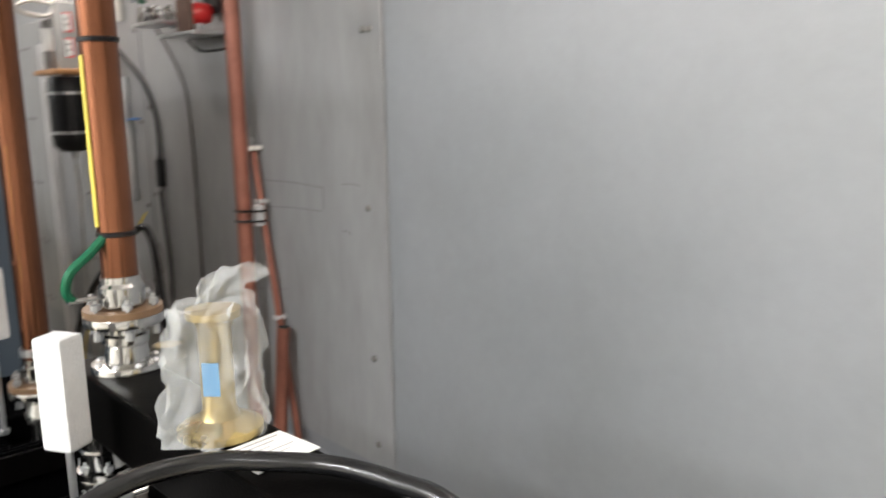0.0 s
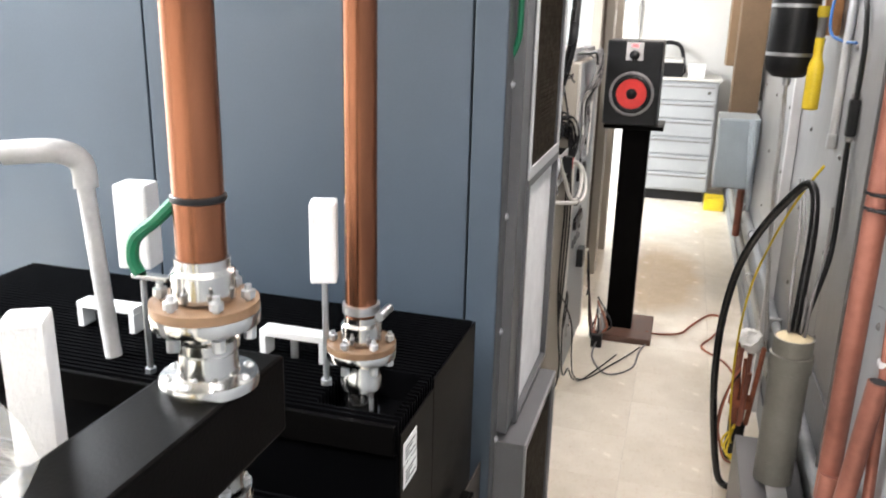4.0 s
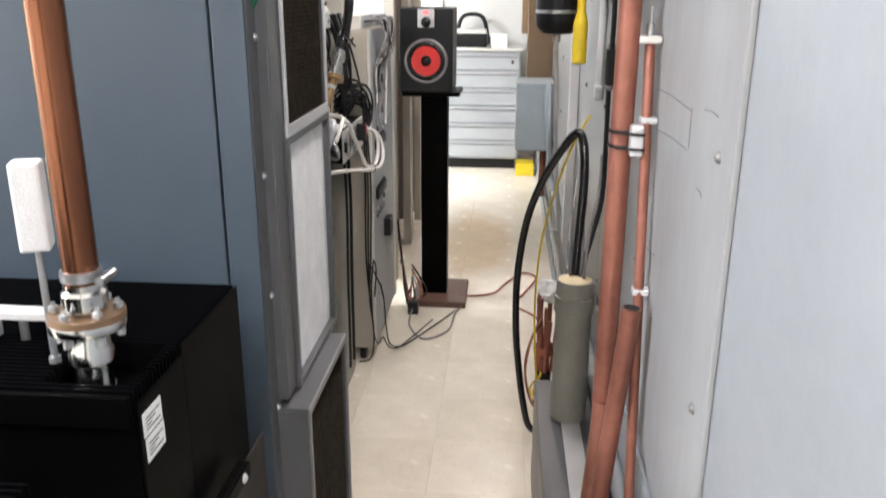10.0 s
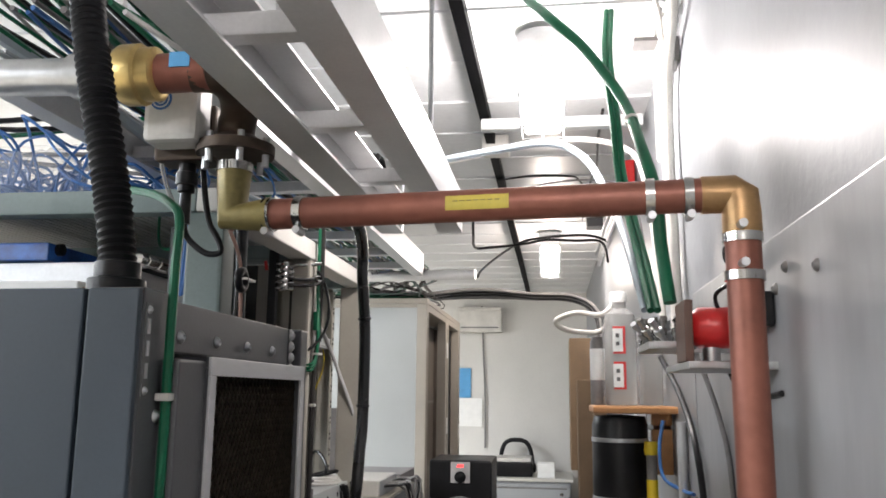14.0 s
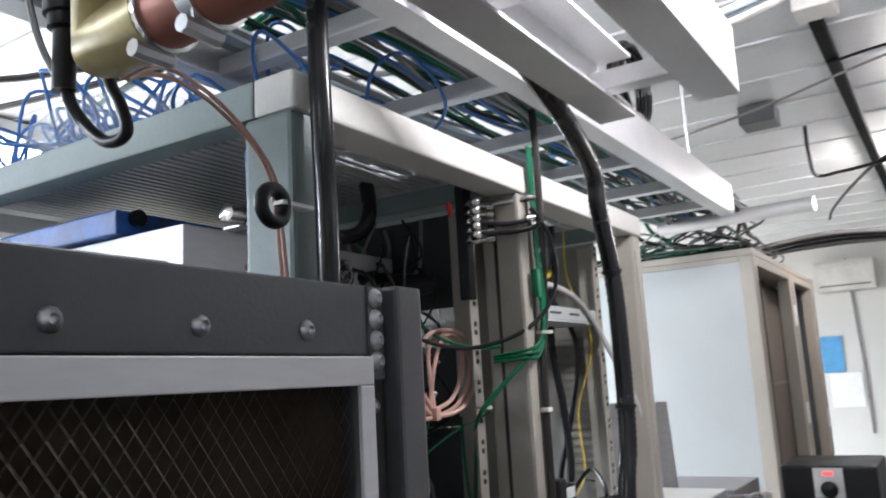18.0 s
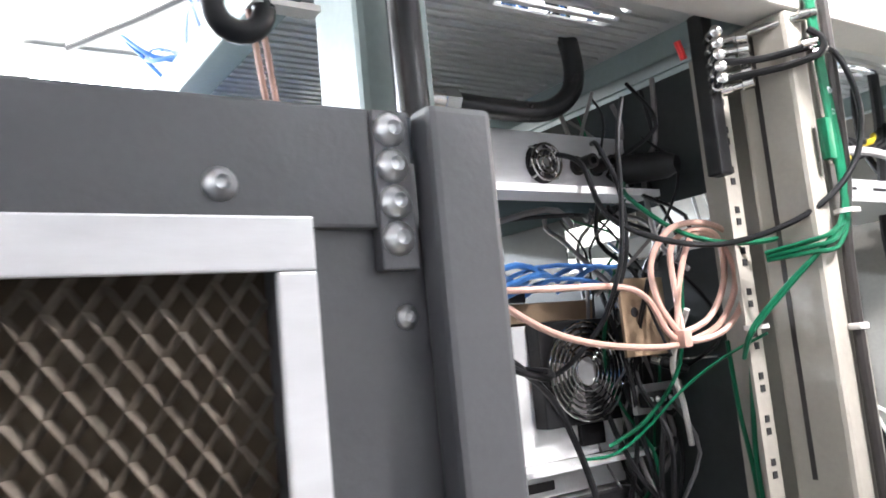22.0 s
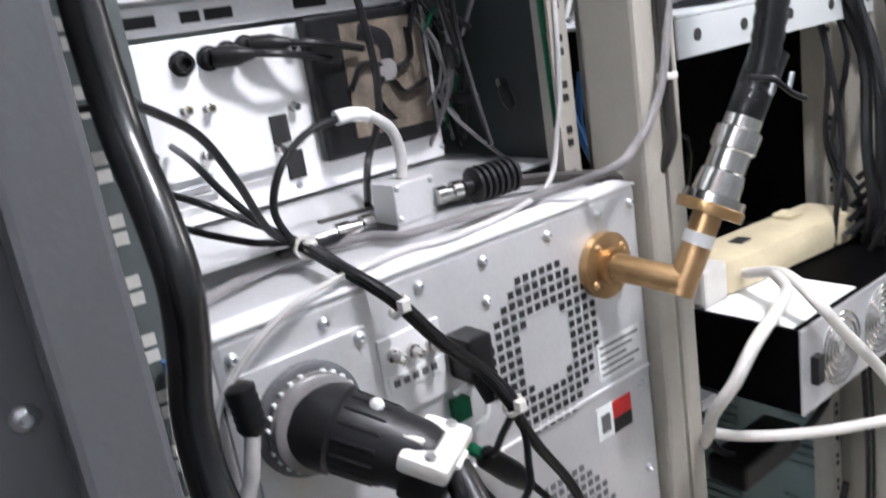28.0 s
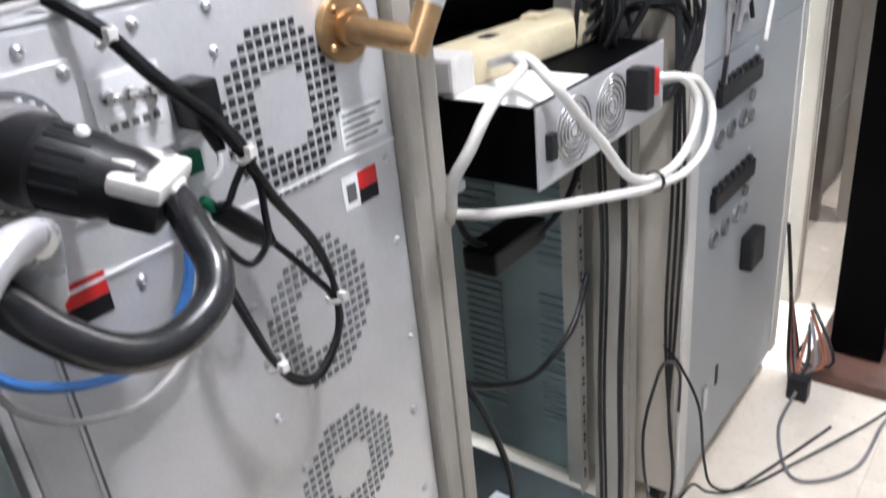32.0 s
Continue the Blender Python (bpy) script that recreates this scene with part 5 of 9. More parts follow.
for y in (2.772, 2.808):
    part("hole", lathe(bmesh.new(), [(0.006, 0), (0.006, 0.0008)], (0.0351, y, 1.66 + 0.01 * math.sin(50 * y)), (1, 0, 0), 14), DARK_HOLE, tb)


# ---- wall side of the aisle ----
gas = thing("copper_pipe", "horizontal copper coax line turning down along the wall", "pipe", at=(0.72, 1.95, 1.89))
ga, gb = Vector((0.445, 1.975, 1.888)), Vector((1.015, 1.935, 1.893))
gd = (gb - ga).normalized()
part("pipe", rod(ga, gb, 0.0206, 32), COPPER_DARK, gas, "dark reddish copper pipe")
part("drop_pipe", rod((1.05, 1.93, 1.845), (1.05, 1.93, 0.62), 0.0206, 32), COPPER_DARK, gas, "dark reddish copper pipe")
part("elbow", hose(bmesh.new(), [gb - gd * 0.01, gb + gd * 0.03, (1.0485, 1.9305, 1.8915), (1.05, 1.93, 1.870), (1.05, 1.93, 1.835)], 0.0226, 24, 1), DULL_BRASS, gas, "mitred dull brass elbow")
part("elbow_end", hose(bmesh.new(), [ga + gd * 0.012, (0.401, 1.979, 1.8875), (0.40, 1.979, 1.95)], 0.0236, 24, 1), RESIN, gas, "mitred yellow-brown resin elbow")


def band_clamp(parent, place, axis, r):
    c = part("band_clamp", lathe(bmesh.new(), [(r, 0), (r + 0.0016, 0.0005), (r + 0.0016, 0.0115), (r, 0.012)], place, axis, 32), SILVER, parent, "perforated steel band clamp")
    q = Vector(place) + Vector(axis).normalized() * 0.006 + Vector((0, -0.01, -r - 0.004))
    if abs(Vector(axis).normalized().z) > 0.8:
        q = Vector(place) + Vector((-0.006, -r - 0.004, 0.006))
    part("clamp_screw", rod(q - Vector((0.0, 0.010, 0)), q + Vector((0.0, 0.016, 0)), 0.0052, 8), STEEL, c)


for s in (0.004, 0.048):
    band_clamp(gas, ga + gd * s, gd, 0.0215)
for s in (-0.075, -0.03):
    band_clamp(gas, gb + gd * s, gd, 0.0215)
for z in (1.80, 1.845):
    band_clamp(gas, (1.05, 1.93, z), (0, 0, -1), 0.0215)
m0 = ga.lerp(gb, 0.44)
m1 = ga.lerp(gb, 0.58)
bm = bmesh.new()
rows = []
for s in range(9):
    a = radians(-26 + 52 * s / 8)
    off = Vector((0, -0.0210 * math.cos(a), 0.0210 * math.sin(a)))
    rows.append([bm.verts.new(m0 + off), bm.verts.new(m1 + off)])
for a, b in zip(rows, rows[1:]):
    bm.faces.new((a[0], a[1], b[1], b[0]))
tape = part("tape", bm, YELLOW_TAPE, gas, "yellow printed tape label")
for k in range(7):
    q0, q1 = m0.lerp(m1, 0.12 + 0.11 * k), m0.lerp(m1, 0.12 + 0.11 * k + 0.075)
    part("print", hose(bmesh.new(), [q0 + Vector((0, -0.0209, 0.002)), q1 + Vector((0, -0.0209, 0.002))], 0.0018, 6, 1, flat=0.3), RESIN, tape)
lower = thing("copper_pipe", "long copper pipe leaning against the wall on the floor", "pipe", "copper pipes on the floor", at=(0.99, 1.77, 0))
part("tube", rod((0.985, 1.78, 0.0), (1.05, 1.91, 0.68), 0.0195, 28), COPPER_DARK, lower)
leaner = thing("copper_pipe", "shorter copper pipe offcut leaning in the corner", "pipe", "copper pipes on the floor", at=(1.03, 1.80, 0))
bm = rod((1.0, 1.82, 0.0), (1.072, 1.80, 0.93), 0.0175, 28)
part("tube", bm, COPPER_DARK, leaner)
part("open_end", lathe(bmesh.new(), [(0.0145, 0), (0.0145, 0.001)], (1.0722, 1.80, 0.9305), (0.077, -0.02, 0.93), 24), DARK_HOLE, leaner)
thin = thing("copper_tube", "thin copper tube with white stand-offs on the wall", "tube", at=(1.085, 1.7, 0))
part("tube", rod((1.09, 1.66, 0.0), (1.09, 1.935, 1.39), 0.0095, 20), COPPER_DARK, thin)
for z, d in ((1.392, 0.026), (1.252, 0.014), (0.945, 0.012), (0.47, 0.024)):
    yy = 1.66 + 0.275 * z / 1.37
    part("standoff", boxes((1.078 if d < 0.02 else 1.068, 1.108, yy - d, yy + d, z - 0.006, z + 0.006), bevel=0.003), ALU_SHEET if d < 0.02 else CABLE_WHITE, thin, "small pale stand-off", False)
part("cap", lathe(bmesh.new(), [(0.0075, 0), (0.0075, 0.02), (0.003, 0.022), (0.003, 0.05)], (1.09, 1.94, 1.398), (0, 0, 1), 12), STEEL, thin)
cj = thing("pipe_clamp", "grey clamp block tied with black wire round two copper pipes", "clamp", at=(1.07, 1.9, 1.15))
part("block", boxes((1.060, 1.083, 1.878, 1.905, 1.190, 1.246), bevel=0.004), ALU_SHEET, cj, smooth=False)
for z in (1.203, 1.230):
    part("wire", hose(bmesh.new(), [(1.05 + 0.0235 * math.cos(2 * math.pi * k / 14), 1.928 + 0.0235 * math.sin(2 * math.pi * k / 14), z) for k in range(15)], 0.003, 6, 1), RUBBER, cj)
    part("wire", hose(bmesh.new(), [(1.03, 1.905, z), (1.066, 1.874, z + 0.001), (1.084, 1.876, z)], 0.003, 6, 3), RUBBER, cj)

# long dark box on the floor with the grey pot on it
fb = thing("floor_box", "long dark grey metal box on the floor against the wall", "box", at=(1.02, 2.2, 0))
part("body", boxes((0.946, 1.105, 1.926, 2.66, 0.012, 0.35), bevel=0.004), DARK_GREY, fb, smooth=False)
part("lid_strip", boxes((1.01, 1.06, 1.932, 2.655, 0.3505, 0.354), bevel=0.001), ALU_SHEET, fb, "bright strip on the lid", False)
part("lid_edge", boxes((0.944, 1.107, 1.922, 1.9255, 0.318, 0.3515), bevel=0.001), BLACK_SATIN, fb, "black folded lid edge", False)
part("end_plate", boxes((0.948, 1.103, 1.9225, 1.9255, 0.10, 0.3165), bevel=0.001), DARK_GREY, fb, smooth=False)
part("knock_out", lathe(bmesh.new(), [(0.017, 0), (0.017, 0.002), (0.013, 0.0025), (0, 0.0025)], (1.035, 1.9224, 0.215), (0, -1, 0), 20), CABLE_GREY, fb, "round knock-out plate")
part("name_plate", boxes((0.985, 1.02, 1.9213, 1.9224, 0.262, 0.28)), CABLE_LGREY, fb, "small grey name plate", False)
part("lower_band", boxes((0.948, 1.103, 1.9215, 1.9255, 0.012, 0.098), bevel=0.001), BLACK_SATIN, fb, "black lower band", False)
part("base", boxes((0.95, 1.10, 1.93, 2.655, 0.0, 0.0115)), PLASTIC_BLACK, fb, smooth=False)
for x in (0.965, 1.085):
    screw(fb, (x, 1.921, 0.325), "-y", 0.004)
pot = thing("pvc_tube", "short fat grey pipe standing up, sealed with tan resin", "tube", at=(1.02, 2.47, 0.35))
part("tube", lathe(bmesh.new(), [(0.048, 0.0), (0.048, 0.40), (0.044, 0.40), (0.044, 0.385), (0, 0.385)], (1.03, 2.44, 0.3545), (0, 0, 1), 36), PVC, pot)
part("collar", lathe(bmesh.new(), [(0.0485, 0), (0.0525, 0.002), (0.0525, 0.045), (0.0485, 0.047)], (1.03, 2.44, 0.665), (0, 0, 1), 36), PVC, pot)
part("plug", lathe(bmesh.new(), [(0.0435, 0.0), (0.0435, 0.014), (0.03, 0.02), (0, 0.021)], (1.03, 2.44, 0.74), (0, 0, 1), 30), PVC_TAN, pot, "tan resin plug")
for k, (dx, dy, tx_, ty_, tz) in enumerate(((0.012, 0.005, 1.075, 3.0, 1.05), (-0.012, 0.012, 1.07, 3.05, 1.04), (0.02, -0.012, 1.10, 2.62, 1.05))):
    q = (1.03 + dx, 2.44 + dy, 0.75)
    mid = (1.03 + dx * 1.5, 2.47 + dy, 0.86)
    cable("control_cable", [q, mid, (tx_ - 0.01, ty_ - 0.2 if k < 2 else 2.56, tz - 0.08 if k < 2 else 0.96), (tx_, ty_, tz)], 0.0042, CABLE_GREY, "dark grey cable rising out of the sealed pipe")
hosep = [(1.03, 2.46, 0.755), (1.035, 2.47, 0.85), (1.045, 2.51, 1.00), (1.042, 2.54, 1.09), (1.028, 2.57, 1.118), (1.0, 2.62, 1.075), (0.952, 2.74, 0.955), (0.917, 2.84, 0.825), (0.897, 2.90, 0.69), (0.887, 2.92, 0.55), (0.890, 2.93, 0.39), (0.905, 2.93, 0.24), (0.925, 2.93, 0.11), (0.946, 2.93, 0.035), (0.985, 2.93, 0.014), (1.03, 2.95, 0.014)]
cable("black_hose", hosep, 0.0115, RUBBER, "stiff black hose bent in an arch down to the floor", "hose", seg=12)
cable("yellow_wire", [(1.06, 2.60, 1.16), (1.02, 2.66, 1.06), (0.99, 2.85, 0.88), (0.965, 3.0, 0.68), (0.955, 3.06, 0.45), (0.965, 3.08, 0.22), (0.98, 3.10, 0.10), (0.99, 3.16, 0.06)], 0.0035, YELLOW, "thin yellow wire hanging down the wall")

# shelf with bottles, black tank and flashlight
sh = thing("wall_shelf", "small wooden shelf on a wooden bracket", "shelf", at=(1.03, 2.98, 1.63))
part("board", boxes((0.918, 1.112, 2.90, 3.13, 1.613, 1.630), bevel=0.005), WOOD, sh, smooth=False)
part("bracket", boxes((1.06, 1.108, 2.99, 3.02, 1.47, 1.6125), bevel=0.003), WOOD, sh, smooth=False)
tank = thing("air_tank", "black cylindrical filter tank strapped under the shelf", "tank", at=(0.99, 3.0, 1.35))
part("tank", lathe(bmesh.new(), [(0.0, 0), (0.045, 0.006), (0.062, 0.025), (0.066, 0.05), (0.066, 0.24), (0.06, 0.26), (0.0, 0.265)], (0.985, 3.0, 1.345), (0, 0, 1), 32), PLASTIC_BLACK, tank)
for z in (1.41, 1.545):
    part("strap", lathe(bmesh.new(), [(0.0665, 0), (0.0675, 0.001), (0.0675, 0.009), (0.0665, 0.01)], (0.985, 3.0, z), (0, 0, 1), 32), STEEL, tank)
part("nozzle", lathe(bmesh.new(), [(0.012, 0), (0.012, -0.02), (0.006, -0.022), (0.006, -0.05)], (0.985, 3.0, 1.346), (0, 0, 1), 12), STEEL, tank)
part("hanger", boxes((1.0, 1.108, 2.99, 3.01, 1.575, 1.585)), STEEL, tank, smooth=False)
fl = thing("flashlight", "yellow plastic flashlight hanging from the tank", "flashlight", at=(1.04, 2.95, 1.28))
part("body", lathe(bmesh.new(), [(0.014, 0), (0.022, 0.004), (0.022, 0.12), (0.016, 0.14), (0.013, 0.15), (0.013, 0.20)], (1.05, 2.93, 1.265), (0, 0, 1), 20), YELLOW, fl)
part("handle", rod((1.05, 2.93, 1.46), (1.05, 2.93, 1.535), 0.012, 14), CABLE_GREY, fl)
part("knob", lathe(bmesh.new(), [(0.015, 0), (0.017, 0.01), (0.015, 0.03)], (1.05, 2.93, 1.52), (0, 0, 1), 14), YELLOW, fl)


def jug(x, y, wx, wy, h, label, labelled):
    """A square clear jug with rounded shoulders, a neck and a cap; red-edged labels on the side to the wall."""
    b = thing("bottle", label, "bottle", "bottles on the shelf", at=(x, y, 1.63))
    bm = bmesh.new()
    rings = []
    for z, s in ((0.001, 0.94), (0.008, 1.0), (0.70, 1.0), (0.80, 0.9), (0.86, 0.45), (0.93, 0.42)):
        zz = 1.6305 + (z if z < 0.01 else z * h)
        rings.append([bm.verts.new((x + wx * s * math.copysign(abs(math.cos(a)) ** 0.45, math.cos(a)), y + wy * s * math.copysign(abs(math.sin(a)) ** 0.45, math.sin(a)), zz)) for a in [2 * math.pi * k / 24 + 0.01 for k in range(24)]])
    for a, c in zip(rings, rings[1:]):
        for k in range(24):
            bm.faces.new((a[k], a[(k + 1) % 24], c[(k + 1) % 24], c[k]))
    bm.faces.new(rings[0])
    part("body", bm, CLEAR_BOTTLE, b, "clear plastic body")
    part("cap", lathe(bmesh.new(), [(wx * 0.5, 0), (wx * 0.5, h * 0.08), (wx * 0.4, h * 0.1), (0, h * 0.1)], (x, y, 1.6305 + h * 0.915), (0, 0, 1), 18), LABEL, b)
    for z in (0.14, 0.45) if labelled else ():
        x0, x1, z0, z1 = x - wx * 0.42, x + wx * 0.28, 1.6305 + h * z, 1.6305 + h * (z + 0.24)
        s = part("label", boxes((x0, x1, y - wy - 0.002, y - wy - 0.0004, z0, z1)), RED, b, "red-edged white label", False)
        part("label_face", boxes((x0 - 0.001, x1 - 0.006, y - wy - 0.003, y - wy - 0.0022, z0 + 0.005, z1 - 0.005)), LABEL, s, smooth=False)
        for q in (0.3, 0.6):
            part("print", boxes((x0 + 0.006, x1 - 0.014, y - wy - 0.0036, y - wy - 0.0031, z0 + (z1 - z0) * q, z0 + (z1 - z0) * (q + 0.14))), INK, s, smooth=False)


jug(0.987, 2.975, 0.041, 0.040, 0.27, "clear plastic jug with red-edged white labels on the shelf", True)
jug(1.065, 3.04, 0.030, 0.032, 0.20, "smaller clear plastic jug beside the labelled one", False)
can = thing("spray_can", "slim dark blue and white can on the shelf", "can", "bottles on the shelf", at=(0.935, 3.0, 1.63))
part("body", lathe(bmesh.new(), [(0, 0), (0.017, 0.001), (0.018, 0.004), (0.018, 0.15), (0.014, 0.165), (0, 0.166)], (0.936, 3.0, 1.6305), (0, 0, 1), 20), CABLE_GREY, can)
part("band", lathe(bmesh.new(), [(0.0182, 0.06), (0.0186, 0.061), (0.0186, 0.135), (0.0182, 0.136)], (0.936, 3.0, 1.6305), (0, 0, 1), 20), LABEL, can, "white paper band")
cable("clear_tube", [(0.985, 2.97, 1.895), (0.965, 2.965, 1.862), (0.937, 2.955, 1.846), (0.883, 2.95, 1.851), (0.836, 2.955, 1.832), (0.861, 2.97, 1.811), (0.934, 2.98, 1.806), (0.965, 2.975, 1.83)], 0.0065, CABLE_WHITE, "loop of white tubing over the bottles", "tube")

# red horn beacon on a bracket
rd = thing("red_beacon", "red round lamp body on a black wall bracket", "beacon", at=(1.05, 2.1, 1.70))
part("plate", boxes((1.0, 1.119, 2.04, 2.26, 1.690, 1.700), bevel=0.002), STEEL, rd, smooth=False)
part("body", lathe(bmesh.new(), [(0.0, 0), (0.022, 0.003), (0.028, 0.012), (0.028, 0.050), (0.024, 0.062), (0.0, 0.064)], (1.012, 2.10, 1.747), (1, -0.1, 0), 24), RED, rd)
part("back_plate", boxes((1.000, 1.011, 2.06, 2.14, 1.7005, 1.782), bevel=0.002), BASE_BROWN, rd, "dark brown back plate", False)
part("stem", rod((1.04, 2.10, 1.700), (1.04, 2.10, 1.722), 0.012, 12), STEEL, rd)
part("lead", hose(bmesh.new(), [(1.05, 2.09, 1.77), (1.045, 2.08, 1.79), (1.06, 2.06, 1.80), (1.075, 2.05, 1.785), (1.09, 2.06, 1.77)], 0.003, 8, 4), PLASTIC_BLACK, rd)
part("wall_box", boxes((1.075, 1.1095, 2.035, 2.13, 1.745, 1.79), bevel=0.004), PLASTIC_BLACK, rd, smooth=False)
vm = thing("valve_manifold", "cluster of small metal valves and fittings on the wall", "valves", at=(1.0, 2.27, 1.72))
part("bar", boxes((0.968, 1.04, 2.20, 2.36, 1.724, 1.736), bevel=0.004), STEEL, vm, smooth=False)
part("arm", boxes((1.041, 1.119, 2.26, 2.29, 1.722, 1.736)), STEEL, vm, smooth=False)
random.seed(4)
for k in range(16):
    q = Vector((0.974 + 0.020 * (k % 4), 2.205 + (k // 4) * 0.038 + 0.004 * (k % 3), 1.737))
    d = Vector((random.uniform(-0.7, 0.2), random.uniform(-0.6, 0.4), random.uniform(0.5, 1))).normalized()
    part("fitting", lathe(bmesh.new(), [(0.005, 0), (0.005, 0.012), (0.0075, 0.013), (0.0075, 0.022), (0.004, 0.023), (0.004, 0.032), (0.0058, 0.033), (0.0058, 0.042)], q, d, 8), (SILVER, STEEL, SCREW_DARK)[k % 3], vm)


# ---- cables in and around the first rack ----
random.seed(11)
for k in range(9):
    dy, dz, dx = random.uniform(-0.012, 0.012), random.uniform(-0.012, 0.012), random.uniform(-0.012, 0.012)
    pts = [(0.16 + dx, 2.352 + dy, 1.95 + dz), (0.145 + dx, 2.372 + dy, 1.85), (0.12 + dx, 2.40 + dy, 1.79 + dz), (0.10 + dx, 2.445 + dy, 1.725 + dz), (0.08 + dx, 2.485 + dy, 1.675 + dz), (0.06 + dx, 2.52 + dy, 1.68 + dz), (0.03 + dx, 2.53 + dy, 1.70 + dz), (-0.03, 2.55 + 2 * dy, 1.715 + dz), (-0.12, 2.58 + 3 * dy, 1.72 + dz)]
    cable("network_cable", pts, 0.0042, CABLE_BLUE, "blue network cable in a tied bundle", group="blue cable bundle", seg=7, steps=5)
for q, d in (((0.10, 2.445, 1.725), (-0.03, 0.06, -0.09)), ((0.125, 2.395, 1.795), (-0.02, 0.03, -0.06)), ((0.07, 2.505, 1.672), (-0.02, 0.04, 0.0))):
    tagged(part("cable_tie", lathe(bmesh.new(), [(0.0185, -0.002), (0.02, -0.002), (0.02, 0.002), (0.0185, 0.002)], q, d, 16, False), CABLE_BLUE), "blue cable tie round the bundle", "cable tie", "cable ties")
for k in range(6):
    y = random.uniform(2.42, 2.74)
    x0 = random.uniform(-0.14, -0.05)
    cable("patch_cable", [(x0, y, 1.70), (x0 + random.uniform(-0.02, 0.05), y + 0.05, 1.725 + random.uniform(0, 0.015)), (x0, y + 0.11, 1.715), (x0 - 0.03, y + 0.15, 1.70 + random.uniform(0, 0.02))], 0.0035, CABLE_BLUE if k % 3 else PLASTIC_BLACK, "short patch cable lying behind the bundle", group="patch cables", seg=6, steps=4)
# salmon coax with its coil
cable("salmon_cable", [(0.20, 2.35, 1.95), (0.205, 2.362, 1.83), (0.19, 2.385, 1.78), (0.15, 2.44, 1.715), (0.12, 2.50, 1.682), (0.105, 2.57, 1.65), (0.10, 2.635, 1.632), (0.11, 2.70, 1.622), (0.12, 2.748, 1.622), (0.135, 2.80, 1.64), (0.145, 2.826, 1.69), (0.13, 2.825, 1.735), (0.115, 2.80, 1.745), (0.11, 2.775, 1.70), (0.115, 2.752, 1.64)], 0.0037, CABLE_PINK, "salmon pink coax cable hanging in a coil", group="salmon cables", seg=8)
cable("salmon_cable", [(0.02, 2.50, 1.70), (0.06, 2.53, 1.695), (0.09, 2.60, 1.692), (0.10, 2.68, 1.690), (0.11, 2.715, 1.675), (0.118, 2.745, 1.628), (0.14, 2.80, 1.632), (0.15, 2.836, 1.68), (0.14, 2.838, 1.735), (0.125, 2.81, 1.757), (0.112, 2.765, 1.752), (0.105, 2.735, 1.715), (0.11, 2.733, 1.67), (0.12, 2.752, 1.63)], 0.0037, CABLE_PINK, "salmon pink coax cable hanging in a coil", group="salmon cables", seg=8)
cable("salmon_cable", [(0.118, 2.752, 1.632), (0.13, 2.79, 1.648), (0.135, 2.818, 1.69), (0.13, 2.822, 1.74), (0.115, 2.795, 1.75), (0.105, 2.77, 1.73), (0.108, 2.765, 1.68), (0.12, 2.754, 1.634)], 0.0037, CABLE_PINK, "salmon pink coax cable hanging in a coil", group="salmon cables", seg=8)
tagged(part("cable_tie", boxes((0.108, 0.131, 2.744, 2.758, 1.617, 1.637), bevel=0.004), CABLE_PINK), "pale tape round the salmon coil", "cable tie", "cable ties")
# black line along the right rail
cable("black_cable", [(0.02, 2.69, 1.86), (0.05, 2.70, 1.84), (0.10, 2.68, 1.77), (0.14, 2.72, 1.735), (0.18, 2.78, 1.725), (0.24, 2.83, 1.745), (0.275, 2.87, 1.79), (0.285, 2.885, 1.85), (0.275, 2.88, 1.91), (0.262, 2.86, 1.925), (0.22, 2.81, 1.92)], 0.0034, PLASTIC_BLACK, "thin dark cable looping across the open rack", seg=8)
cable("black_cable", [(0.04, 2.73, 1.87), (0.06, 2.72, 1.86), (0.09, 2.715, 1.80), (0.10, 2.70, 1.72), (0.07, 2.68, 1.65), (0.03, 2.64, 1.60), (0.0, 2.605, 1.612)], 0.0032, PLASTIC_BLACK, "thin dark cable looping across the open rack", seg=8)
cable("black_cable", [(0.05, 2.50, 1.675), (0.06, 2.53, 1.64), (0.05, 2.58, 1.61), (0.045, 2.63, 1.56), (0.06, 2.655, 1.46), (0.06, 2.66, 1.36), (0.05, 2.64, 1.30), (0.10, 2.60, 1.27)], 0.004, PLASTIC_BLACK, "thin black cable hanging before the white units", seg=8)
cable("black_cable", [(0.05, 2.49, 1.67), (0.07, 2.54, 1.62), (0.06, 2.60, 1.60), (0.03, 2.63, 1.605), (-0.02, 2.60, 1.612)], 0.004, PLASTIC_BLACK, "thin black cable hanging before the white units", seg=8)
# green earth bundle on the right post
for k in range(5):
    o = 0.0027 * (k - 2)
    cable("green_wire", [(0.262, 2.86 + o, 2.05), (0.262, 2.862 + o, 1.92), (0.265, 2.865 + o, 1.80), (0.264, 2.866 + o, 1.74), (0.262, 2.850 + o * 0.6, 1.728 - 0.008 * k), (0.260, 2.832, 1.72 - 0.008 * k), (0.245, 2.822, 1.716 - 0.006 * k), (0.20, 2.81 + o * 0.3, 1.71 - 0.004 * k)] if k < 3 else [(0.262, 2.86 + o, 2.05), (0.262, 2.862 + o, 1.92), (0.265, 2.866 + o, 1.80), (0.264, 2.855 + o * 0.5, 1.742), (0.257, 2.832, 1.712), (0.226, 2.811, 1.676 + 0.003 * (k - 3)), (0.19, 2.783, 1.629 + 0.004 * (k - 3)), (0.172, 2.785, 1.60)], 0.0026, CABLE_GREEN, "green earth wire tied to the rack post", group="green wires", seg=7)
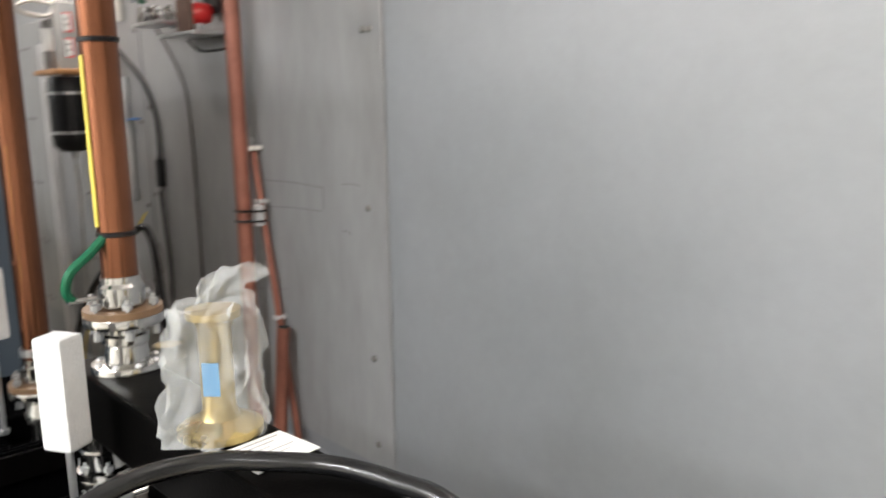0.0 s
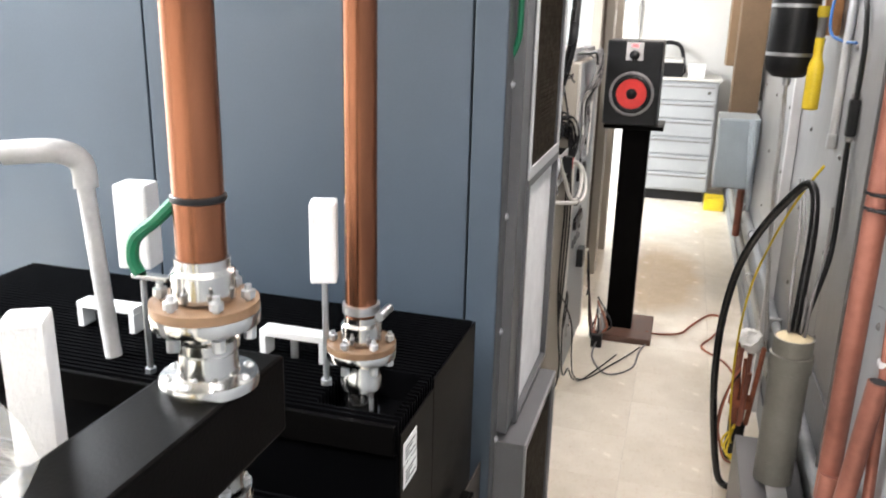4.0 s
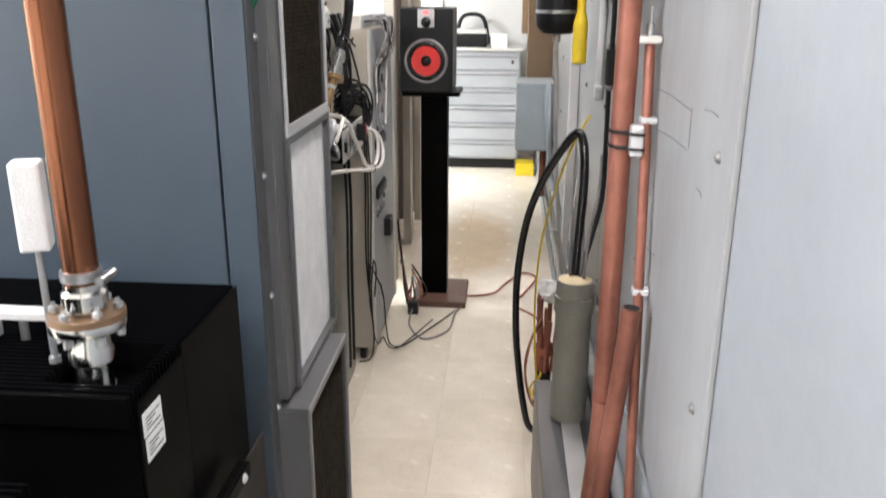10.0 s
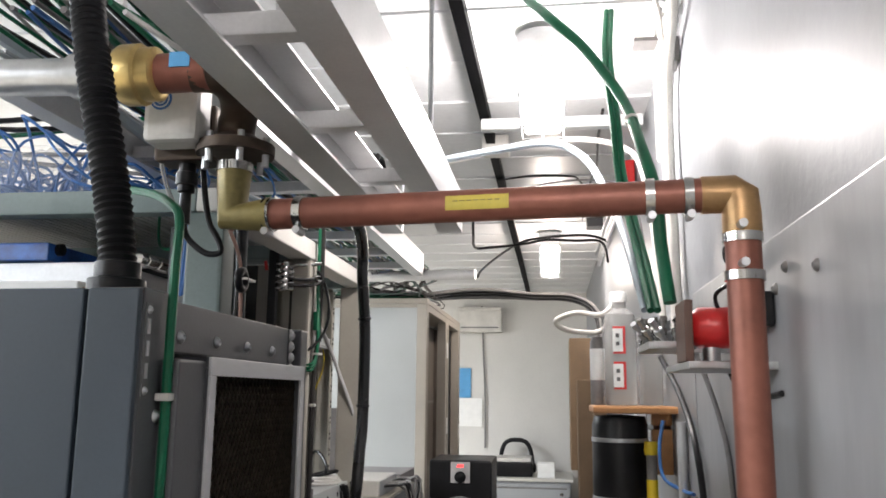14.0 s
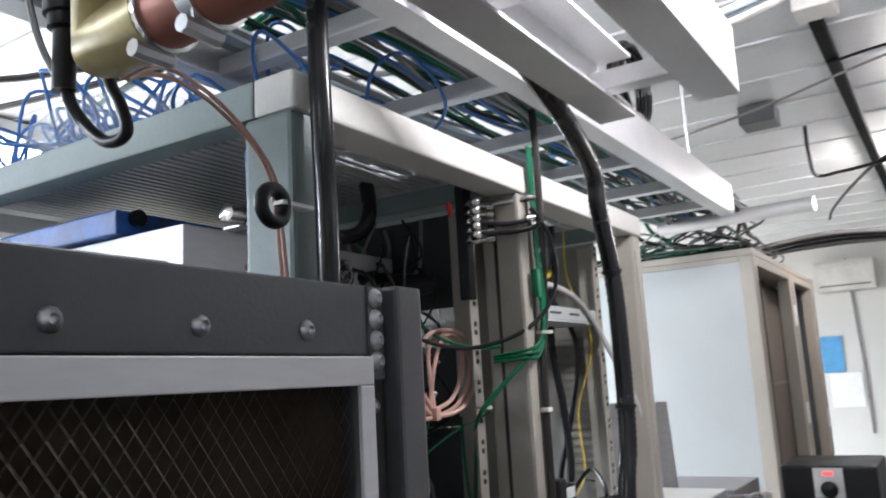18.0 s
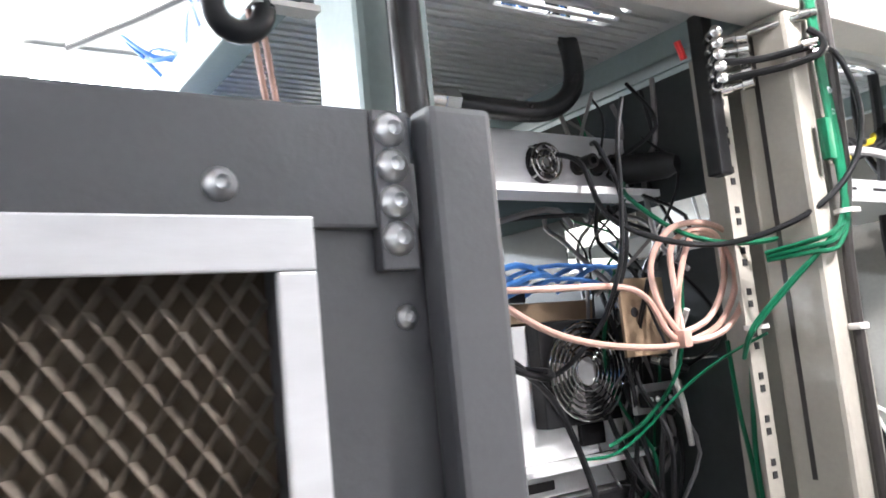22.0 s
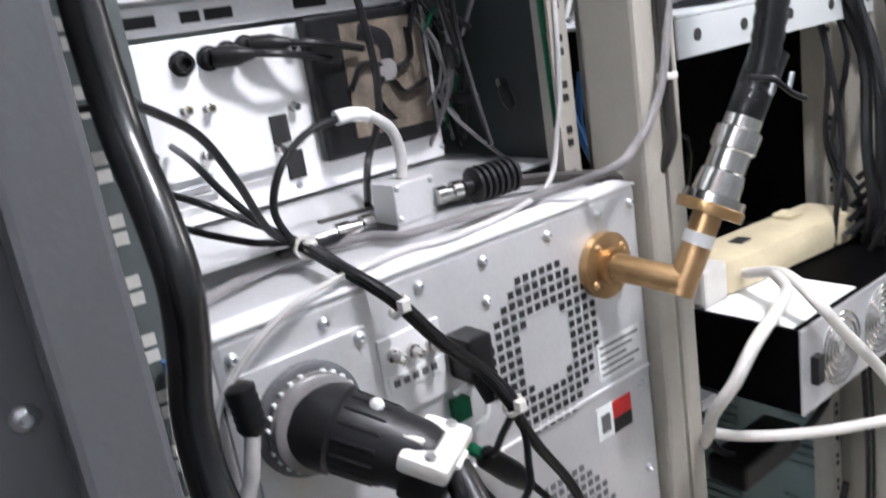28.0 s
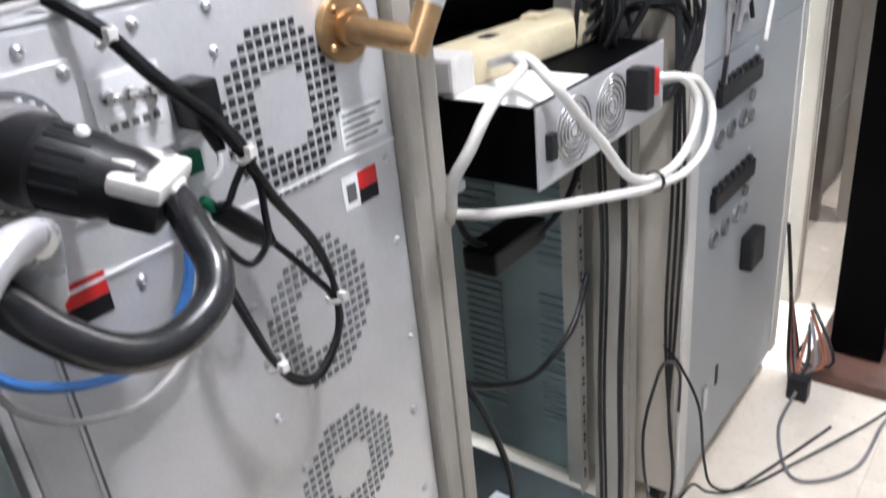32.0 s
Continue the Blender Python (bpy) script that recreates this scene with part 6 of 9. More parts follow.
cable("green_wire", [(0.19, 2.806, 1.625), (0.14, 2.785, 1.60), (0.10, 2.765, 1.57), (0.06, 2.735, 1.525), (0.045, 2.70, 1.505), (0.04, 2.66, 1.505)], 0.0018, CABLE_GREEN, "thin green wire inside the rack", group="green wires", seg=6)
tagged(part("green_block", boxes((0.257, 0.268, 2.846, 2.858, 1.80, 1.845), bevel=0.002), CABLE_GREEN), "green terminal block on the rack post", "terminal")
tbk = thing("terminal_strip", "small steel screw terminals beside the green block", "terminal", at=(0.26, 2.87, 1.82))
part("plate", boxes((0.2565, 0.262, 2.859, 2.876, 1.795, 1.89), bevel=0.001), SILVER, tbk, smooth=False)
for k in range(4):
    screw(tbk, (0.262, 2.8675, 1.805 + 0.024 * k), "x", 0.005)
for z in (1.742, 1.61):
    tagged(part("cable_tie", lathe(bmesh.new(), [(0.011, 0), (0.013, 0), (0.013, 0.005), (0.011, 0.005)], (0.264, 2.866, z) if z > 1.7 else (0.182, 2.80, z + 0.02), (0, 0, 1), 12, False), CABLE_WHITE), "white cable tie on the green wires", "cable tie", "cable ties")
cable("green_wire", [(0.03, 2.79, 1.83), (0.06, 2.76, 1.80), (0.12, 2.78, 1.745), (0.18, 2.82, 1.725), (0.245, 2.855, 1.735)], 0.003, CABLE_GREEN, "green earth wire tied to the rack post", group="green wires", seg=7)
cable("green_wire", [(0.16, 2.818, 1.62), (0.15, 2.812, 1.5), (0.155, 2.81, 1.40)], 0.003, CABLE_GREEN, "green earth wire down the mounting rail", group="green wires", seg=7)
cable("green_wire", [(0.15, 2.37, 1.935), (0.10, 2.42, 1.925), (0.06, 2.45, 1.935), (0.045, 2.465, 1.965), (0.045, 2.465, 2.01)], 0.003, CABLE_GREEN, "green wire under the rack roof", group="green wires", seg=7)
# black conduit down the seam between the racks
cable("post_cable", [(0.262, 2.885, 2.12), (0.264, 2.884, 2.0), (0.262, 2.880, 1.8), (0.2585, 2.868, 1.72), (0.2575, 2.8635, 1.6), (0.2575, 2.8635, 1.45), (0.2575, 2.864, 1.32), (0.257, 2.862, 1.275), (0.235, 2.85, 1.245), (0.18, 2.80, 1.255), (0.12, 2.70, 1.262), (0.09, 2.55, 1.262)], 0.0062, CABLE_DARK, "dark grey cable tied down between the rack posts", seg=8)
for z in (1.62, 1.34):
    tagged(part("cable_tie", boxes((0.2505, 0.2655, 2.855, 2.872, z, z + 0.007), bevel=0.002), CABLE_WHITE), "white cable tie on the rack post", "cable tie", "cable ties")
# signal splitter at the top of the right rail
sp = thing("signal_splitter", "black splitter bristling with small silver connectors on the rack rail", "splitter", at=(0.17, 2.80, 1.91))
part("body", boxes((0.165, 0.185, 2.775, 2.795, 1.80, 1.985), bevel=0.003), PLASTIC_BLACK, sp, smooth=False)
for k in range(10):
    z = 1.893 + 0.0145 * (k // 2)
    part("connector", lathe(bmesh.new(), [(0.0062, 0), (0.0062, 0.012), (0.0046, 0.013), (0.0046, 0.022), (0.0068, 0.023), (0.0068, 0.034), (0.003, 0.036)], (0.187, 2.779 + 0.012 * (k % 2), z), (0.8, 0.55 if k % 2 else -0.6, 0.12 - 0.05 * (k // 2)), 10), SILVER, sp)
part("arm", rod((0.19, 2.79, 1.948), (0.262, 2.855, 1.962), 0.005, 10), SILVER, sp)
part("arm", hose(bmesh.new(), [(0.19, 2.785, 1.905), (0.24, 2.82, 1.905), (0.268, 2.85, 1.914), (0.272, 2.858, 1.93), (0.262, 2.85, 1.945)], 0.0042, 8, 4), PLASTIC_BLACK, sp)
part("arm", hose(bmesh.new(), [(0.19, 2.785, 1.925), (0.23, 2.81, 1.918), (0.262, 2.842, 1.924)], 0.0042, 8, 4), PLASTIC_BLACK, sp)
for q, d in (((0.262, 2.848, 1.916), (0.5, 0.8, 0.2)), ((0.258, 2.838, 1.926), (0.5, 0.8, 0.2)), ((0.255, 2.848, 1.962), (0.7, 0.7, 0.1))):
    part("end_nut", lathe(bmesh.new(), [(0.0065, 0), (0.0065, 0.010), (0.005, 0.011), (0.005, 0.018)], q, d, 10), SILVER, sp)
part("red_tip", rod((0.165, 2.763, 1.935), (0.165, 2.755, 1.955), 0.004, 8), RED, sp)
# gear lying on the transmitter
jb = thing("junction_box", "small grey die-cast box with cables on the transmitter", "box", at=(0.15, 2.61, 1.247))
part("box", boxes((0.128, 0.165, 2.588, 2.634, 1.2585, 1.296), bevel=0.002), ALU_SHEET, jb, smooth=False)
part("foot_plate", boxes((0.160, 0.1645, 2.588, 2.632, 1.2466, 1.2583)), ALU_SHEET, jb, "bent mounting plate", False)
for y, z in ((2.592, 1.292), (2.630, 1.292), (2.592, 1.264), (2.630, 1.264)):
    screw(jb, (0.165, y, z), "x", 0.0024)
att = [(0.006, 0.030), (0.009, 0.031), (0.009, 0.040), (0.012, 0.041)]
for k in range(7):
    att += [(0.0175, 0.043 + 0.007 * k), (0.0175, 0.0465 + 0.007 * k), (0.0125, 0.047 + 0.007 * k), (0.0125, 0.0495 + 0.007 * k)]
part("attenuator", lathe(bmesh.new(), att + [(0.0, 0.0935)], (0.170, 2.628, 1.275), (0.12, 1, 0.03), 22), PLASTIC_BLACK, jb, "black finned attenuator")
part("nut", lathe(bmesh.new(), [(0.0085, 0), (0.0085, 0.010), (0.0060, 0.011), (0.0060, 0.016), (0.0092, 0.017), (0.0092, 0.026), (0.007, 0.027), (0.007, 0.034)], (0.168, 2.632, 1.275), (0.12, 1, 0.03), 12), SILVER, jb, "silver coax nuts")
jc = thing("coax_connector", "silver coax connector lying on the transmitter", "connector", at=(0.115, 2.53, 1.247))
part("body", lathe(bmesh.new(), [(0.004, 0), (0.006, 0.002), (0.006, 0.022), (0.0085, 0.023), (0.0085, 0.036), (0.0065, 0.037), (0.0065, 0.048), (0.0092, 0.049), (0.0092, 0.060), (0.005, 0.061)], (0.115, 2.528, 1.2575), (0.12, 1, 0.02), 14), SILVER, jc)
part("sleeve", lathe(bmesh.new(), [(0.004, 0), (0.0058, 0.002), (0.0058, 0.034), (0.0045, 0.036)], (0.111, 2.492, 1.2565), (0.12, 1, 0.02), 12), PLASTIC_BLACK, jc, "black heat-shrink sleeve")
cable("white_pigtail", [(0.147, 2.612, 1.296), (0.146, 2.616, 1.319), (0.146, 2.609, 1.343), (0.145, 2.592, 1.357), (0.145, 2.582, 1.360)], 0.0052, CABLE_LGREY, "short grey cable with a white sleeve", seg=10)
tagged(part("cable_sleeve", hose(bmesh.new(), [(0.145, 2.588, 1.359), (0.145, 2.572, 1.3625), (0.145, 2.556, 1.362)], 0.0064, 10, 4), LABEL), "white label sleeve on the arching cable", "sleeve")
cable("black_cable", [(0.145, 2.558, 1.361), (0.147, 2.532, 1.358), (0.149, 2.507, 1.346), (0.150, 2.489, 1.327), (0.150, 2.480, 1.302), (0.150, 2.486, 1.280), (0.147, 2.500, 1.262), (0.13, 2.55, 1.256)], 0.0035, PLASTIC_BLACK, "thin black cable arching over the transmitter", seg=8)
cable("grey_cable", [(0.23, 2.36, 1.23), (0.205, 2.375, 1.252), (0.185, 2.392, 1.2565), (0.150, 2.435, 1.2525), (0.128, 2.512, 1.2525), (0.142, 2.570, 1.2525), (0.172, 2.585, 1.2525), (0.183, 2.635, 1.2525), (0.195, 2.721, 1.2525), (0.262, 2.764, 1.274), (0.263, 2.800, 1.288), (0.263, 2.829, 1.311), (0.263, 2.852, 1.350), (0.262, 2.872, 1.43)], 0.0042, CABLE_GREY, "dark grey cable lying across the transmitter top", seg=9)
cable("grey_cable", [(0.245, 2.352, 1.15), (0.250, 2.357, 1.186), (0.252, 2.371, 1.214), (0.252, 2.407, 1.243), (0.240, 2.455, 1.2545), (0.207, 2.553, 1.2505), (0.219, 2.605, 1.2505), (0.199, 2.715, 1.2505), (0.172, 2.777, 1.259), (0.167, 2.798, 1.30), (0.168, 2.808, 1.345), (0.168, 2.815, 1.44)], 0.0028, CABLE_LGREY, "thin pale grey cable lying across the transmitter top", seg=8)
trunk = [(0.143, 2.499, 1.263), (0.222, 2.490, 1.256), (0.256, 2.508, 1.231), (0.266, 2.535, 1.191), (0.272, 2.570, 1.150), (0.282, 2.586, 1.119)]
heads = ([(0.268, 2.345, 1.412), (0.235, 2.375, 1.400), (0.205, 2.412, 1.376), (0.185, 2.440, 1.335), (0.165, 2.465, 1.290)],
         [(-0.02, 2.45, 1.335), (0.05, 2.42, 1.330), (0.10, 2.442, 1.312), (0.115, 2.480, 1.285)],
         [(-0.02, 2.47, 1.352), (0.06, 2.455, 1.345), (0.12, 2.455, 1.318), (0.135, 2.480, 1.282)],
         [(-0.01, 2.43, 1.300), (0.06, 2.43, 1.292), (0.11, 2.470, 1.272)])
tails = ([(0.280, 2.608, 1.073), (0.280, 2.646, 1.010), (0.280, 2.666, 0.950), (0.280, 2.660, 0.902), (0.280, 2.630, 0.872), (0.280, 2.600, 0.880), (0.280, 2.580, 0.912), (0.280, 2.562, 0.971), (0.262, 2.552, 1.040), (0.240, 2.550, 1.075)],
         [(0.284, 2.612, 1.070), (0.285, 2.650, 1.004), (0.286, 2.660, 0.948), (0.286, 2.652, 0.906), (0.286, 2.622, 0.882), (0.286, 2.598, 0.890), (0.286, 2.574, 0.920), (0.284, 2.556, 0.975), (0.262, 2.546, 1.045), (0.240, 2.545, 1.08)],
         [(0.282, 2.600, 1.085), (0.282, 2.600, 1.060), (0.282, 2.597, 1.033), (0.278, 2.578, 1.018), (0.272, 2.560, 1.040), (0.262, 2.548, 1.072), (0.240, 2.545, 1.09)],
         [(0.276, 2.580, 1.090), (0.270, 2.572, 1.075), (0.245, 2.570, 1.070)])
for k in range(4):
    o = Vector((0.0035 * (k % 2), 0.0048 * (k // 2), 0.0045 * (k % 2) - 0.003 * (k // 2)))
    cable("signal_cable", heads[k] + [Vector(q) + o for q in trunk] + tails[k], 0.0033, PLASTIC_BLACK, "thin black signal cable tied in a bundle over the transmitter", group="signal cables", seg=8)
for q, d in (((0.150, 2.500, 1.264), (1, -0.1, -0.1)), ((0.257, 2.512, 1.227), (0.25, 0.6, -0.7)), ((0.283, 2.590, 1.117), (0.1, 0.5, -0.8)), ((0.283, 2.662, 0.946), (0, 0, -1)), ((0.283, 2.577, 0.915), (0, -0.4, 0.9))):
    ct = thing("cable_tie", "white cable tie round black cables", "cable tie", "cable ties", at=q)
    part("loop", lathe(bmesh.new(), [(0.0085, 0), (0.0105, 0), (0.0105, 0.005), (0.0085, 0.005)], q, d, 14, False), CABLE_WHITE, ct)
    part("head", boxes((q[0] + 0.006, q[0] + 0.014, q[1] - 0.004, q[1] + 0.004, q[2] - 0.003, q[2] + 0.006), bevel=0.001), CABLE_WHITE, ct, smooth=False)
tagged(part("cable_tie", hose(bmesh.new(), [(0.281 + 0.0145 * math.cos(2 * math.pi * k / 14), 2.334 + 0.0145 * math.sin(2 * math.pi * k / 14), 1.412) for k in range(15)], 0.0022, 6, 1), PLASTIC_BLACK), "black tie holding the thin cable to the power cable", "cable tie", "cable ties")
iec = thing("mains_plug", "black mains plug in the transmitter with a green mark", "plug", at=(0.24, 2.58, 1.15))
part("plug", boxes((TXF, 0.268, 2.566, 2.592, 1.138, 1.178), bevel=0.004), PLASTIC_BLACK, iec, smooth=False)
part("plug_neck", lathe(bmesh.new(), [(0.009, 0), (0.006, 0.016), (0.0045, 0.022)], (0.262, 2.579, 1.14), (0.35, 0, -1), 12), PLASTIC_BLACK, iec)
ter = thing("terminal_block", "terminal block with silver studs and a green switch on the transmitter", "terminal", at=(0.235, 2.54, 1.14))
part("plate", boxes((TXF, TXF + 0.003, 2.500, 2.562, 1.128, 1.196), bevel=0.001), ALU_WHITE, ter, "bright terminal plate", False)
for k in range(3):
    part("stud", lathe(bmesh.new(), [(0.006, 0), (0.006, 0.004), (0.0042, 0.005), (0.0042, 0.016), (0.002, 0.018)], (TXF + 0.003, 2.512 + 0.019 * k, 1.180 - 0.002 * k), (1, 0, 0), 12), SILVER, ter)
part("name_strip", boxes((TXF + 0.003, TXF + 0.0042, 2.504, 2.556, 1.150, 1.163)), LABEL, ter, "pale lettered strip", False)
for k in range(5):
    part("print", boxes((TXF + 0.0042, TXF + 0.0046, 2.508 + 0.0095 * k, 2.514 + 0.0095 * k, 1.1535, 1.1595)), INK, ter, smooth=False)
part("switch_frame", hose(bmesh.new(), [(0.246, 2.560, 1.128), (0.252, 2.576, 1.132), (0.252, 2.588, 1.118), (0.252, 2.586, 1.098), (0.246, 2.572, 1.088)], 0.0026, 8, 5), LABEL, ter, "white wire loop")
part("green_switch", boxes((TXF, 0.247, 2.560, 2.576, 1.100, 1.120), bevel=0.002), CABLE_GREEN, ter, "green rocker", False)
hp2 = thing("mains_connector", "short black cord connector hanging by the transmitter", "plug", at=(0.265, 2.60, 1.04))
pa, pb2 = Vector((0.2545, 2.572, 1.068)), Vector((0.262, 2.619, 1.016))
part("plug", lathe(bmesh.new(), [(0.007, 0), (0.0105, 0.004), (0.0115, 0.04), (0.009, 0.060), (0.0045, 0.068)], pa, pb2 - pa, 14), PLASTIC_BLACK, hp2)
part("sleeve", lathe(bmesh.new(), [(0.0048, 0), (0.0055, 0.002), (0.0055, 0.014), (0.0045, 0.016)], pa - (pb2 - pa).normalized() * 0.016, pb2 - pa, 10), CABLE_GREEN, hp2, "green sleeve")
cable("mains_cable", [pb2, (0.270, 2.632, 0.995), (0.276, 2.648, 0.968), (0.278, 2.662, 0.945), (0.278, 2.668, 0.915), (0.276, 2.650, 0.88)], 0.0034, PLASTIC_BLACK, "black mains cord joining the bundle", seg=8)
cable("blue_cable", [(0.245, 2.545, 1.06), (0.26, 2.533, 1.043), (0.26, 2.519, 1.009), (0.26, 2.485, 0.979), (0.26, 2.447, 0.977), (0.26, 2.403, 0.993), (0.26, 2.364, 1.027), (0.255, 2.345, 1.10), (0.255, 2.338, 1.25)], 0.0045, CABLE_BLUE, "blue cable curving under the power cable", seg=8)
cable("grey_cable", [(0.25, 2.55, 1.04), (0.25, 2.524, 0.964), (0.25, 2.469, 0.937), (0.25, 2.418, 0.948), (0.25, 2.387, 0.97), (0.25, 2.366, 1.0), (0.25, 2.348, 1.07)], 0.003, CABLE_LGREY, "thin grey cable under the power cable", seg=7)
# wide grey strap round the power cable
st = thing("cable_strap", "broad grey plastic strap hooked over the power cable", "strap", at=(0.38, 2.38, 0.9))
part("strap", hose(bmesh.new(), [(0.372, 2.366, 1.115), (0.385, 2.366, 1.148), (0.403, 2.357, 1.164), (0.417, 2.335, 1.166), (0.420, 2.314, 1.148), (0.408, 2.302, 1.115), (0.394, 2.297, 1.078)], 0.0165, 14, 6, flat=0.62), STRAP_GREY, st)
part("strap_end", hose(bmesh.new(), [(0.403, 2.358, 1.162), (0.409, 2.360, 1.164), (0.415, 2.361, 1.163)], 0.008, 10, 3), CABLE_WHITE, st)
cable("grey_lead", [(0.262, 2.379, 1.190), (0.264, 2.372, 1.165), (0.263, 2.366, 1.145), (0.258, 2.348, 1.110), (0.250, 2.345, 1.06), (0.235, 2.350, 1.0), (0.20, 2.355, 0.94), (0.16, 2.36, 0.9)], 0.0058, CABLE_LGREY, "pale grey lead running down beside the transmitter", seg=10)
lead = thing("lead_plug", "black ribbed lead connector with a grey tail", "plug", at=(0.258, 2.378, 1.20))
bm = bmesh.new()
lathe(bm, [(0.006, 0.0), (0.0105, 0.003)] + [(0.0108 - 0.001 * (k % 2), 0.006 + 0.003 * k) for k in range(10)] + [(0.007, 0.038)], (0.258, 2.377, 1.218), (0.1, 0.05, -1), 14)
part("plug", bm, PLASTIC_BLACK, lead)
# dark tangle beside and behind the white units
random.seed(71)
for k in range(34):
    x, y = random.uniform(-0.12, 0.08), random.uniform(2.77, 2.845)
    z0, z1 = random.choice(((1.27, 1.55), (1.40, 1.72), (1.30, 1.70), (1.62, 1.88), (1.70, 1.95)))
    pts = [(x, y, z1)]
    for j in range(1, 5):
        pts.append((x + random.uniform(-0.05, 0.06), min(2.85, max(2.76, y + random.uniform(-0.035, 0.03))), z1 + (z0 - z1) * j / 4 + random.uniform(-0.02, 0.02)))
    m = random.choice((PLASTIC_BLACK, PLASTIC_BLACK, PLASTIC_BLACK, PLASTIC_BLACK, CABLE_GREY, CABLE_GREY, CABLE_LGREY, CABLE_GREEN))
    cable("side_cable", pts, random.choice((0.0018, 0.0026, 0.0034)), m, "thin cable tangled at the side of the rack", group="side cables", seg=6, steps=4)
for k in range(9):
    q = (random.uniform(-0.02, 0.07), random.uniform(2.775, 2.84), random.uniform(1.30, 1.90))
    d = (random.uniform(0.2, 1), random.uniform(-0.6, 0.3), random.uniform(-0.6, 0.6))
    pl = thing("cable_plug", "small plug hanging in the cable tangle", "plug", "hanging plugs", at=q)
    part("shell", lathe(bmesh.new(), [(0.004, 0), (0.0075, 0.003), (0.0075, 0.022), (0.004, 0.034)], q, d, 10), PLASTIC_BLACK, pl)
    part("nut", lathe(bmesh.new(), [(0.0065, -0.012), (0.0065, 0.0), (0.004, 0.001)], q, d, 8), SILVER, pl)
# second layer of cables across the gap under the upper unit
for k, (pts, m, r) in enumerate((
        ([(0.10, 2.79, 1.66), (0.06, 2.80, 1.60), (0.06, 2.81, 1.55), (0.06, 2.815, 1.50)], CABLE_WHITE, 0.0036),
        ([(0.13, 2.815, 1.62), (0.13, 2.82, 1.54), (0.135, 2.825, 1.46), (0.14, 2.825, 1.30)], CABLE_GREEN, 0.0028),
        ([(0.09, 2.80, 1.70), (0.08, 2.79, 1.60), (0.05, 2.76, 1.54), (0.02, 2.72, 1.51)], CABLE_GREEN, 0.0026),
        ([(0.12, 2.705, 1.90), (0.12, 2.690, 1.85), (0.12, 2.685, 1.79), (0.12, 2.672, 1.715), (0.10, 2.66, 1.66)], PLASTIC_BLACK, 0.0028))):
    cable("loose_lead", pts, r, m, "loose lead hanging beside the white units", group="loose leads", seg=7, steps=5)
tsb = thing("terminal_strip", "small black terminal strip with silver screws in the rack", "terminal", at=(0.03, 2.79, 1.56))
part("body", boxes((0.022, 0.036, 2.775, 2.822, 1.548, 1.566), bevel=0.002), PLASTIC_BLACK, tsb, smooth=False)
for k in range(4):
    screw(tsb, (0.036, 2.781 + 0.0115 * k, 1.557), "x", 0.003)
part("bracket", boxes((0.015, 0.0218, 2.770, 2.8555, 1.540, 1.575)), STEEL, tsb, smooth=False)
for k in range(6):
    y0 = random.uniform(2.40, 2.62)
    z = random.uniform(1.70, 1.80)
    cable("patch_cable", [(-0.10, y0, z - 0.03), (-0.06 + random.uniform(-0.04, 0.06), y0 + 0.08, z + random.uniform(-0.03, 0.02)), (-0.03 + random.uniform(-0.04, 0.06), y0 + 0.16, z + random.uniform(-0.02, 0.03)), (-0.06, min(2.84, y0 + 0.25), z + random.uniform(-0.03, 0.06))], random.choice((0.003, 0.004)), random.choice((CABLE_BLUE, PLASTIC_BLACK, PLASTIC_BLACK, CABLE_GREY)), "patch cable crossing the gap in the rack", group="patch cables", seg=6, steps=4)


# ---- second rack ----
bs = thing("rack_shelf", "pale grey steel shelf with a slotted front flange", "shelf", "shelves in the second rack", at=(0.0, 3.16, 1.39))
part("plate", boxes((-0.45, 0.222, 2.935, 3.415, 1.392, 1.396), bevel=0.001), RACK_PALE, bs, smooth=False)
part("flange", boxes((0.2185, 0.222, 2.935, 3.415, 1.350, 1.3915), bevel=0.001), RACK_PALE, bs, smooth=False)
for y in (2.97, 3.06, 3.16, 3.26, 3.36):
    part("slot", lathe(bmesh.new(), [(0.007, 0), (0.007, 0.0006)], (0.2222, y, 1.372), (1, 0, 0), 14), DARK_HOLE, bs)
ts = thing("rack_shelf", "white shelf tray high in the second rack", "shelf", "shelves in the second rack", at=(0.0, 3.16, 1.78))
part("plate", boxes((-0.35, 0.16, 2.962, 3.36, 1.782, 1.786)), RACK_PALE, ts, smooth=False)
part("flange", boxes((0.156, 0.16, 2.962, 3.36, 1.7865, 1.812), bevel=0.001), RACK_PALE, ts, smooth=False)
for y in (3.03, 3.12, 3.21):
    part("slot", boxes((0.1602, 0.1608, y, y + 0.05, 1.797, 1.801)), DARK_HOLE, ts, smooth=False)
ad = thing("power_adapter", "black power adapter block lying on the shelf", "adapter", at=(0.1, 3.13, 1.396))
part("block", boxes((0.06, 0.16, 3.10, 3.135, 1.3965, 1.485), bevel=0.005), PLASTIC_BLACK, ad, smooth=False)
part("block", boxes((0.05, 0.15, 3.137, 3.20, 1.3965, 1.47), bevel=0.005), PLASTIC_BLACK, ad, smooth=False)
part("label", boxes((0.1502, 0.151, 3.15, 3.19, 1.445, 1.465)), LABEL, ad, smooth=False)
for k in range(3):
    cable("white_cable", [(0.17 + 0.05 * math.cos(a * math.pi / 4) * (1 - 0.1 * k), 3.29 + 0.075 * math.sin(a * math.pi / 4) * (1 - 0.12 * k), 1.402 + 0.007 * k) for a in range(9)], 0.0042, CABLE_WHITE, "white cable coiled on the shelf", group="coiled white cable", seg=8)
pp = thing("paper_scraps", "crumpled white paper and plastic on the shelf", "paper", at=(0.05, 3.02, 1.396))
bm = bmesh.new()
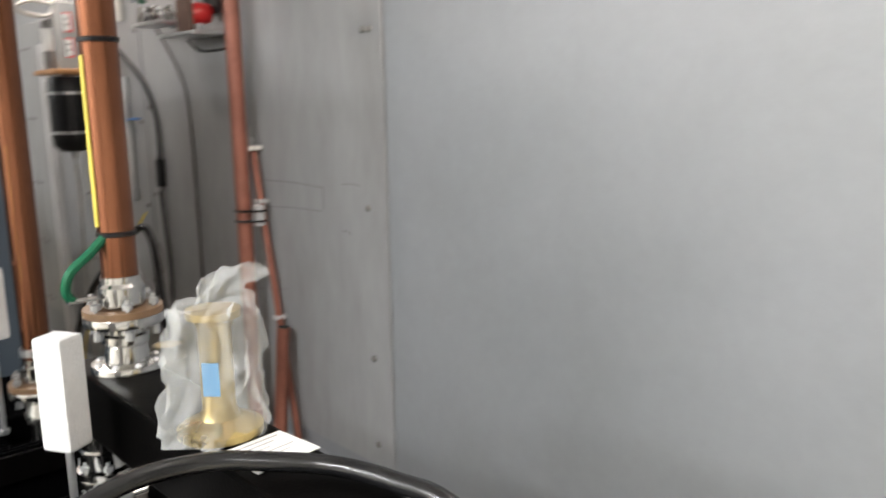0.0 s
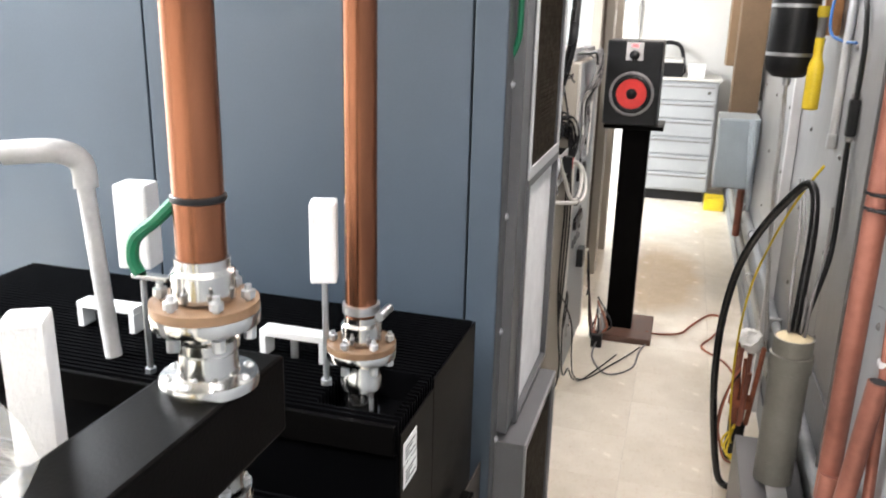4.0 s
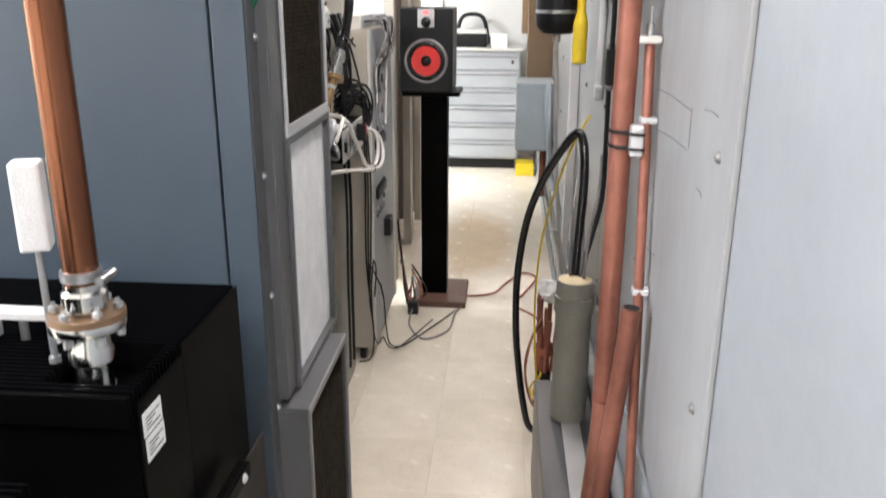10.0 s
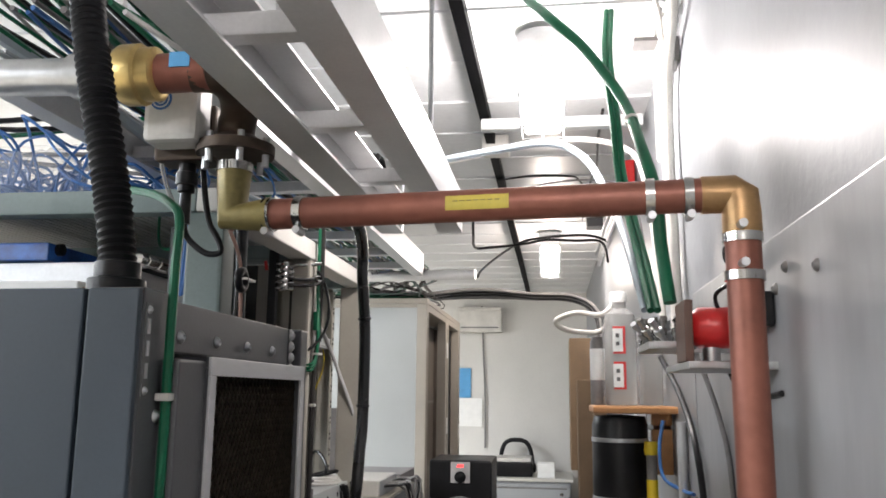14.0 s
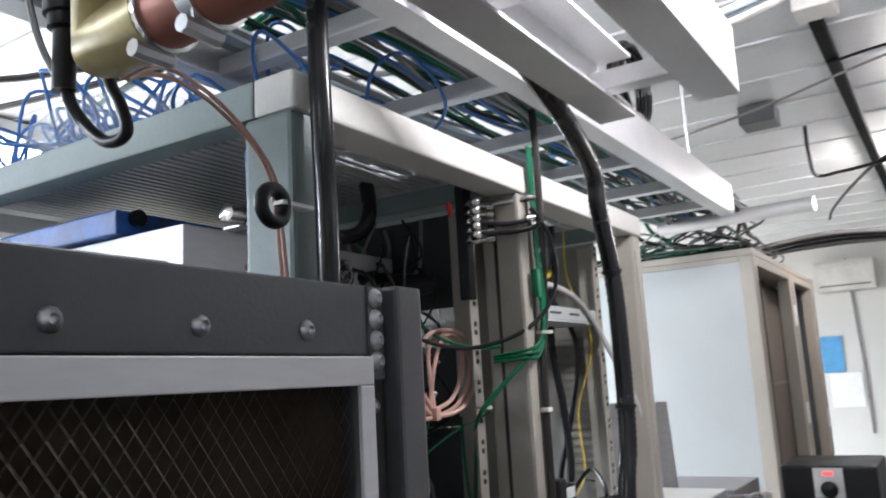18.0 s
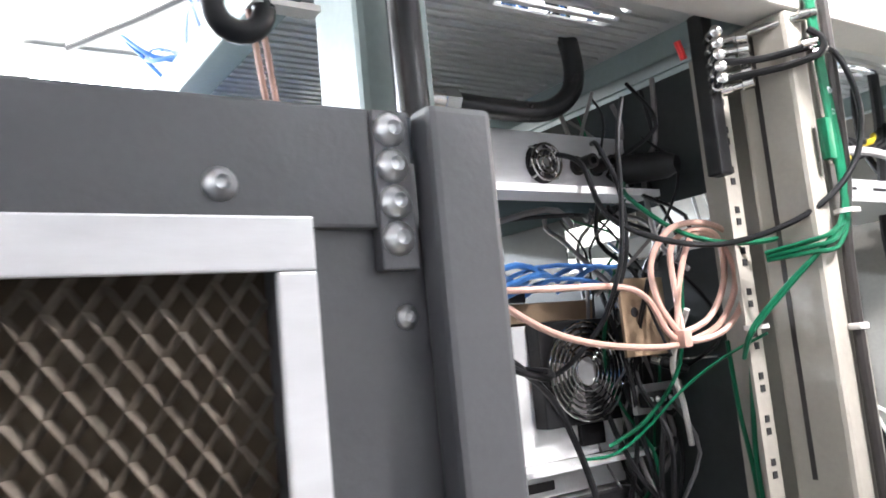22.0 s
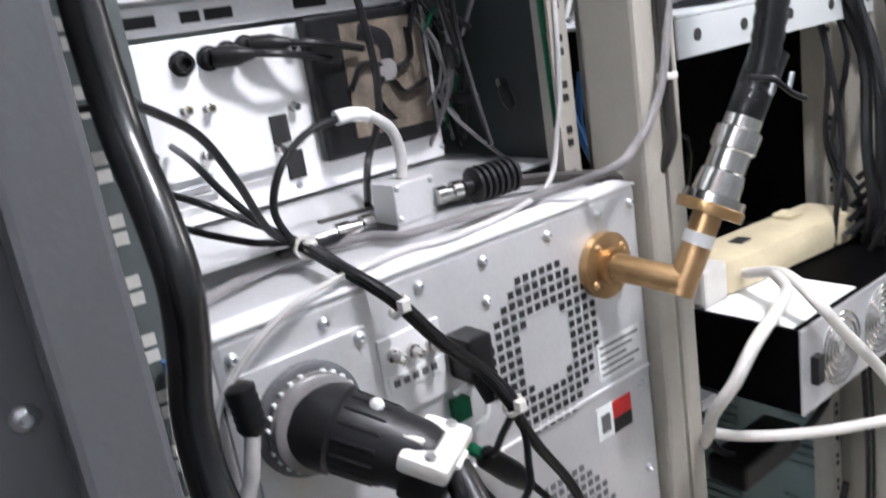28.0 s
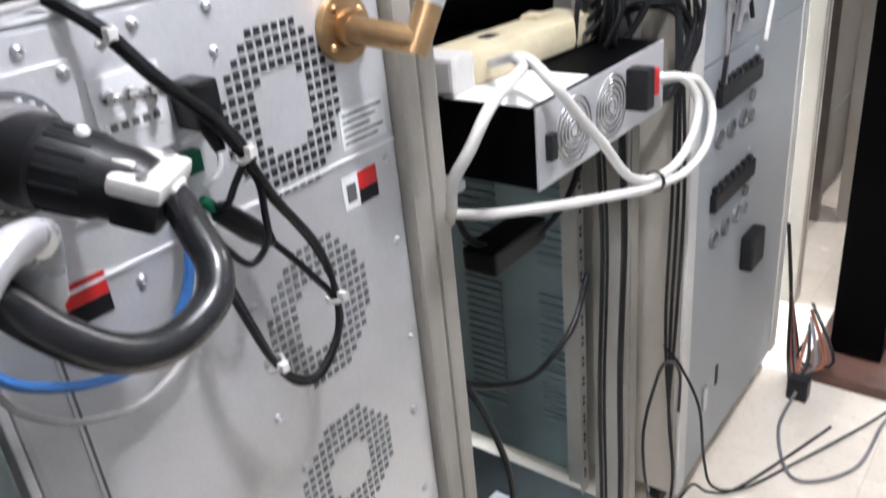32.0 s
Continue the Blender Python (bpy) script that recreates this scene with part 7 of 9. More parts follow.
lathe(bm, [(0.0, 0), (0.05, 0.002), (0.045, 0.02), (0.03, 0.035), (0, 0.04)], (0.08, 3.02, 1.3965), (0, 0, 1), 12)
for v in bm.verts:
    v.co += 0.012 * noise.noise_vector(v.co * 40)
    v.co.z = max(v.co.z, 1.3966)
part("scrap", bm, PAPER, pp)
random.seed(21)
for k in range(16):
    y, x = random.uniform(2.95, 3.38), random.uniform(-0.15, 0.15)
    zt = random.uniform(1.42, 1.52)
    pts = [(x, y, 1.40), (x + random.uniform(-0.06, 0.06), y + random.uniform(-0.06, 0.06), zt), (x + random.uniform(-0.1, 0.1), min(3.39, y + random.uniform(0.0, 0.12)), 1.43), (x - 0.05, min(3.39, y + random.uniform(0.02, 0.2)), 1.40)]
    cable("tangled_wire", pts, random.choice((0.003, 0.0045)), random.choice((PLASTIC_BLACK, PLASTIC_BLACK, CABLE_WHITE, CABLE_GREY)), "wire tangled on the rack shelf", group="tangled wires", seg=6, steps=5)
for k, (y, m, r) in enumerate(((3.29, PLASTIC_BLACK, 0.0085), (3.33, PLASTIC_BLACK, 0.006), (3.365, YELLOW, 0.002))):
    cable("hanging_cable", [(0.10 - 0.05 * (k % 2), y, 2.05), (0.09 - 0.05 * (k % 2), y + 0.01, 1.90), (0.08 + 0.03 * (k % 3), y + 0.02 * (k % 2), 1.75), (0.09, y + 0.015, 1.60), (0.10 - 0.04 * (k % 2), y, 1.47), (0.07, y - 0.02, 1.405)], r, m, "cable hanging down inside the second rack", group="hanging cables", seg=8)
for k in range(7):
    y = 2.96 + 0.02 * k
    cable("upper_cable", [(-0.1, y, 1.93 + 0.005 * k), (0.0, y + 0.05, 1.95), (0.08, y + 0.10, 1.925 - 0.01 * k), (0.12, y + 0.16, 1.88), (0.10, y + 0.22, 1.86 + 0.01 * k)], 0.005, PLASTIC_BLACK if k % 4 else YELLOW, "cable bundled under the roof of the second rack", group="upper cables", seg=7, steps=5)
cable("white_cable", [(0.12, 2.955, 1.83), (0.15, 3.02, 1.845), (0.165, 3.12, 1.85), (0.165, 3.24, 1.83), (0.17, 3.33, 1.775), (0.20, 3.365, 1.68), (0.23, 3.378, 1.595), (0.245, 3.40, 1.50), (0.25, 3.405, 1.41)], 0.006, CABLE_LGREY, "pale cable crossing the second rack", seg=8)

random.seed(88)
for k in range(9):
    y = random.uniform(2.93, 3.12)
    x = random.uniform(-0.10, 0.14)
    top = random.uniform(1.55, 1.93)
    cable("hanging_cable", [(x, y, top), (x + random.uniform(-0.03, 0.05), min(3.38, y + random.uniform(-0.03, 0.04)), top - 0.14), (x + random.uniform(-0.04, 0.05), min(3.38, max(2.92, y + random.uniform(-0.06, 0.06))), (top + 1.42) / 2 - 0.05), (x + random.uniform(-0.05, 0.07), min(3.38, max(2.92, y + random.uniform(-0.09, 0.09))), 1.403)], random.choice((0.0025, 0.0035, 0.005)), random.choice((PLASTIC_BLACK, PLASTIC_BLACK, PLASTIC_BLACK, CABLE_GREY, CABLE_WHITE, CABLE_LGREY)), "cable hanging down inside the second rack", group="hanging cables", seg=6, steps=4)
for k in range(16):
    y, x = random.uniform(2.93, 3.34), random.uniform(-0.2, 0.17)
    cable("loose_cable", [(x, y, 0.075), (x + random.uniform(-0.1, 0.08), y + random.uniform(-0.05, 0.05), 0.09 + random.uniform(0, 0.05)), (min(0.18, x + random.uniform(-0.1, 0.1)), min(3.36, y + random.uniform(-0.02, 0.1)), 0.08), (min(0.18, x + random.uniform(-0.1, 0.12)), min(3.36, y + random.uniform(-0.1, 0.1)), 0.075)], 0.0045, random.choice((PLASTIC_BLACK, PLASTIC_BLACK, CABLE_GREY, CABLE_BLUE)), "loose black cable heaped on the rack floor", group="loose cables", seg=6, steps=4)
for k in range(8):
    y = random.uniform(2.93, 3.05)
    cable("loose_cable", [(0.05, y, 1.34), (0.08 + random.uniform(-0.04, 0.06), y + random.uniform(-0.02, 0.05), 1.26), (0.10, y + random.uniform(0.0, 0.1), 1.18 + random.uniform(-0.04, 0.05)), (0.06, y + random.uniform(0.02, 0.14), 1.11)], random.choice((0.0035, 0.005)), random.choice((PLASTIC_BLACK, CABLE_BLUE, PLASTIC_BLACK)), "cable drooping under the rack shelf", group="loose cables", seg=6, steps=4)
psu = thing("power_supply", "black rack power supply with silver fan grilles on its end", "power supply", at=(0.1, 3.17, 0.92))
part("body", boxes((-0.18, 0.309, 2.995, 3.365, 0.932, 1.036), bevel=0.002), BLACK, psu, "black box", False)
part("end_face", boxes((0.3092, 0.3122, 2.995, 3.365, 0.931, 1.037), bevel=0.0008), ALU_SHEET, psu, "silver end plate", False)
part("paper_sheet", boxes((0.17, 0.300, 3.0, 3.15, 1.0362, 1.0372)), PAPER, psu, "white printed sheet", False)
for yc in (3.085, 3.19):
    for k in range(5):
        rr = 0.010 + 0.0085 * k
        part("grille_ring", hose(bmesh.new(), [(0.3135, yc + rr * math.cos(2 * math.pi * j / 20), 0.984 + rr * math.sin(2 * math.pi * j / 20)) for j in range(21)], 0.0016, 5, 1), SILVER, psu)
    part("fan_hole", lathe(bmesh.new(), [(0.046, 0), (0.046, 0.0006)], (0.3123, yc, 0.984), (1, 0, 0), 28), CABLE_LGREY, psu)
part("socket", boxes((0.3123, 0.322, 3.012, 3.028, 0.965, 1.0), bevel=0.002), PLASTIC_BLACK, psu, smooth=False)
part("red_plug", boxes((0.3123, 0.345, 3.262, 3.278, 0.98, 1.02), bevel=0.003), RED, psu, "red plug", False)
part("black_plug", boxes((0.3123, 0.345, 3.235, 3.2615, 0.965, 1.025), bevel=0.003), PLASTIC_BLACK, psu, "black plug", False)
for y in (2.962, 3.366):
    tagged(part("support_rail", boxes((-0.2, 0.20, y, y + 0.03, 0.918, 0.931)), STEEL), "steel angle rail under the power supply", "rail", "support rails")
tan = thing("power_strip", "tan plastic outlet strip lying on the power supply", "power strip", at=(0.2, 3.15, 1.04))
bm = bmesh.new()
box(bm, 0.12, 0.205, 3.05, 3.34, 1.0375, 1.085, 0.012, Matrix.Rotation(radians(-6), 4, "Z"))
part("body", bm, TAN, tan)
part("outlet", boxes((0.145, 0.165, 3.12, 3.145, 1.0852, 1.0862)), DARK_HOLE, tan, smooth=False)
part("switch", boxes((0.14, 0.17, 3.24, 3.27, 1.0852, 1.092), bevel=0.002), TAN, tan, smooth=False)
wb = thing("white_adapter", "off-white plastic box lying beside the tan strip", "box", at=(0.17, 3.0, 1.04))
part("box", boxes((0.10, 0.19, 2.998, 3.048, 1.0378, 1.088), bevel=0.006), CABLE_WHITE, wb, smooth=False)
W_LABEL = "thick white cable looping past the power supply"
cable("white_cable", [(0.20, 3.07, 1.065), (0.27, 3.04, 1.085), (0.325, 3.01, 1.068), (0.335, 3.05, 1.02), (0.345, 3.10, 0.965), (0.355, 3.15, 0.905), (0.365, 3.20, 0.88), (0.37, 3.28, 0.875), (0.37, 3.345, 0.90), (0.365, 3.375, 0.945), (0.35, 3.35, 0.985), (0.335, 3.29, 1.0), (0.315, 3.25, 1.005)], 0.0068, CABLE_WHITE, W_LABEL, group="white cables", seg=10)
cable("white_cable", [(0.25, 3.05, 1.08), (0.30, 2.99, 1.088), (0.33, 2.915, 1.092), (0.335, 2.868, 1.078), (0.325, 2.842, 1.04), (0.30, 2.84, 1.0), (0.27, 2.87, 0.95), (0.22, 2.92, 0.90), (0.15, 2.96, 0.87)], 0.0068, CABLE_WHITE, W_LABEL, group="white cables", seg=10)
cable("white_cable", [(0.15, 2.93, 0.905), (0.24, 2.95, 0.905), (0.31, 3.0, 0.907), (0.35, 3.10, 0.89), (0.37, 3.20, 0.87), (0.385, 3.29, 0.865), (0.385, 3.37, 0.885), (0.375, 3.405, 0.93), (0.355, 3.385, 0.975), (0.33, 3.32, 0.99)], 0.0068, CABLE_WHITE, W_LABEL, group="white cables", seg=10)
random.seed(51)
for k in range(7):
    o = random.uniform(-0.015, 0.015)
    cable("black_cable", [(0.20, 3.30 + 0.01 * k, 1.03), (0.25 + o, 3.35, 1.07 + 0.01 * k), (0.29 + o, 3.41, 1.075 + 0.012 * k), (0.315 + o, 3.455, 1.04 + 0.012 * k), (0.32 + o, 3.46, 0.98 + 0.01 * k), (0.30, 3.42, 0.94 + o), (0.27, 3.36, 0.95)], 0.004, PLASTIC_BLACK, "black cable looping over the end of the power supply", group="black cables", seg=7, steps=5)
tagged(part("cable_tie", lathe(bmesh.new(), [(0.014, 0), (0.016, 0), (0.016, 0.006), (0.014, 0.006)], (0.368, 3.21, 0.874), (0.1, 1, -0.05), 14, False), PLASTIC_BLACK), "black tie holding the white cord", "cable tie", "cable ties")
for k, pts in enumerate(([(0.15, 3.02, 0.90), (0.15, 3.06, 0.80), (0.18, 3.16, 0.76), (0.2, 3.26, 0.80), (0.2, 3.34, 0.90)], [(0.14, 2.97, 0.62), (0.16, 3.03, 0.56), (0.19, 3.14, 0.52), (0.2, 3.26, 0.55), (0.19, 3.34, 0.62)], [(0.15, 2.97, 0.64), (0.19, 3.0, 0.54), (0.21, 3.03, 0.40), (0.20, 3.04, 0.25), (0.18, 3.03, 0.09)], [(0.12, 2.98, 0.92), (0.13, 3.0, 0.85), (0.12, 3.02, 0.78)])):
    cable("black_cable", pts, 0.0055, PLASTIC_BLACK, "black cord hanging in the lower rack bay", group="black cords", seg=8)
random.seed(77)
for k in range(9):
    x, y = random.uniform(0.19, 0.275), random.uniform(3.27, 3.37)
    cable("black_cable", [(x - 0.03, y + random.uniform(-0.03, 0.02), 1.395), (x, y, 1.30), (x + random.uniform(-0.02, 0.02), y + random.uniform(-0.02, 0.02), 1.18), (x + random.uniform(-0.015, 0.02), y + random.uniform(-0.02, 0.02), 1.10), (min(x, 0.26), y, 1.041)], random.choice((0.004, 0.006, 0.008)), PLASTIC_BLACK, "black cable dropping behind the power supply", group="black cables", seg=8, steps=4)
for k in range(5):
    z = 1.075 + 0.018 * k
    cable("black_cable", [(0.22, 3.29 + 0.01 * k, z - 0.02), (0.265, 3.33, z + 0.02), (0.29, 3.39, z + 0.012), (0.30, 3.46, z - 0.012), (0.305, 3.54, z - 0.05), (0.303, 3.60, z - 0.12)], 0.0045, PLASTIC_BLACK, "black cable crossing to the beige cabinet", group="black cables", seg=7, steps=5)
for y, d in ((3.325, 0.006), (3.245, 0.004), (3.262, 0.003)):
    cable("black_cable", [(0.262, y, 0.925), (0.266, y + 0.006, 0.72), (0.264, y - 0.004, 0.45), (0.262, y + 0.004, 0.2), (0.262, y, 0.075)], d, PLASTIC_BLACK, "black cord hanging down the rack front", group="black cords", seg=8)
pb = thing("power_brick", "black power brick hanging in the lower rack bay", "adapter", at=(0.17, 3.12, 0.75))
part("brick", boxes((0.13, 0.19, 3.06, 3.21, 0.745, 0.785), bevel=0.006), PLASTIC_BLACK, pb, smooth=False)
for k in range(3):
    x, y = 0.26 + 0.02 * k, 3.40 + 0.012 * k
    cable("black_cable", [(0.26, 3.40 + 0.01 * k, 1.30), (0.30, 3.432 + 0.004 * k, 1.1), (0.305 + 0.01 * k, 3.435, 0.8), (0.30 + 0.01 * k, 3.435, 0.5), (0.31, 3.44, 0.3), (0.325, 3.435, 0.14), (0.31, 3.44, 0.03), (0.26, 3.443, 0.008)], 0.0032, PLASTIC_BLACK, "black cord running down to the floor", group="black cords", seg=8)
cable("floor_cable", [(0.33, 3.44, 0.30), (0.345, 3.40, 0.42), (0.35, 3.33, 0.49), (0.355, 3.27, 0.49), (0.355, 3.22, 0.40), (0.355, 3.26, 0.22), (0.355, 3.36, 0.13), (0.36, 3.45, 0.12), (0.37, 3.52, 0.05), (0.40, 3.60, 0.006), (0.46, 3.75, 0.006), (0.52, 3.92, 0.006)], 0.003, PLASTIC_BLACK, "dark cable looping before the beige cabinet", group="floor cables", seg=8)
cable("floor_cable", [(0.30, 3.43, 0.45), (0.33, 3.445, 0.40), (0.36, 3.47, 0.30), (0.365, 3.50, 0.15), (0.375, 3.54, 0.05), (0.42, 3.62, 0.007), (0.50, 3.78, 0.007), (0.58, 3.95, 0.007), (0.62, 4.05, 0.007)], 0.003, PLASTIC_BLACK, "dark cord snaking over the floor", group="floor cords", seg=8)
lit = thing("floor_clutter", "crumpled plastic and a white block at the foot of the rack", "clutter", at=(0.1, 3.15, 0.07))
bm = boxes((0.02, 0.14, 3.12, 3.24, 0.071, 0.11), bevel=0.006)
part("block", bm, PAPER, lit, smooth=False)
bm = bmesh.new()
lathe(bm, [(0, 0), (0.09, 0.004), (0.085, 0.04), (0.05, 0.07), (0, 0.075)], (0.10, 3.05, 0.071), (0, 0, 1), 14)
for v in bm.verts:
    v.co += 0.02 * noise.noise_vector(v.co * 25)
    v.co.z = max(v.co.z, 0.0712)
part("plastic", bm, CLEAR_BAG, lit)


# ---- beige cabinet with multi-pin sockets ----
bc = thing("beige_cabinet", "beige steel cabinet on casters with black sockets on its grey side", "cabinet", at=(0.0, 3.8, 0))
part("body", boxes((-0.30, 0.318, 3.46, 4.12, 0.062, 1.335), bevel=0.006), BEIGE, bc, smooth=False)
part("corner_strip", boxes((0.3182, 0.326, 3.462, 3.50, 0.064, 1.333), bevel=0.002), RACK_LIGHT, bc, "pale corner strip", False)
part("side_panel", boxes((0.3182, 0.323, 3.502, 4.075, 0.07, 0.955), bevel=0.001), GREY_FACE, bc, "grey enamel side panel", False)
part("side_panel", boxes((0.3182, 0.323, 3.502, 4.075, 0.958, 1.33), bevel=0.001), GREY_FACE, bc, "grey enamel side panel", False)
part("corner_strip", boxes((0.3182, 0.326, 4.077, 4.118, 0.064, 1.333), bevel=0.002), RACK_LIGHT, bc, "pale corner strip", False)
for zc in (0.893, 0.692):
    comb = part("multipin_socket", boxes((0.3232, 0.336, 3.567, 3.79, zc - 0.022, zc + 0.014), bevel=0.003), PLASTIC_BLACK, bc, "long black multi-pin socket", False)
    for k in range(7):
        part("tooth", boxes((0.3232, 0.334, 3.575 + k * 0.030, 3.593 + k * 0.030, zc + 0.0142, zc + 0.026), bevel=0.002), PLASTIC_BLACK, comb, smooth=False)
    for y, dz, rr in ((3.593, -0.085, 0.019), (3.655, -0.084, 0.019), (3.718, -0.083, 0.019), (3.765, -0.05, 0.012), (3.765, -0.09, 0.012)):
        part("round_socket", lathe(bmesh.new(), [(rr, 0), (rr, 0.006), (rr * 0.74, 0.007), (rr * 0.74, 0.003), (0, 0.003)], (0.3232, y, zc + dz), (1, 0, 0), 16), HOLE_GREY, bc, "dark round socket")
    screw(bc, (0.3232, 3.775, zc + 0.035), "x", 0.006)
part("black_plug", boxes((0.3232, 0.352, 3.765, 3.845, 0.455, 0.535), bevel=0.006), PLASTIC_BLACK, bc, "square black plug", False)
part("slot", boxes((0.3232, 0.3245, 3.66, 3.675, 0.22, 0.27)), DARK_HOLE, bc, smooth=False)
part("latch", boxes((0.3232, 0.33, 3.585, 3.605, 0.20, 0.26), bevel=0.003), STEEL, bc, smooth=False)
for x in (-0.22, 0.27):
    for y in (3.50, 4.06):
        w = part("caster", lathe(bmesh.new(), [(0.0, -0.012), (0.024, -0.012), (0.026, -0.008), (0.026, 0.008), (0.024, 0.012), (0, 0.012)], (x, y, 0.0262), (1, 0, 0), 18), PLASTIC_BLACK, bc, "black caster wheel")
        part("fork", boxes((x - 0.02, x + 0.02, y - 0.02, y + 0.02, 0.048, 0.0618), bevel=0.003), PLASTIC_BLACK, w, smooth=False)
# clutter on the cabinet
bx2 = thing("switch_box", "beige equipment box on the cabinet with many plugs", "box", at=(0.2, 3.6, 1.335))
part("box", boxes((0.02, 0.29, 3.50, 3.78, 1.3355, 1.385), bevel=0.004), RACK_LIGHT, bx2, smooth=False)
part("panel", boxes((0.2905, 0.293, 3.51, 3.77, 1.338, 1.383)), GREY_FACE, bx2, smooth=False)
bx3 = thing("flat_unit", "flat dark grey unit lying on the cabinet", "radio unit", at=(0.1, 3.95, 1.335))
part("body", boxes((-0.15, 0.30, 3.82, 4.10, 1.3355, 1.375), bevel=0.004), CABLE_GREY, bx3, smooth=False)
gp = thing("grey_plate", "dark grey plate leaning behind the shelf", "plate", at=(0.1, 3.44, 1.4))
bm = bmesh.new()
box(bm, -0.04, 0.16, 3.80, 3.806, 1.378, 1.60, 0.001, Matrix.Rotation(radians(8), 4, "X"))
part("plate", bm, CABLE_GREY, gp, smooth=False)
random.seed(33)
for k in range(15):
    y = random.uniform(3.49, 3.80)
    m = random.choice((PLASTIC_BLACK, PLASTIC_BLACK, CABLE_GREY, CABLE_WHITE, CABLE_LGREY, CABLE_GREY))
    cable("plug_lead", [(0.285, y, 1.362), (0.335, y + 0.01, 1.365), (0.37, y + random.uniform(-0.05, 0.08), 1.33 + random.uniform(-0.03, 0.04)), (0.36, y + random.uniform(-0.1, 0.12), 1.25), (0.33, y + random.uniform(-0.05, 0.1), 1.18), (0.335, y, 1.05 + random.uniform(-0.15, 0.1))], 0.0045, m, "loose lead plugged into the box on the cabinet", group="plug leads", seg=7, steps=5)


# ---- loudspeaker on its stand ----
ls = thing("loudspeaker", "black loudspeaker with a bright red cone and a red light", "speaker", at=(0.47, 4.25, 1.0))
LX0, LX1, LY = 0.352, 0.592, 4.13
part("cabinet", boxes((LX0, LX1, LY, LY + 0.29, 1.032, 1.402), bevel=0.008), PLASTIC_BLACK, ls, "black vinyl cabinet", False)
LC = ((LX0 + LX1) / 2, LY, 1.172)
part("frame_ring", lathe(bmesh.new(), [(0.088, 0.0), (0.098, 0.001), (0.098, 0.006), (0.09, 0.009), (0.086, 0.006)], LC, (0, -1, 0), 40, False), CABLE_GREY, ls, "dull grey ring")
part("surround", lathe(bmesh.new(), [(0.066, 0.002), (0.074, 0.008), (0.084, 0.006), (0.087, 0.002)], LC, (0, -1, 0), 40, False), RUBBER, ls, "black rubber surround")
part("cone", lathe(bmesh.new(), [(0.066, 0.003), (0.03, 0.0012), (0.024, 0.0010)], LC, (0, -1, 0), 40, False), CONE, ls, "bright red cone")
part("dust_cap", lathe(bmesh.new(), [(0.024, 0.001), (0.018, 0.012), (0.008, 0.017), (0, 0.018)], LC, (0, -1, 0), 28), PLASTIC_BLACK, ls, "black dust cap")
tw = part("tweeter_plate", boxes((LC[0] - 0.037, LC[0] + 0.037, LY - 0.003, LY - 0.0002, 1.318, 1.396), bevel=0.001), CABLE_LGREY, ls, "grey tweeter plate", False)
part("tweeter", lathe(bmesh.new(), [(0.022, 0), (0.022, 0.004), (0.012, 0.006), (0.006, 0.009), (0, 0.01)], (LC[0], LY - 0.003, 1.34), (0, -1, 0), 24), PLASTIC_BLACK, tw)
part("led", boxes((LC[0] - 0.012, LC[0] + 0.012, LY - 0.0042, LY - 0.003, 1.377, 1.386)), GLOW_LED, tw, "lit red indicator", False)
sst = thing("speaker_stand", "black speaker stand with a square post and base plate", "stand", at=(0.50, 4.25, 0))
part("post", boxes((0.440, 0.565, 4.205, 4.31, 0.0305, 1.012), bevel=0.005), BLACK_SATIN, sst, smooth=False)
part("top_plate", boxes((0.36, 0.625, 4.14, 4.40, 1.0125, 1.0315), bevel=0.003), BLACK_SATIN, sst, smooth=False)
part("base_plate", boxes((0.40, 0.665, 4.09, 4.43, 0.0, 0.03), bevel=0.004), BASE_BROWN, sst, "dark brown base plate", False)
br = thing("power_adapter", "small black power adapter on the floor", "adapter", at=(0.43, 4.0, 0))
part("brick", boxes((0.395, 0.445, 3.985, 4.025, 0.0005, 0.06), bevel=0.006), PLASTIC_BLACK, br, smooth=False)
random.seed(5)
for k in range(6):
    m = (PLASTIC_BLACK, COPPER_RED, PLASTIC_BLACK, CABLE_GREY, COPPER_RED, PLASTIC_BLACK)[k]
    cable("floor_cable", [(0.345, 4.05 + 0.02 * k, 0.45 - 0.05 * k), (0.36, 4.08, 0.25), (0.375, 4.05 + 0.015 * k, 0.10), (0.40, 4.0 + 0.02 * k, 0.04), (0.38 + 0.02 * k, 4.07, 0.04 + 0.01 * k), (0.40, 4.14, 0.10 + 0.02 * k)], 0.0045, m, "tangled cord beside the speaker stand", group="floor cords", seg=7, steps=5)
cable("brown_cable", [(0.64, 4.2, 0.03), (0.70, 4.25, 0.006), (0.80, 4.30, 0.006), (0.86, 4.45, 0.006), (0.95, 4.62, 0.006), (1.02, 4.55, 0.006), (0.95, 4.3, 0.006), (0.90, 4.15, 0.006), (1.0, 4.0, 0.006), (1.05, 3.8, 0.006)], 0.005, COPPER_RED, "thin brown cord curling over the floor", group="floor cords", seg=7)
cable("floor_cable", [(0.42, 4.0, 0.03), (0.42, 3.85, 0.006), (0.50, 3.7, 0.006), (0.60, 3.8, 0.006), (0.62, 4.0, 0.006), (0.66, 4.15, 0.006)], 0.004, CABLE_GREY, "thin grey cord curling over the floor", group="floor cords", seg=7)


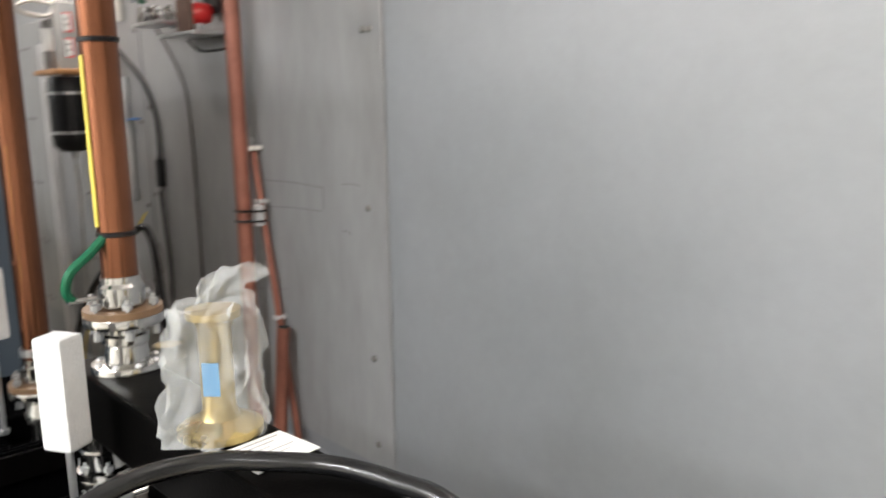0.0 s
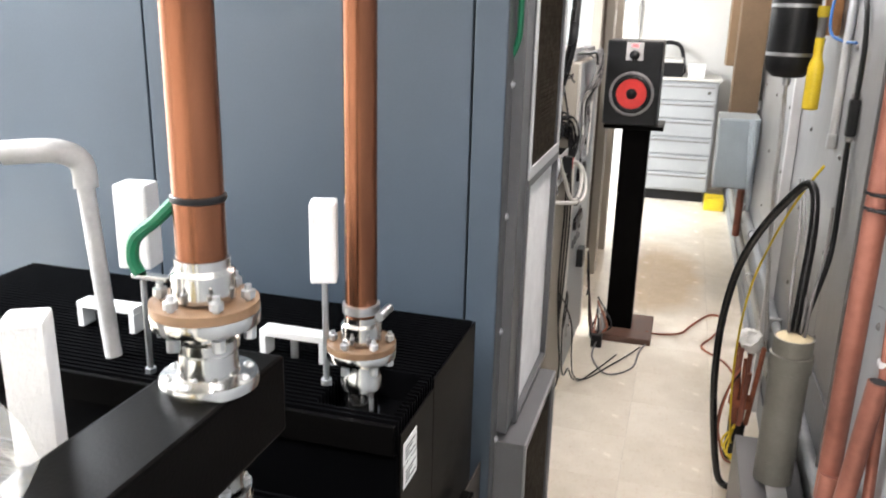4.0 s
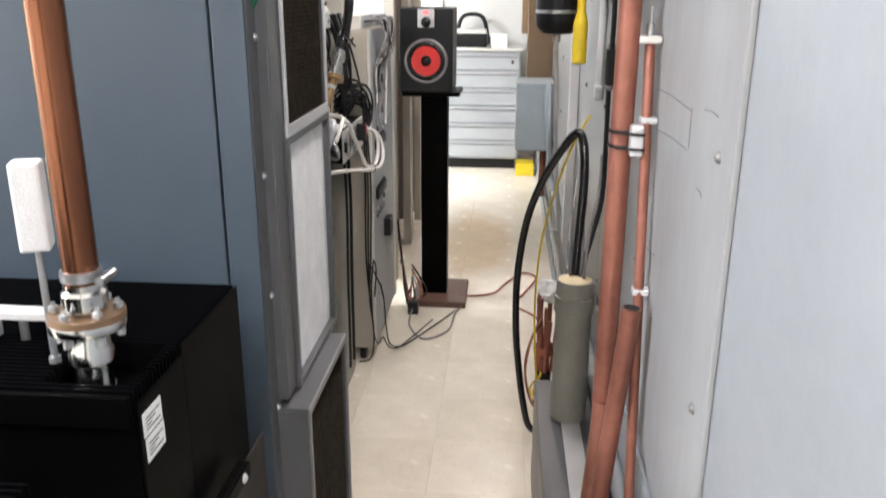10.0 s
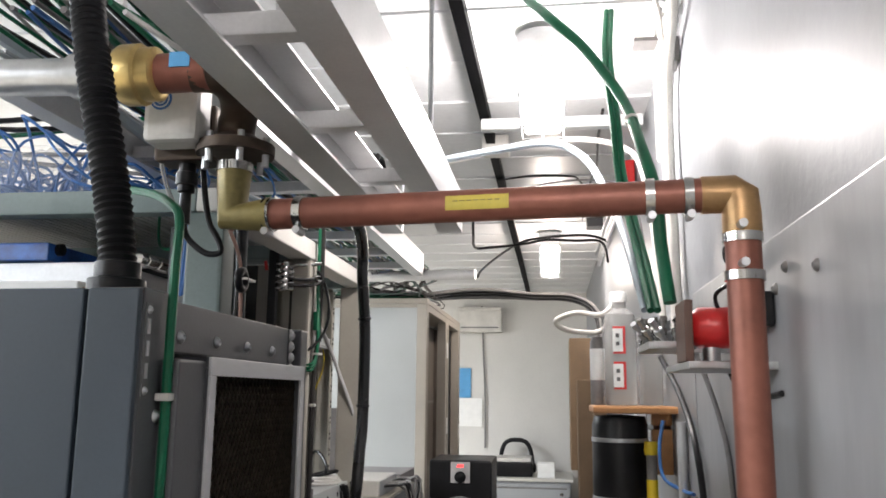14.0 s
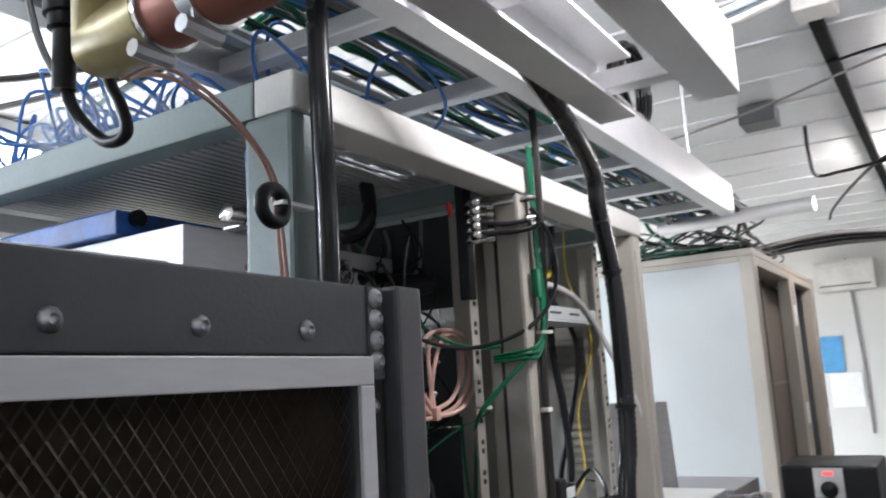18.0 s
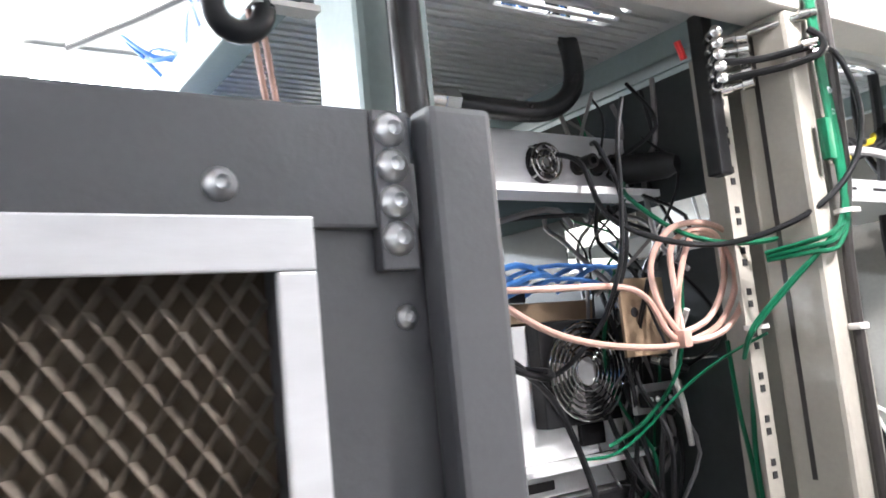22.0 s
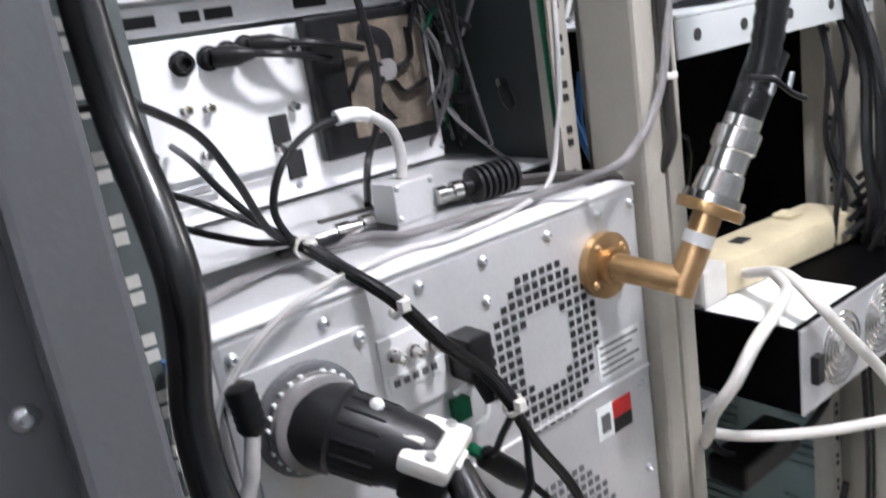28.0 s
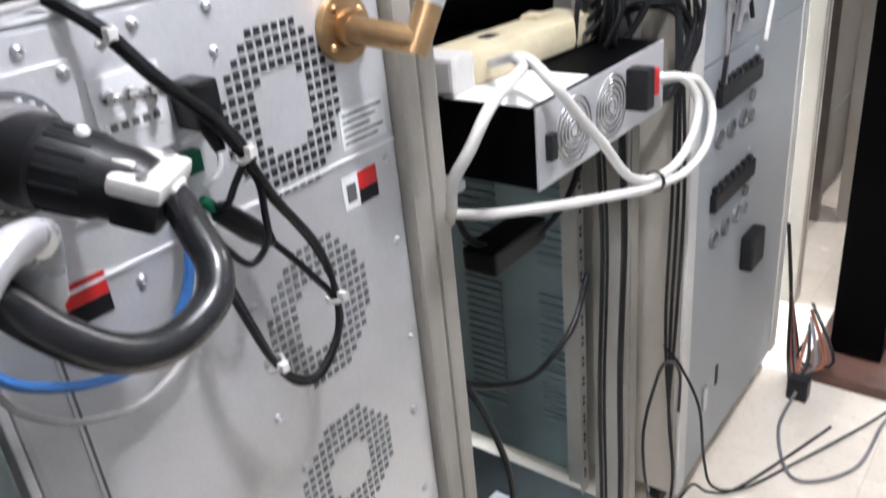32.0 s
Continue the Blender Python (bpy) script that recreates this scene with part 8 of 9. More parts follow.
# ---- pale cabinet and the far end ----
wc = thing("tall_cabinet", "tall cabinet with a pale enamel side and open rack bays", "cabinet", at=(0.0, 5.0, 0))
part("side_panel", boxes((-0.55, 0.238, 4.461, 4.467, 0.03, 2.022), bevel=0.001), RACK_PALE, wc, "pale grey-white side panel", False)
part("side_rim", boxes((-0.55, 0.2385, 4.457, 4.467, 2.0225, 2.0395), bevel=0.002), BEIGE, wc, "grey frame over the side panel", False)
part("roof", boxes((-0.55, 0.285, 4.457, 5.74, 2.040, 2.064), bevel=0.004), BEIGE, wc, smooth=False)
part("back", boxes((-0.555, -0.5505, 4.46, 5.74, 0.03, 2.0395)), GREY_FACE, wc, smooth=False)
for y0, y1 in ((4.457, 4.515), (5.10, 5.22), (5.66, 5.74)):
    post = part("post", boxes((0.239, 0.284, y0, y1, 0.0, 2.0395), bevel=0.004), BEIGE, wc, smooth=False)
    part("post_groove", boxes((0.2842, 0.2848, y0 + 0.4 * (y1 - y0), y0 + 0.55 * (y1 - y0), 0.05, 1.98)), BAY_SHADE, post, "dark slot along the post", False)
for y0, y1 in ((4.5155, 5.0995), (5.2205, 5.6595)):
    part("top_bar", boxes((0.240, 0.283, y0, y1, 2.010, 2.0395), bevel=0.002), BEIGE, wc, smooth=False)
    # Panel added across the open bay; its dark colour stands in for shade.
    bay = part("bay_panel", boxes((0.15, 0.156, y0, y1, 0.03, 2.01)), BAY_SHADE, wc, "brown-grey recessed bay panel", False)
    part("bay_rail", boxes((0.1565, 0.20, y1 - 0.10, y1 - 0.06, 0.03, 2.009), bevel=0.002), BAY_SHADE, bay, smooth=False)
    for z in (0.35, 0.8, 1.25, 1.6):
        part("seam", boxes((0.1562, 0.159, y0, y1 - 0.101, z, z + 0.012)), SHADED_BEIGE, bay, smooth=False)
part("end_panel", boxes((-0.55, 0.238, 5.734, 5.74, 0.03, 2.0395)), GREY_FACE, wc, smooth=False)
for y, z in ((5.13, 1.83), (5.14, 1.45), (5.68, 1.40)):
    part("tag", boxes((0.2851, 0.2862, y, y + 0.05, z, z + 0.08)), LABEL, wc, "white tag", False)

dc = thing("drawer_cabinet", "grey steel drawer cabinet with recessed pulls", "cabinet", at=(0.65, 7.6, 0))
part("body", boxes((0.30, 0.95, 7.36, 7.92, 0.09, 1.0), bevel=0.006), GREY_FACE, dc, smooth=False)
part("plinth", boxes((0.34, 0.92, 7.40, 7.9, 0.0, 0.0895)), PLASTIC_BLACK, dc, smooth=False)
part("top", boxes((0.28, 0.97, 7.335, 7.93, 1.0005, 1.02), bevel=0.004), RACK_LIGHT, dc, smooth=False)
for k in range(6):
    z0 = 0.11 + k * 0.147
    d = part("drawer", boxes((0.315, 0.935, 7.345, 7.3595, z0, z0 + 0.138), bevel=0.003), GREY_FACE, dc, "grey drawer front", False)
    part("pull", boxes((0.33, 0.92, 7.336, 7.3445, z0 + 0.112, z0 + 0.130), bevel=0.003), GREY_FACE, d, "grey pull rail", False)
    part("shadow_gap", boxes((0.33, 0.92, 7.3435, 7.3448, z0 + 0.100, z0 + 0.1105)), CABLE_GREY, d, smooth=False)
part("lock", lathe(bmesh.new(), [(0.012, 0), (0.012, 0.006), (0, 0.007)], (0.88, 7.344, 0.91), (0, -1, 0), 14), SILVER, dc)
pr = thing("printer", "small black and white printer on the drawer cabinet", "printer", at=(0.5, 7.6, 1.02))
part("body", boxes((0.36, 0.66, 7.45, 7.8, 1.0205, 1.13), bevel=0.01), PLASTIC_BLACK, pr, smooth=False)
part("lid", boxes((0.37, 0.65, 7.46, 7.79, 1.1305, 1.16), bevel=0.008), CABLE_WHITE, pr, smooth=False)
tb2 = thing("white_box", "small white carton on the drawer cabinet", "box", at=(0.78, 7.5, 1.02))
part("box", boxes((0.70, 0.83, 7.42, 7.55, 1.0205, 1.13), bevel=0.003), PAPER, tb2, smooth=False)
bg = thing("tool_bag", "black bag with a handle on the drawer cabinet", "bag", at=(0.45, 7.75, 1.1))
part("handle", hose(bmesh.new(), [(0.38, 7.83, 1.06), (0.42, 7.83, 1.24), (0.52, 7.83, 1.28), (0.62, 7.83, 1.24), (0.66, 7.83, 1.06)], 0.018, 10, 5), PLASTIC_BLACK, bg)
part("bag", boxes((0.36, 0.68, 7.81, 7.87, 1.0205, 1.10), bevel=0.02), PLASTIC_BLACK, bg)
wn = thing("wall_notice", "white notice and blue card on the end wall", "notice", at=(0.03, 7.99, 1.5))
part("sheet", boxes((0.02, 0.225, 7.985, 7.9985, 1.375, 1.61)), PAPER, wn, smooth=False)
part("card", boxes((-0.02, 0.125, 7.984, 7.9985, 1.615, 1.865)), STICKER_BLUE, wn, "light blue card", False)
cable("wall_cable", [(0.22, 7.98, 2.4), (0.235, 7.98, 2.0), (0.25, 7.98, 1.6), (0.25, 7.98, 1.2)], 0.007, CABLE_GREY, "grey cord running down the end wall", seg=8)
ac = thing("wall_unit", "white plastic wall unit high on the end wall", "wall unit", at=(0.2, 7.9, 2.3))
part("body", boxes((0.02, 0.40, 7.86, 7.998, 2.17, 2.38), bevel=0.012), CABLE_WHITE, ac, smooth=False)
part("slot", boxes((0.05, 0.37, 7.8585, 7.8596, 2.20, 2.212)), CABLE_GREY, ac, smooth=False)
part("lip", boxes((0.03, 0.39, 7.845, 7.8598, 2.345, 2.365), bevel=0.004), CABLE_WHITE, ac, smooth=False)
cb = thing("cardboard_box", "tall brown cardboard boxes hung on the wall", "box", at=(1.0, 5.4, 1.0))
part("box", boxes((0.955, 1.105, 5.38, 5.60, 0.92, 1.73), bevel=0.003), CARDBOARD, cb, smooth=False)
part("bracket", boxes((1.1055, 1.119, 5.40, 5.58, 1.0, 1.05)), STEEL, cb, smooth=False)
cb2 = thing("cardboard_box", "smaller brown cardboard box on the wall behind", "box", at=(1.0, 6.2, 1.5))
part("box", boxes((0.93, 1.105, 6.1, 6.4, 1.2, 2.0), bevel=0.003), CARDBOARD, cb2, smooth=False)
part("bracket", boxes((1.1055, 1.119, 6.15, 6.35, 1.3, 1.35)), STEEL, cb2, smooth=False)
gb2 = thing("grey_panel_box", "grey-blue electrical box on the wall with bent conduits", "electrical box", at=(1.0, 5.1, 0.8))
part("box", boxes((0.895, 1.105, 5.05, 5.36, 0.60, 0.985), bevel=0.006), GREY_BOX, gb2, smooth=False)
part("door", boxes((0.90, 1.10, 5.04, 5.0495, 0.61, 0.975), bevel=0.003), GREY_BOX, gb2, smooth=False)
part("bracket", boxes((1.1055, 1.119, 5.1, 5.3, 0.7, 0.75)), STEEL, gb2, smooth=False)
for k in range(2):
    part("conduit", hose(bmesh.new(), [(1.06 + 0.015 * k, 5.03, 0.98), (1.06 + 0.015 * k, 4.95 - 0.03 * k, 0.80), (1.07, 4.9, 0.72 - 0.05 * k), (1.085, 4.93, 0.6), (1.09, 5.0, 0.5)], 0.013, 12, 5), GREY_BOX, gb2, "bent pale conduit")
part("copper_stub", rod((1.06, 5.2, 0.60), (1.06, 5.2, 0.30), 0.02, 16), COPPER_DARK, gb2)
ym = thing("yellow_bin", "yellow plastic tray on the floor by the drawers", "tray", at=(1.0, 7.2, 0))
part("tray", boxes((0.93, 1.08, 7.1, 7.3, 0.0005, 0.10), bevel=0.006), YELLOW, ym, smooth=False)
for x0, y0, y1 in ((1.055, 3.55, 3.59),):
    up = thing("wall_upright", "grey steel channel standing against the wall", "channel", "wall channels", at=(1.08, y0, 0))
    part("channel", boxes((x0 + 0.02, 1.108, y0, y1, 0.0, 1.75), bevel=0.002), ALU_SHEET, up, smooth=False)
vp = thing("wall_pipe", "short grey pipe with a cap fixed to the wall", "pipe", at=(1.09, 2.75, 1.2))
part("tube", rod((1.098, 2.78, 1.22), (1.098, 2.78, 1.60), 0.011, 14), ALU_SHEET, vp)
part("cap", boxes((1.085, 1.109, 2.765, 2.795, 1.18, 1.22), bevel=0.004), STEEL, vp, smooth=False)

# bundle on the floor behind the pot
random.seed(17)
cbn = thing("copper_offcuts", "bundle of bright copper tube offcuts standing against the wall", "copper tubes", at=(1.0, 3.16, 0))
for k in range(8):
    a = k * 2.4
    r = 0.012 + 0.010 * (k % 3)
    xb, yb = 1.0 + r * math.cos(a), 3.17 + r * math.sin(a)
    part("tube", rod((xb, yb, 0.14), (xb + random.uniform(-0.02, 0.03), yb + random.uniform(-0.01, 0.05), 0.34 + random.uniform(0, 0.09)), 0.0085, 12), COPPER_RED if k % 2 else COPPER_DARK, cbn)
part("tape", lathe(bmesh.new(), [(0.040, 0), (0.042, 0.002), (0.042, 0.028), (0.040, 0.03)], (1.004, 3.178, 0.20), (0.02, 0.06, 1), 16, False), COPPER_RED, cbn, "orange tape band")
part("stand", lathe(bmesh.new(), [(0.0, 0.0), (0.035, 0.0005), (0.036, 0.03), (0.028, 0.10), (0.030, 0.139), (0, 0.1395)], (1.0, 3.17, 0), (0, 0, 1), 16), PLASTIC_BLACK, cbn, "black boot round the tube ends")
rag = thing("rag", "crumpled off-white rag on the copper tubes", "rag", at=(1.0, 3.2, 0.42))
bm = bmesh.new()
lathe(bm, [(0.0, 0), (0.03, 0.004), (0.042, 0.03), (0.034, 0.06), (0.015, 0.075), (0, 0.078)], (1.008, 3.20, 0.40), (0.1, 0.1, 1), 18)
bmesh.ops.subdivide_edges(bm, edges=bm.edges[:], cuts=1, use_grid_fill=True)
for v in bm.verts:
    v.co += 0.016 * noise.noise_vector(v.co * 35) + 0.006 * noise.noise_vector(v.co * 90)
part("cloth", bm, PAPER, rag)
for k in range(3):
    cable("brown_cable", [(0.985, 3.13 + 0.02 * k, 0.36 - 0.03 * k), (0.95, 3.08, 0.30), (0.93, 3.05 + 0.02 * k, 0.18), (0.955, 3.06, 0.06), (0.99, 3.10, 0.01)], 0.004, (COPPER_RED, PLASTIC_BLACK, COPPER_RED)[k], "thin cord drooping beside the copper tubes", group="drooping cords", seg=7)
for k in range(3):
    cable("yellow_wire", [(0.99, 3.120 + 0.01 * k, 0.14), (0.95 + 0.01 * k, 3.080, 0.10 - 0.02 * k), (0.99, 3.030 + 0.02 * k, 0.06), (1.04, 3.070, 0.05 + 0.02 * k), (1.02, 3.120, 0.03)], 0.004, YELLOW, "yellow wire coiled beside the tool", group="yellow wires", seg=7)


# ---- overhead ----
def channel(x0, x1, y0, y1, z0, z1, t):
    """A C-shaped rail: web at x0, flanges towards x1."""
    s = 1 if x1 > x0 else -1
    prof = [(x0, z0), (x1, z0), (x1, z0 + t), (x0 + s * t, z0 + t), (x0 + s * t, z1 - t), (x1, z1 - t), (x1, z1), (x0, z1)]
    bm = bmesh.new()
    a = [bm.verts.new((x, y0, z)) for x, z in prof]
    b = [bm.verts.new((x, y1, z)) for x, z in prof]
    n = len(prof)
    for k in range(n):
        bm.faces.new((a[k], a[(k + 1) % n], b[(k + 1) % n], b[k]))
    bm.faces.new(a)
    bm.faces.new(b)
    return bm


def runway(x0, x1, y0, y1, z, label, rail_w=0.035, rail_h=0.085, step=0.30):
    """A cable ladder: two channel rails and rungs between."""
    r = thing("cable_ladder", label, "cable ladder", "cable ladders", at=((x0 + x1) / 2, y0, z))
    for a, s in ((x0, 1), (x1, -1)):
        part("rail", channel(a, a + s * rail_w, y0, y1, z, z + rail_h, 0.004), ALU_SHEET, r, "pale metal channel rail", False)
    n = int((y1 - y0) / step)
    for k in range(n):
        y = y1 - 0.06 - k * step
        part("rung", boxes((x0 + 0.0045, x1 - 0.0045, y - 0.014, y + 0.014, z + 0.018, z + 0.044), bevel=0.003), ALU_SHEET, r, "square rung", False)
    for y in (y0 + 0.3, y1 - 0.35):
        part("hanger_rod", rod((x0 + 0.02, y, z + rail_h), (x0 + 0.02, y, H - 0.012), 0.005, 8), STEEL, r)
        part("hanger_rod", rod((x1 - 0.02, y, z + rail_h), (x1 - 0.02, y, H - 0.012), 0.005, 8), STEEL, r)
    return r


runway(0.455, 0.635, 0.2, 2.68, 2.0, "pale metal cable ladder hung under the ceiling", 0.05)
runway(-0.02, 0.335, 2.05, 4.02, 2.10, "pale metal cable ladder loaded with cables over the racks", 0.04)
random.seed(8)
for k in range(46):
    m = random.choice((CABLE_GREEN, CABLE_BLUE, CABLE_GREY, CABLE_GREY, PLASTIC_BLACK, CABLE_LGREY, CABLE_GREEN, PLASTIC_BLACK, CABLE_GREEN, CABLE_GREY))
    x, z = random.uniform(0.03, 0.29), 2.155 + random.uniform(0, 0.05)
    pts = [(x + random.uniform(-0.04, 0.04), 1.9 + 0.35 * j, z + random.uniform(-0.008, 0.02)) for j in range(8)]
    cable("tray_cable", pts, random.uniform(0.0025, 0.0055), m, "cable lying in the overhead ladder", group="tray cables", seg=6, steps=3)
for k in range(12):
    m = random.choice((CABLE_GREEN, CABLE_BLUE, CABLE_GREY, PLASTIC_BLACK))
    y = random.uniform(2.4, 3.9)
    cable("crossing_cable", [(0.33, y, 2.15), (0.22, y + random.uniform(-0.1, 0.1), 2.22 + random.uniform(-0.03, 0.05)), (0.0, y + random.uniform(-0.2, 0.2), 2.24), (-0.3, y + random.uniform(-0.3, 0.3), 2.2), (-0.8, y + random.uniform(-0.3, 0.3), 2.25)], 0.006, m, "cable crossing over the racks", group="crossing cables", seg=6, steps=4)
coil = thing("cable_coil", "coil of dark cable resting on the ladder edge", "cable coil", at=(0.32, 3.3, 2.19))
for k in range(7):
    part("turn", hose(bmesh.new(), [(0.29 + 0.009 * (k % 4), 3.30 + (0.085 + 0.004 * (k % 3)) * math.cos(a * math.pi / 6), 2.275 + (0.085 + 0.004 * (k % 3)) * math.sin(a * math.pi / 6)) for a in range(13)], 0.005, 6, 2), PLASTIC_BLACK, coil)
# copper tee, valve actuator and galvanised line over the cabinet
vt = thing("valve_line", "galvanised pipe joined by a copper tee to a motor valve", "pipe", at=(0.2, 1.98, 2.05))
part("tee", rod((0.340, 1.866, 2.047), (0.408, 1.867, 2.049), 0.025, 24), COPPER_DARK, vt, "aged copper tee")
part("elbow", hose(bmesh.new(), [(0.385, 1.867, 2.048), (0.405, 1.872, 2.049), (0.416, 1.895, 2.050), (0.416, 1.935, 2.046), (0.408, 1.966, 2.030), (0.40, 1.978, 2.012), (0.40, 1.979, 1.996)], 0.0255, 20, 5), TARNISHED, vt, "tarnished copper elbow")
part("union", lathe(bmesh.new(), [(0.026, 0), (0.036, 0.002), (0.039, 0.008), (0.039, 0.030), (0.034, 0.033), (0.034, 0.050), (0.027, 0.054)], (0.290, 1.866, 2.047), (1, 0, 0), 20), BRASS, vt, "brass union")
part("steel_pipe", rod((-0.9, 1.87, 2.075), (0.292, 1.866, 2.047), 0.024, 24), STEEL, vt, "galvanised steel pipe")
part("rubber_joint", lathe(bmesh.new(), [(0.0255, 0), (0.029, 0.002), (0.029, 0.030), (0.0255, 0.032)], (0.225, 1.8662, 2.0488), (1, 0, -0.0235), 20), STEEL, vt)
part("blue_tag", boxes((0.366, 0.392, 1.8395, 1.8412, 2.045, 2.064)), STICKER_BLUE, vt, "pale blue tag", False)
part("flange", lathe(bmesh.new(), [(0.052, 0), (0.053, 0.003), (0.053, 0.014), (0.045, 0.016), (0.03, 0.026)], (0.40, 1.979, 1.972), (0, 0, 1), 32), TARNISHED, vt, "dark bolted flange")
for k in range(6):
    a = k * math.pi / 3
    part("bolt", rod((0.40 + 0.043 * math.cos(a), 1.979 + 0.043 * math.sin(a), 1.955), (0.40 + 0.043 * math.cos(a), 1.979 + 0.043 * math.sin(a), 1.996), 0.005, 8), STEEL, vt)
part("collar", lathe(bmesh.new(), [(0.0228, 0), (0.0245, 0.001), (0.0245, 0.013), (0.0228, 0.014)], (0.40, 1.979, 1.948), (0, 0, 1), 28), SILVER, vt, "steel band clamp")
va = part("actuator", boxes((0.290, 0.366, 1.925, 1.975, 1.980, 2.068), bevel=0.009), CABLE_WHITE, vt, "off-white actuator box", False)
part("round_badge", lathe(bmesh.new(), [(0.0150, 0), (0.0150, 0.001)], (0.315, 1.9248, 2.037), (0, -1, 0), 24), CABLE_BLUE, va, "blue round badge")
for r in (0.0055, 0.0105):
    part("badge_ring", lathe(bmesh.new(), [(r, 0.001), (r + 0.0016, 0.001), (r + 0.0016, 0.0016), (r, 0.0016)], (0.315, 1.9248, 2.037), (0, -1, 0), 20, False), LABEL, va)
part("actuator_base", boxes((0.282, 0.370, 1.9755, 2.028, 1.968, 2.046), bevel=0.005), TARNISHED, vt, "brown valve body behind the box", False)
part("plug", lathe(bmesh.new(), [(0.012, 0), (0.012, -0.012), (0.015, -0.013), (0.015, -0.03), (0.012, -0.031), (0.012, -0.04), (0.008, -0.042), (0.008, -0.085)], (0.323, 1.998, 1.9675), (0, 0, 1), 14), PLASTIC_BLACK, vt, "black ribbed cable plug")
cable("valve_lead", [(0.323, 1.999, 1.888), (0.321, 2.005, 1.876), (0.326, 2.012, 1.862), (0.348, 2.012, 1.845), (0.365, 2.012, 1.842), (0.373, 2.012, 1.848), (0.366, 2.012, 1.866), (0.354, 2.012, 1.886), (0.346, 2.012, 1.92), (0.340, 2.010, 1.968)], 0.0044, PLASTIC_BLACK, "glossy black lead looping under the valve plug", seg=10)
cable("valve_lead", [(0.287, 1.99, 1.968), (0.289, 1.99, 1.957), (0.301, 1.992, 1.922), (0.315, 1.996, 1.895), (0.318, 2.004, 1.884)], 0.0016, CABLE_LGREY, "thin pale wire hanging from the valve", seg=7)
cable("valve_lead", [(0.291, 1.99, 1.968), (0.293, 1.99, 1.957), (0.305, 1.992, 1.922), (0.319, 1.996, 1.895), (0.320, 2.004, 1.884)], 0.0013, CABLE_GREY, "thin pale wire hanging from the valve", seg=7)
for o in (0.0, 0.006):
    cable("bare_wire", [(0.395, 1.99 + o, 1.872), (0.375, 2.04, 1.893 + o), (0.345, 2.10, 1.903 + o), (0.332, 2.14, 1.897 + o), (0.330, 2.168 + o, 1.882), (0.330, 2.188 + o, 1.858), (0.330, 2.195 + o, 1.825), (0.330, 2.200 + o, 1.785), (0.328, 2.205 + o, 1.7585)], 0.0019, WIRE_PINK, "pinkish wire hanging down to the cabinet top", group="bare wires", seg=7)
rg = thing("ferrite_ring", "dark ring tied round the hanging wire", "ring", at=(0.334, 2.186, 1.830))
part("ring", hose(bmesh.new(), [(0.336, 2.186 + 0.0145 * math.cos(a * math.pi / 10), 1.830 + 0.0145 * math.sin(a * math.pi / 10)) for a in range(21)], 0.0066, 12, 1), PLASTIC_BLACK, rg)
part("tie", boxes((0.330, 0.342, 2.192, 2.232, 1.832, 1.8355)), CABLE_WHITE, rg, smooth=False)
# thick corrugated hose standing on the cabinet
ch = cable("corrugated_hose", [(0.372, 1.752, 1.757), (0.366, 1.756, 1.81), (0.345, 1.762, 1.90), (0.322, 1.768, 1.98), (0.295, 1.775, 2.095), (0.27, 1.79, 2.25), (0.25, 1.80, 2.50)], 0.0205, MATT_BLACK, "thick black corrugated conduit rising from the cabinet", "hose", ribs=0.0026, seg=16)
part("gland", lathe(bmesh.new(), [(0.03, 0), (0.03, 0.012), (0.024, 0.014), (0.024, 0.03), (0.019, 0.032)], (0.372, 1.752, 1.7575), (0, 0, 1), 20), PLASTIC_BLACK, ch, "black cable gland")
cable("green_wire", [(0.20, 1.975, 1.94), (0.28, 1.93, 1.915), (0.36, 1.845, 1.885), (0.41, 1.785, 1.858), (0.43, 1.766, 1.838), (0.4355, 1.753, 1.785), (0.4355, 1.752, 1.70), (0.4355, 1.752, 1.52), (0.433, 1.752, 1.47), (0.42, 1.75, 1.44)], 0.0052, CABLE_GREEN, "green earth wire running down the cabinet edge", seg=9)
for z in (1.645,):
    tagged(part("cable_tie", boxes((0.4275, 0.443, 1.742, 1.762, z, z + 0.008), bevel=0.002), CABLE_WHITE), "white tie on the green wire", "cable tie", "cable ties")
# boxes on the far side of the rack roof
bb = thing("blue_unit", "blue boxed unit inside the top of the rack", "radio unit", at=(-0.2, 2.42, 1.8))
part("box", boxes((-0.50, -0.12, 2.36, 2.55, 1.895, 1.930), bevel=0.003), BLUE_BAG, bb, smooth=False)
part("plug", lathe(bmesh.new(), [(0.012, 0), (0.012, 0.01), (0, 0.011)], (-0.1195, 2.39, 1.92), (1, 0, 0), 14), PLASTIC_BLACK, bb)
wu = thing("white_carton", "white carton on top of the grey cabinet", "carton", at=(-0.05, 2.12, 1.757))
part("carton", boxes((-0.35, 0.16, 2.02, 2.22, 1.7575, 1.808), bevel=0.003), PAPER, wu, smooth=False)
part("flap", boxes((0.1605, 0.163, 2.03, 2.21, 1.765, 1.80)), CARDBOARD, wu, smooth=False)
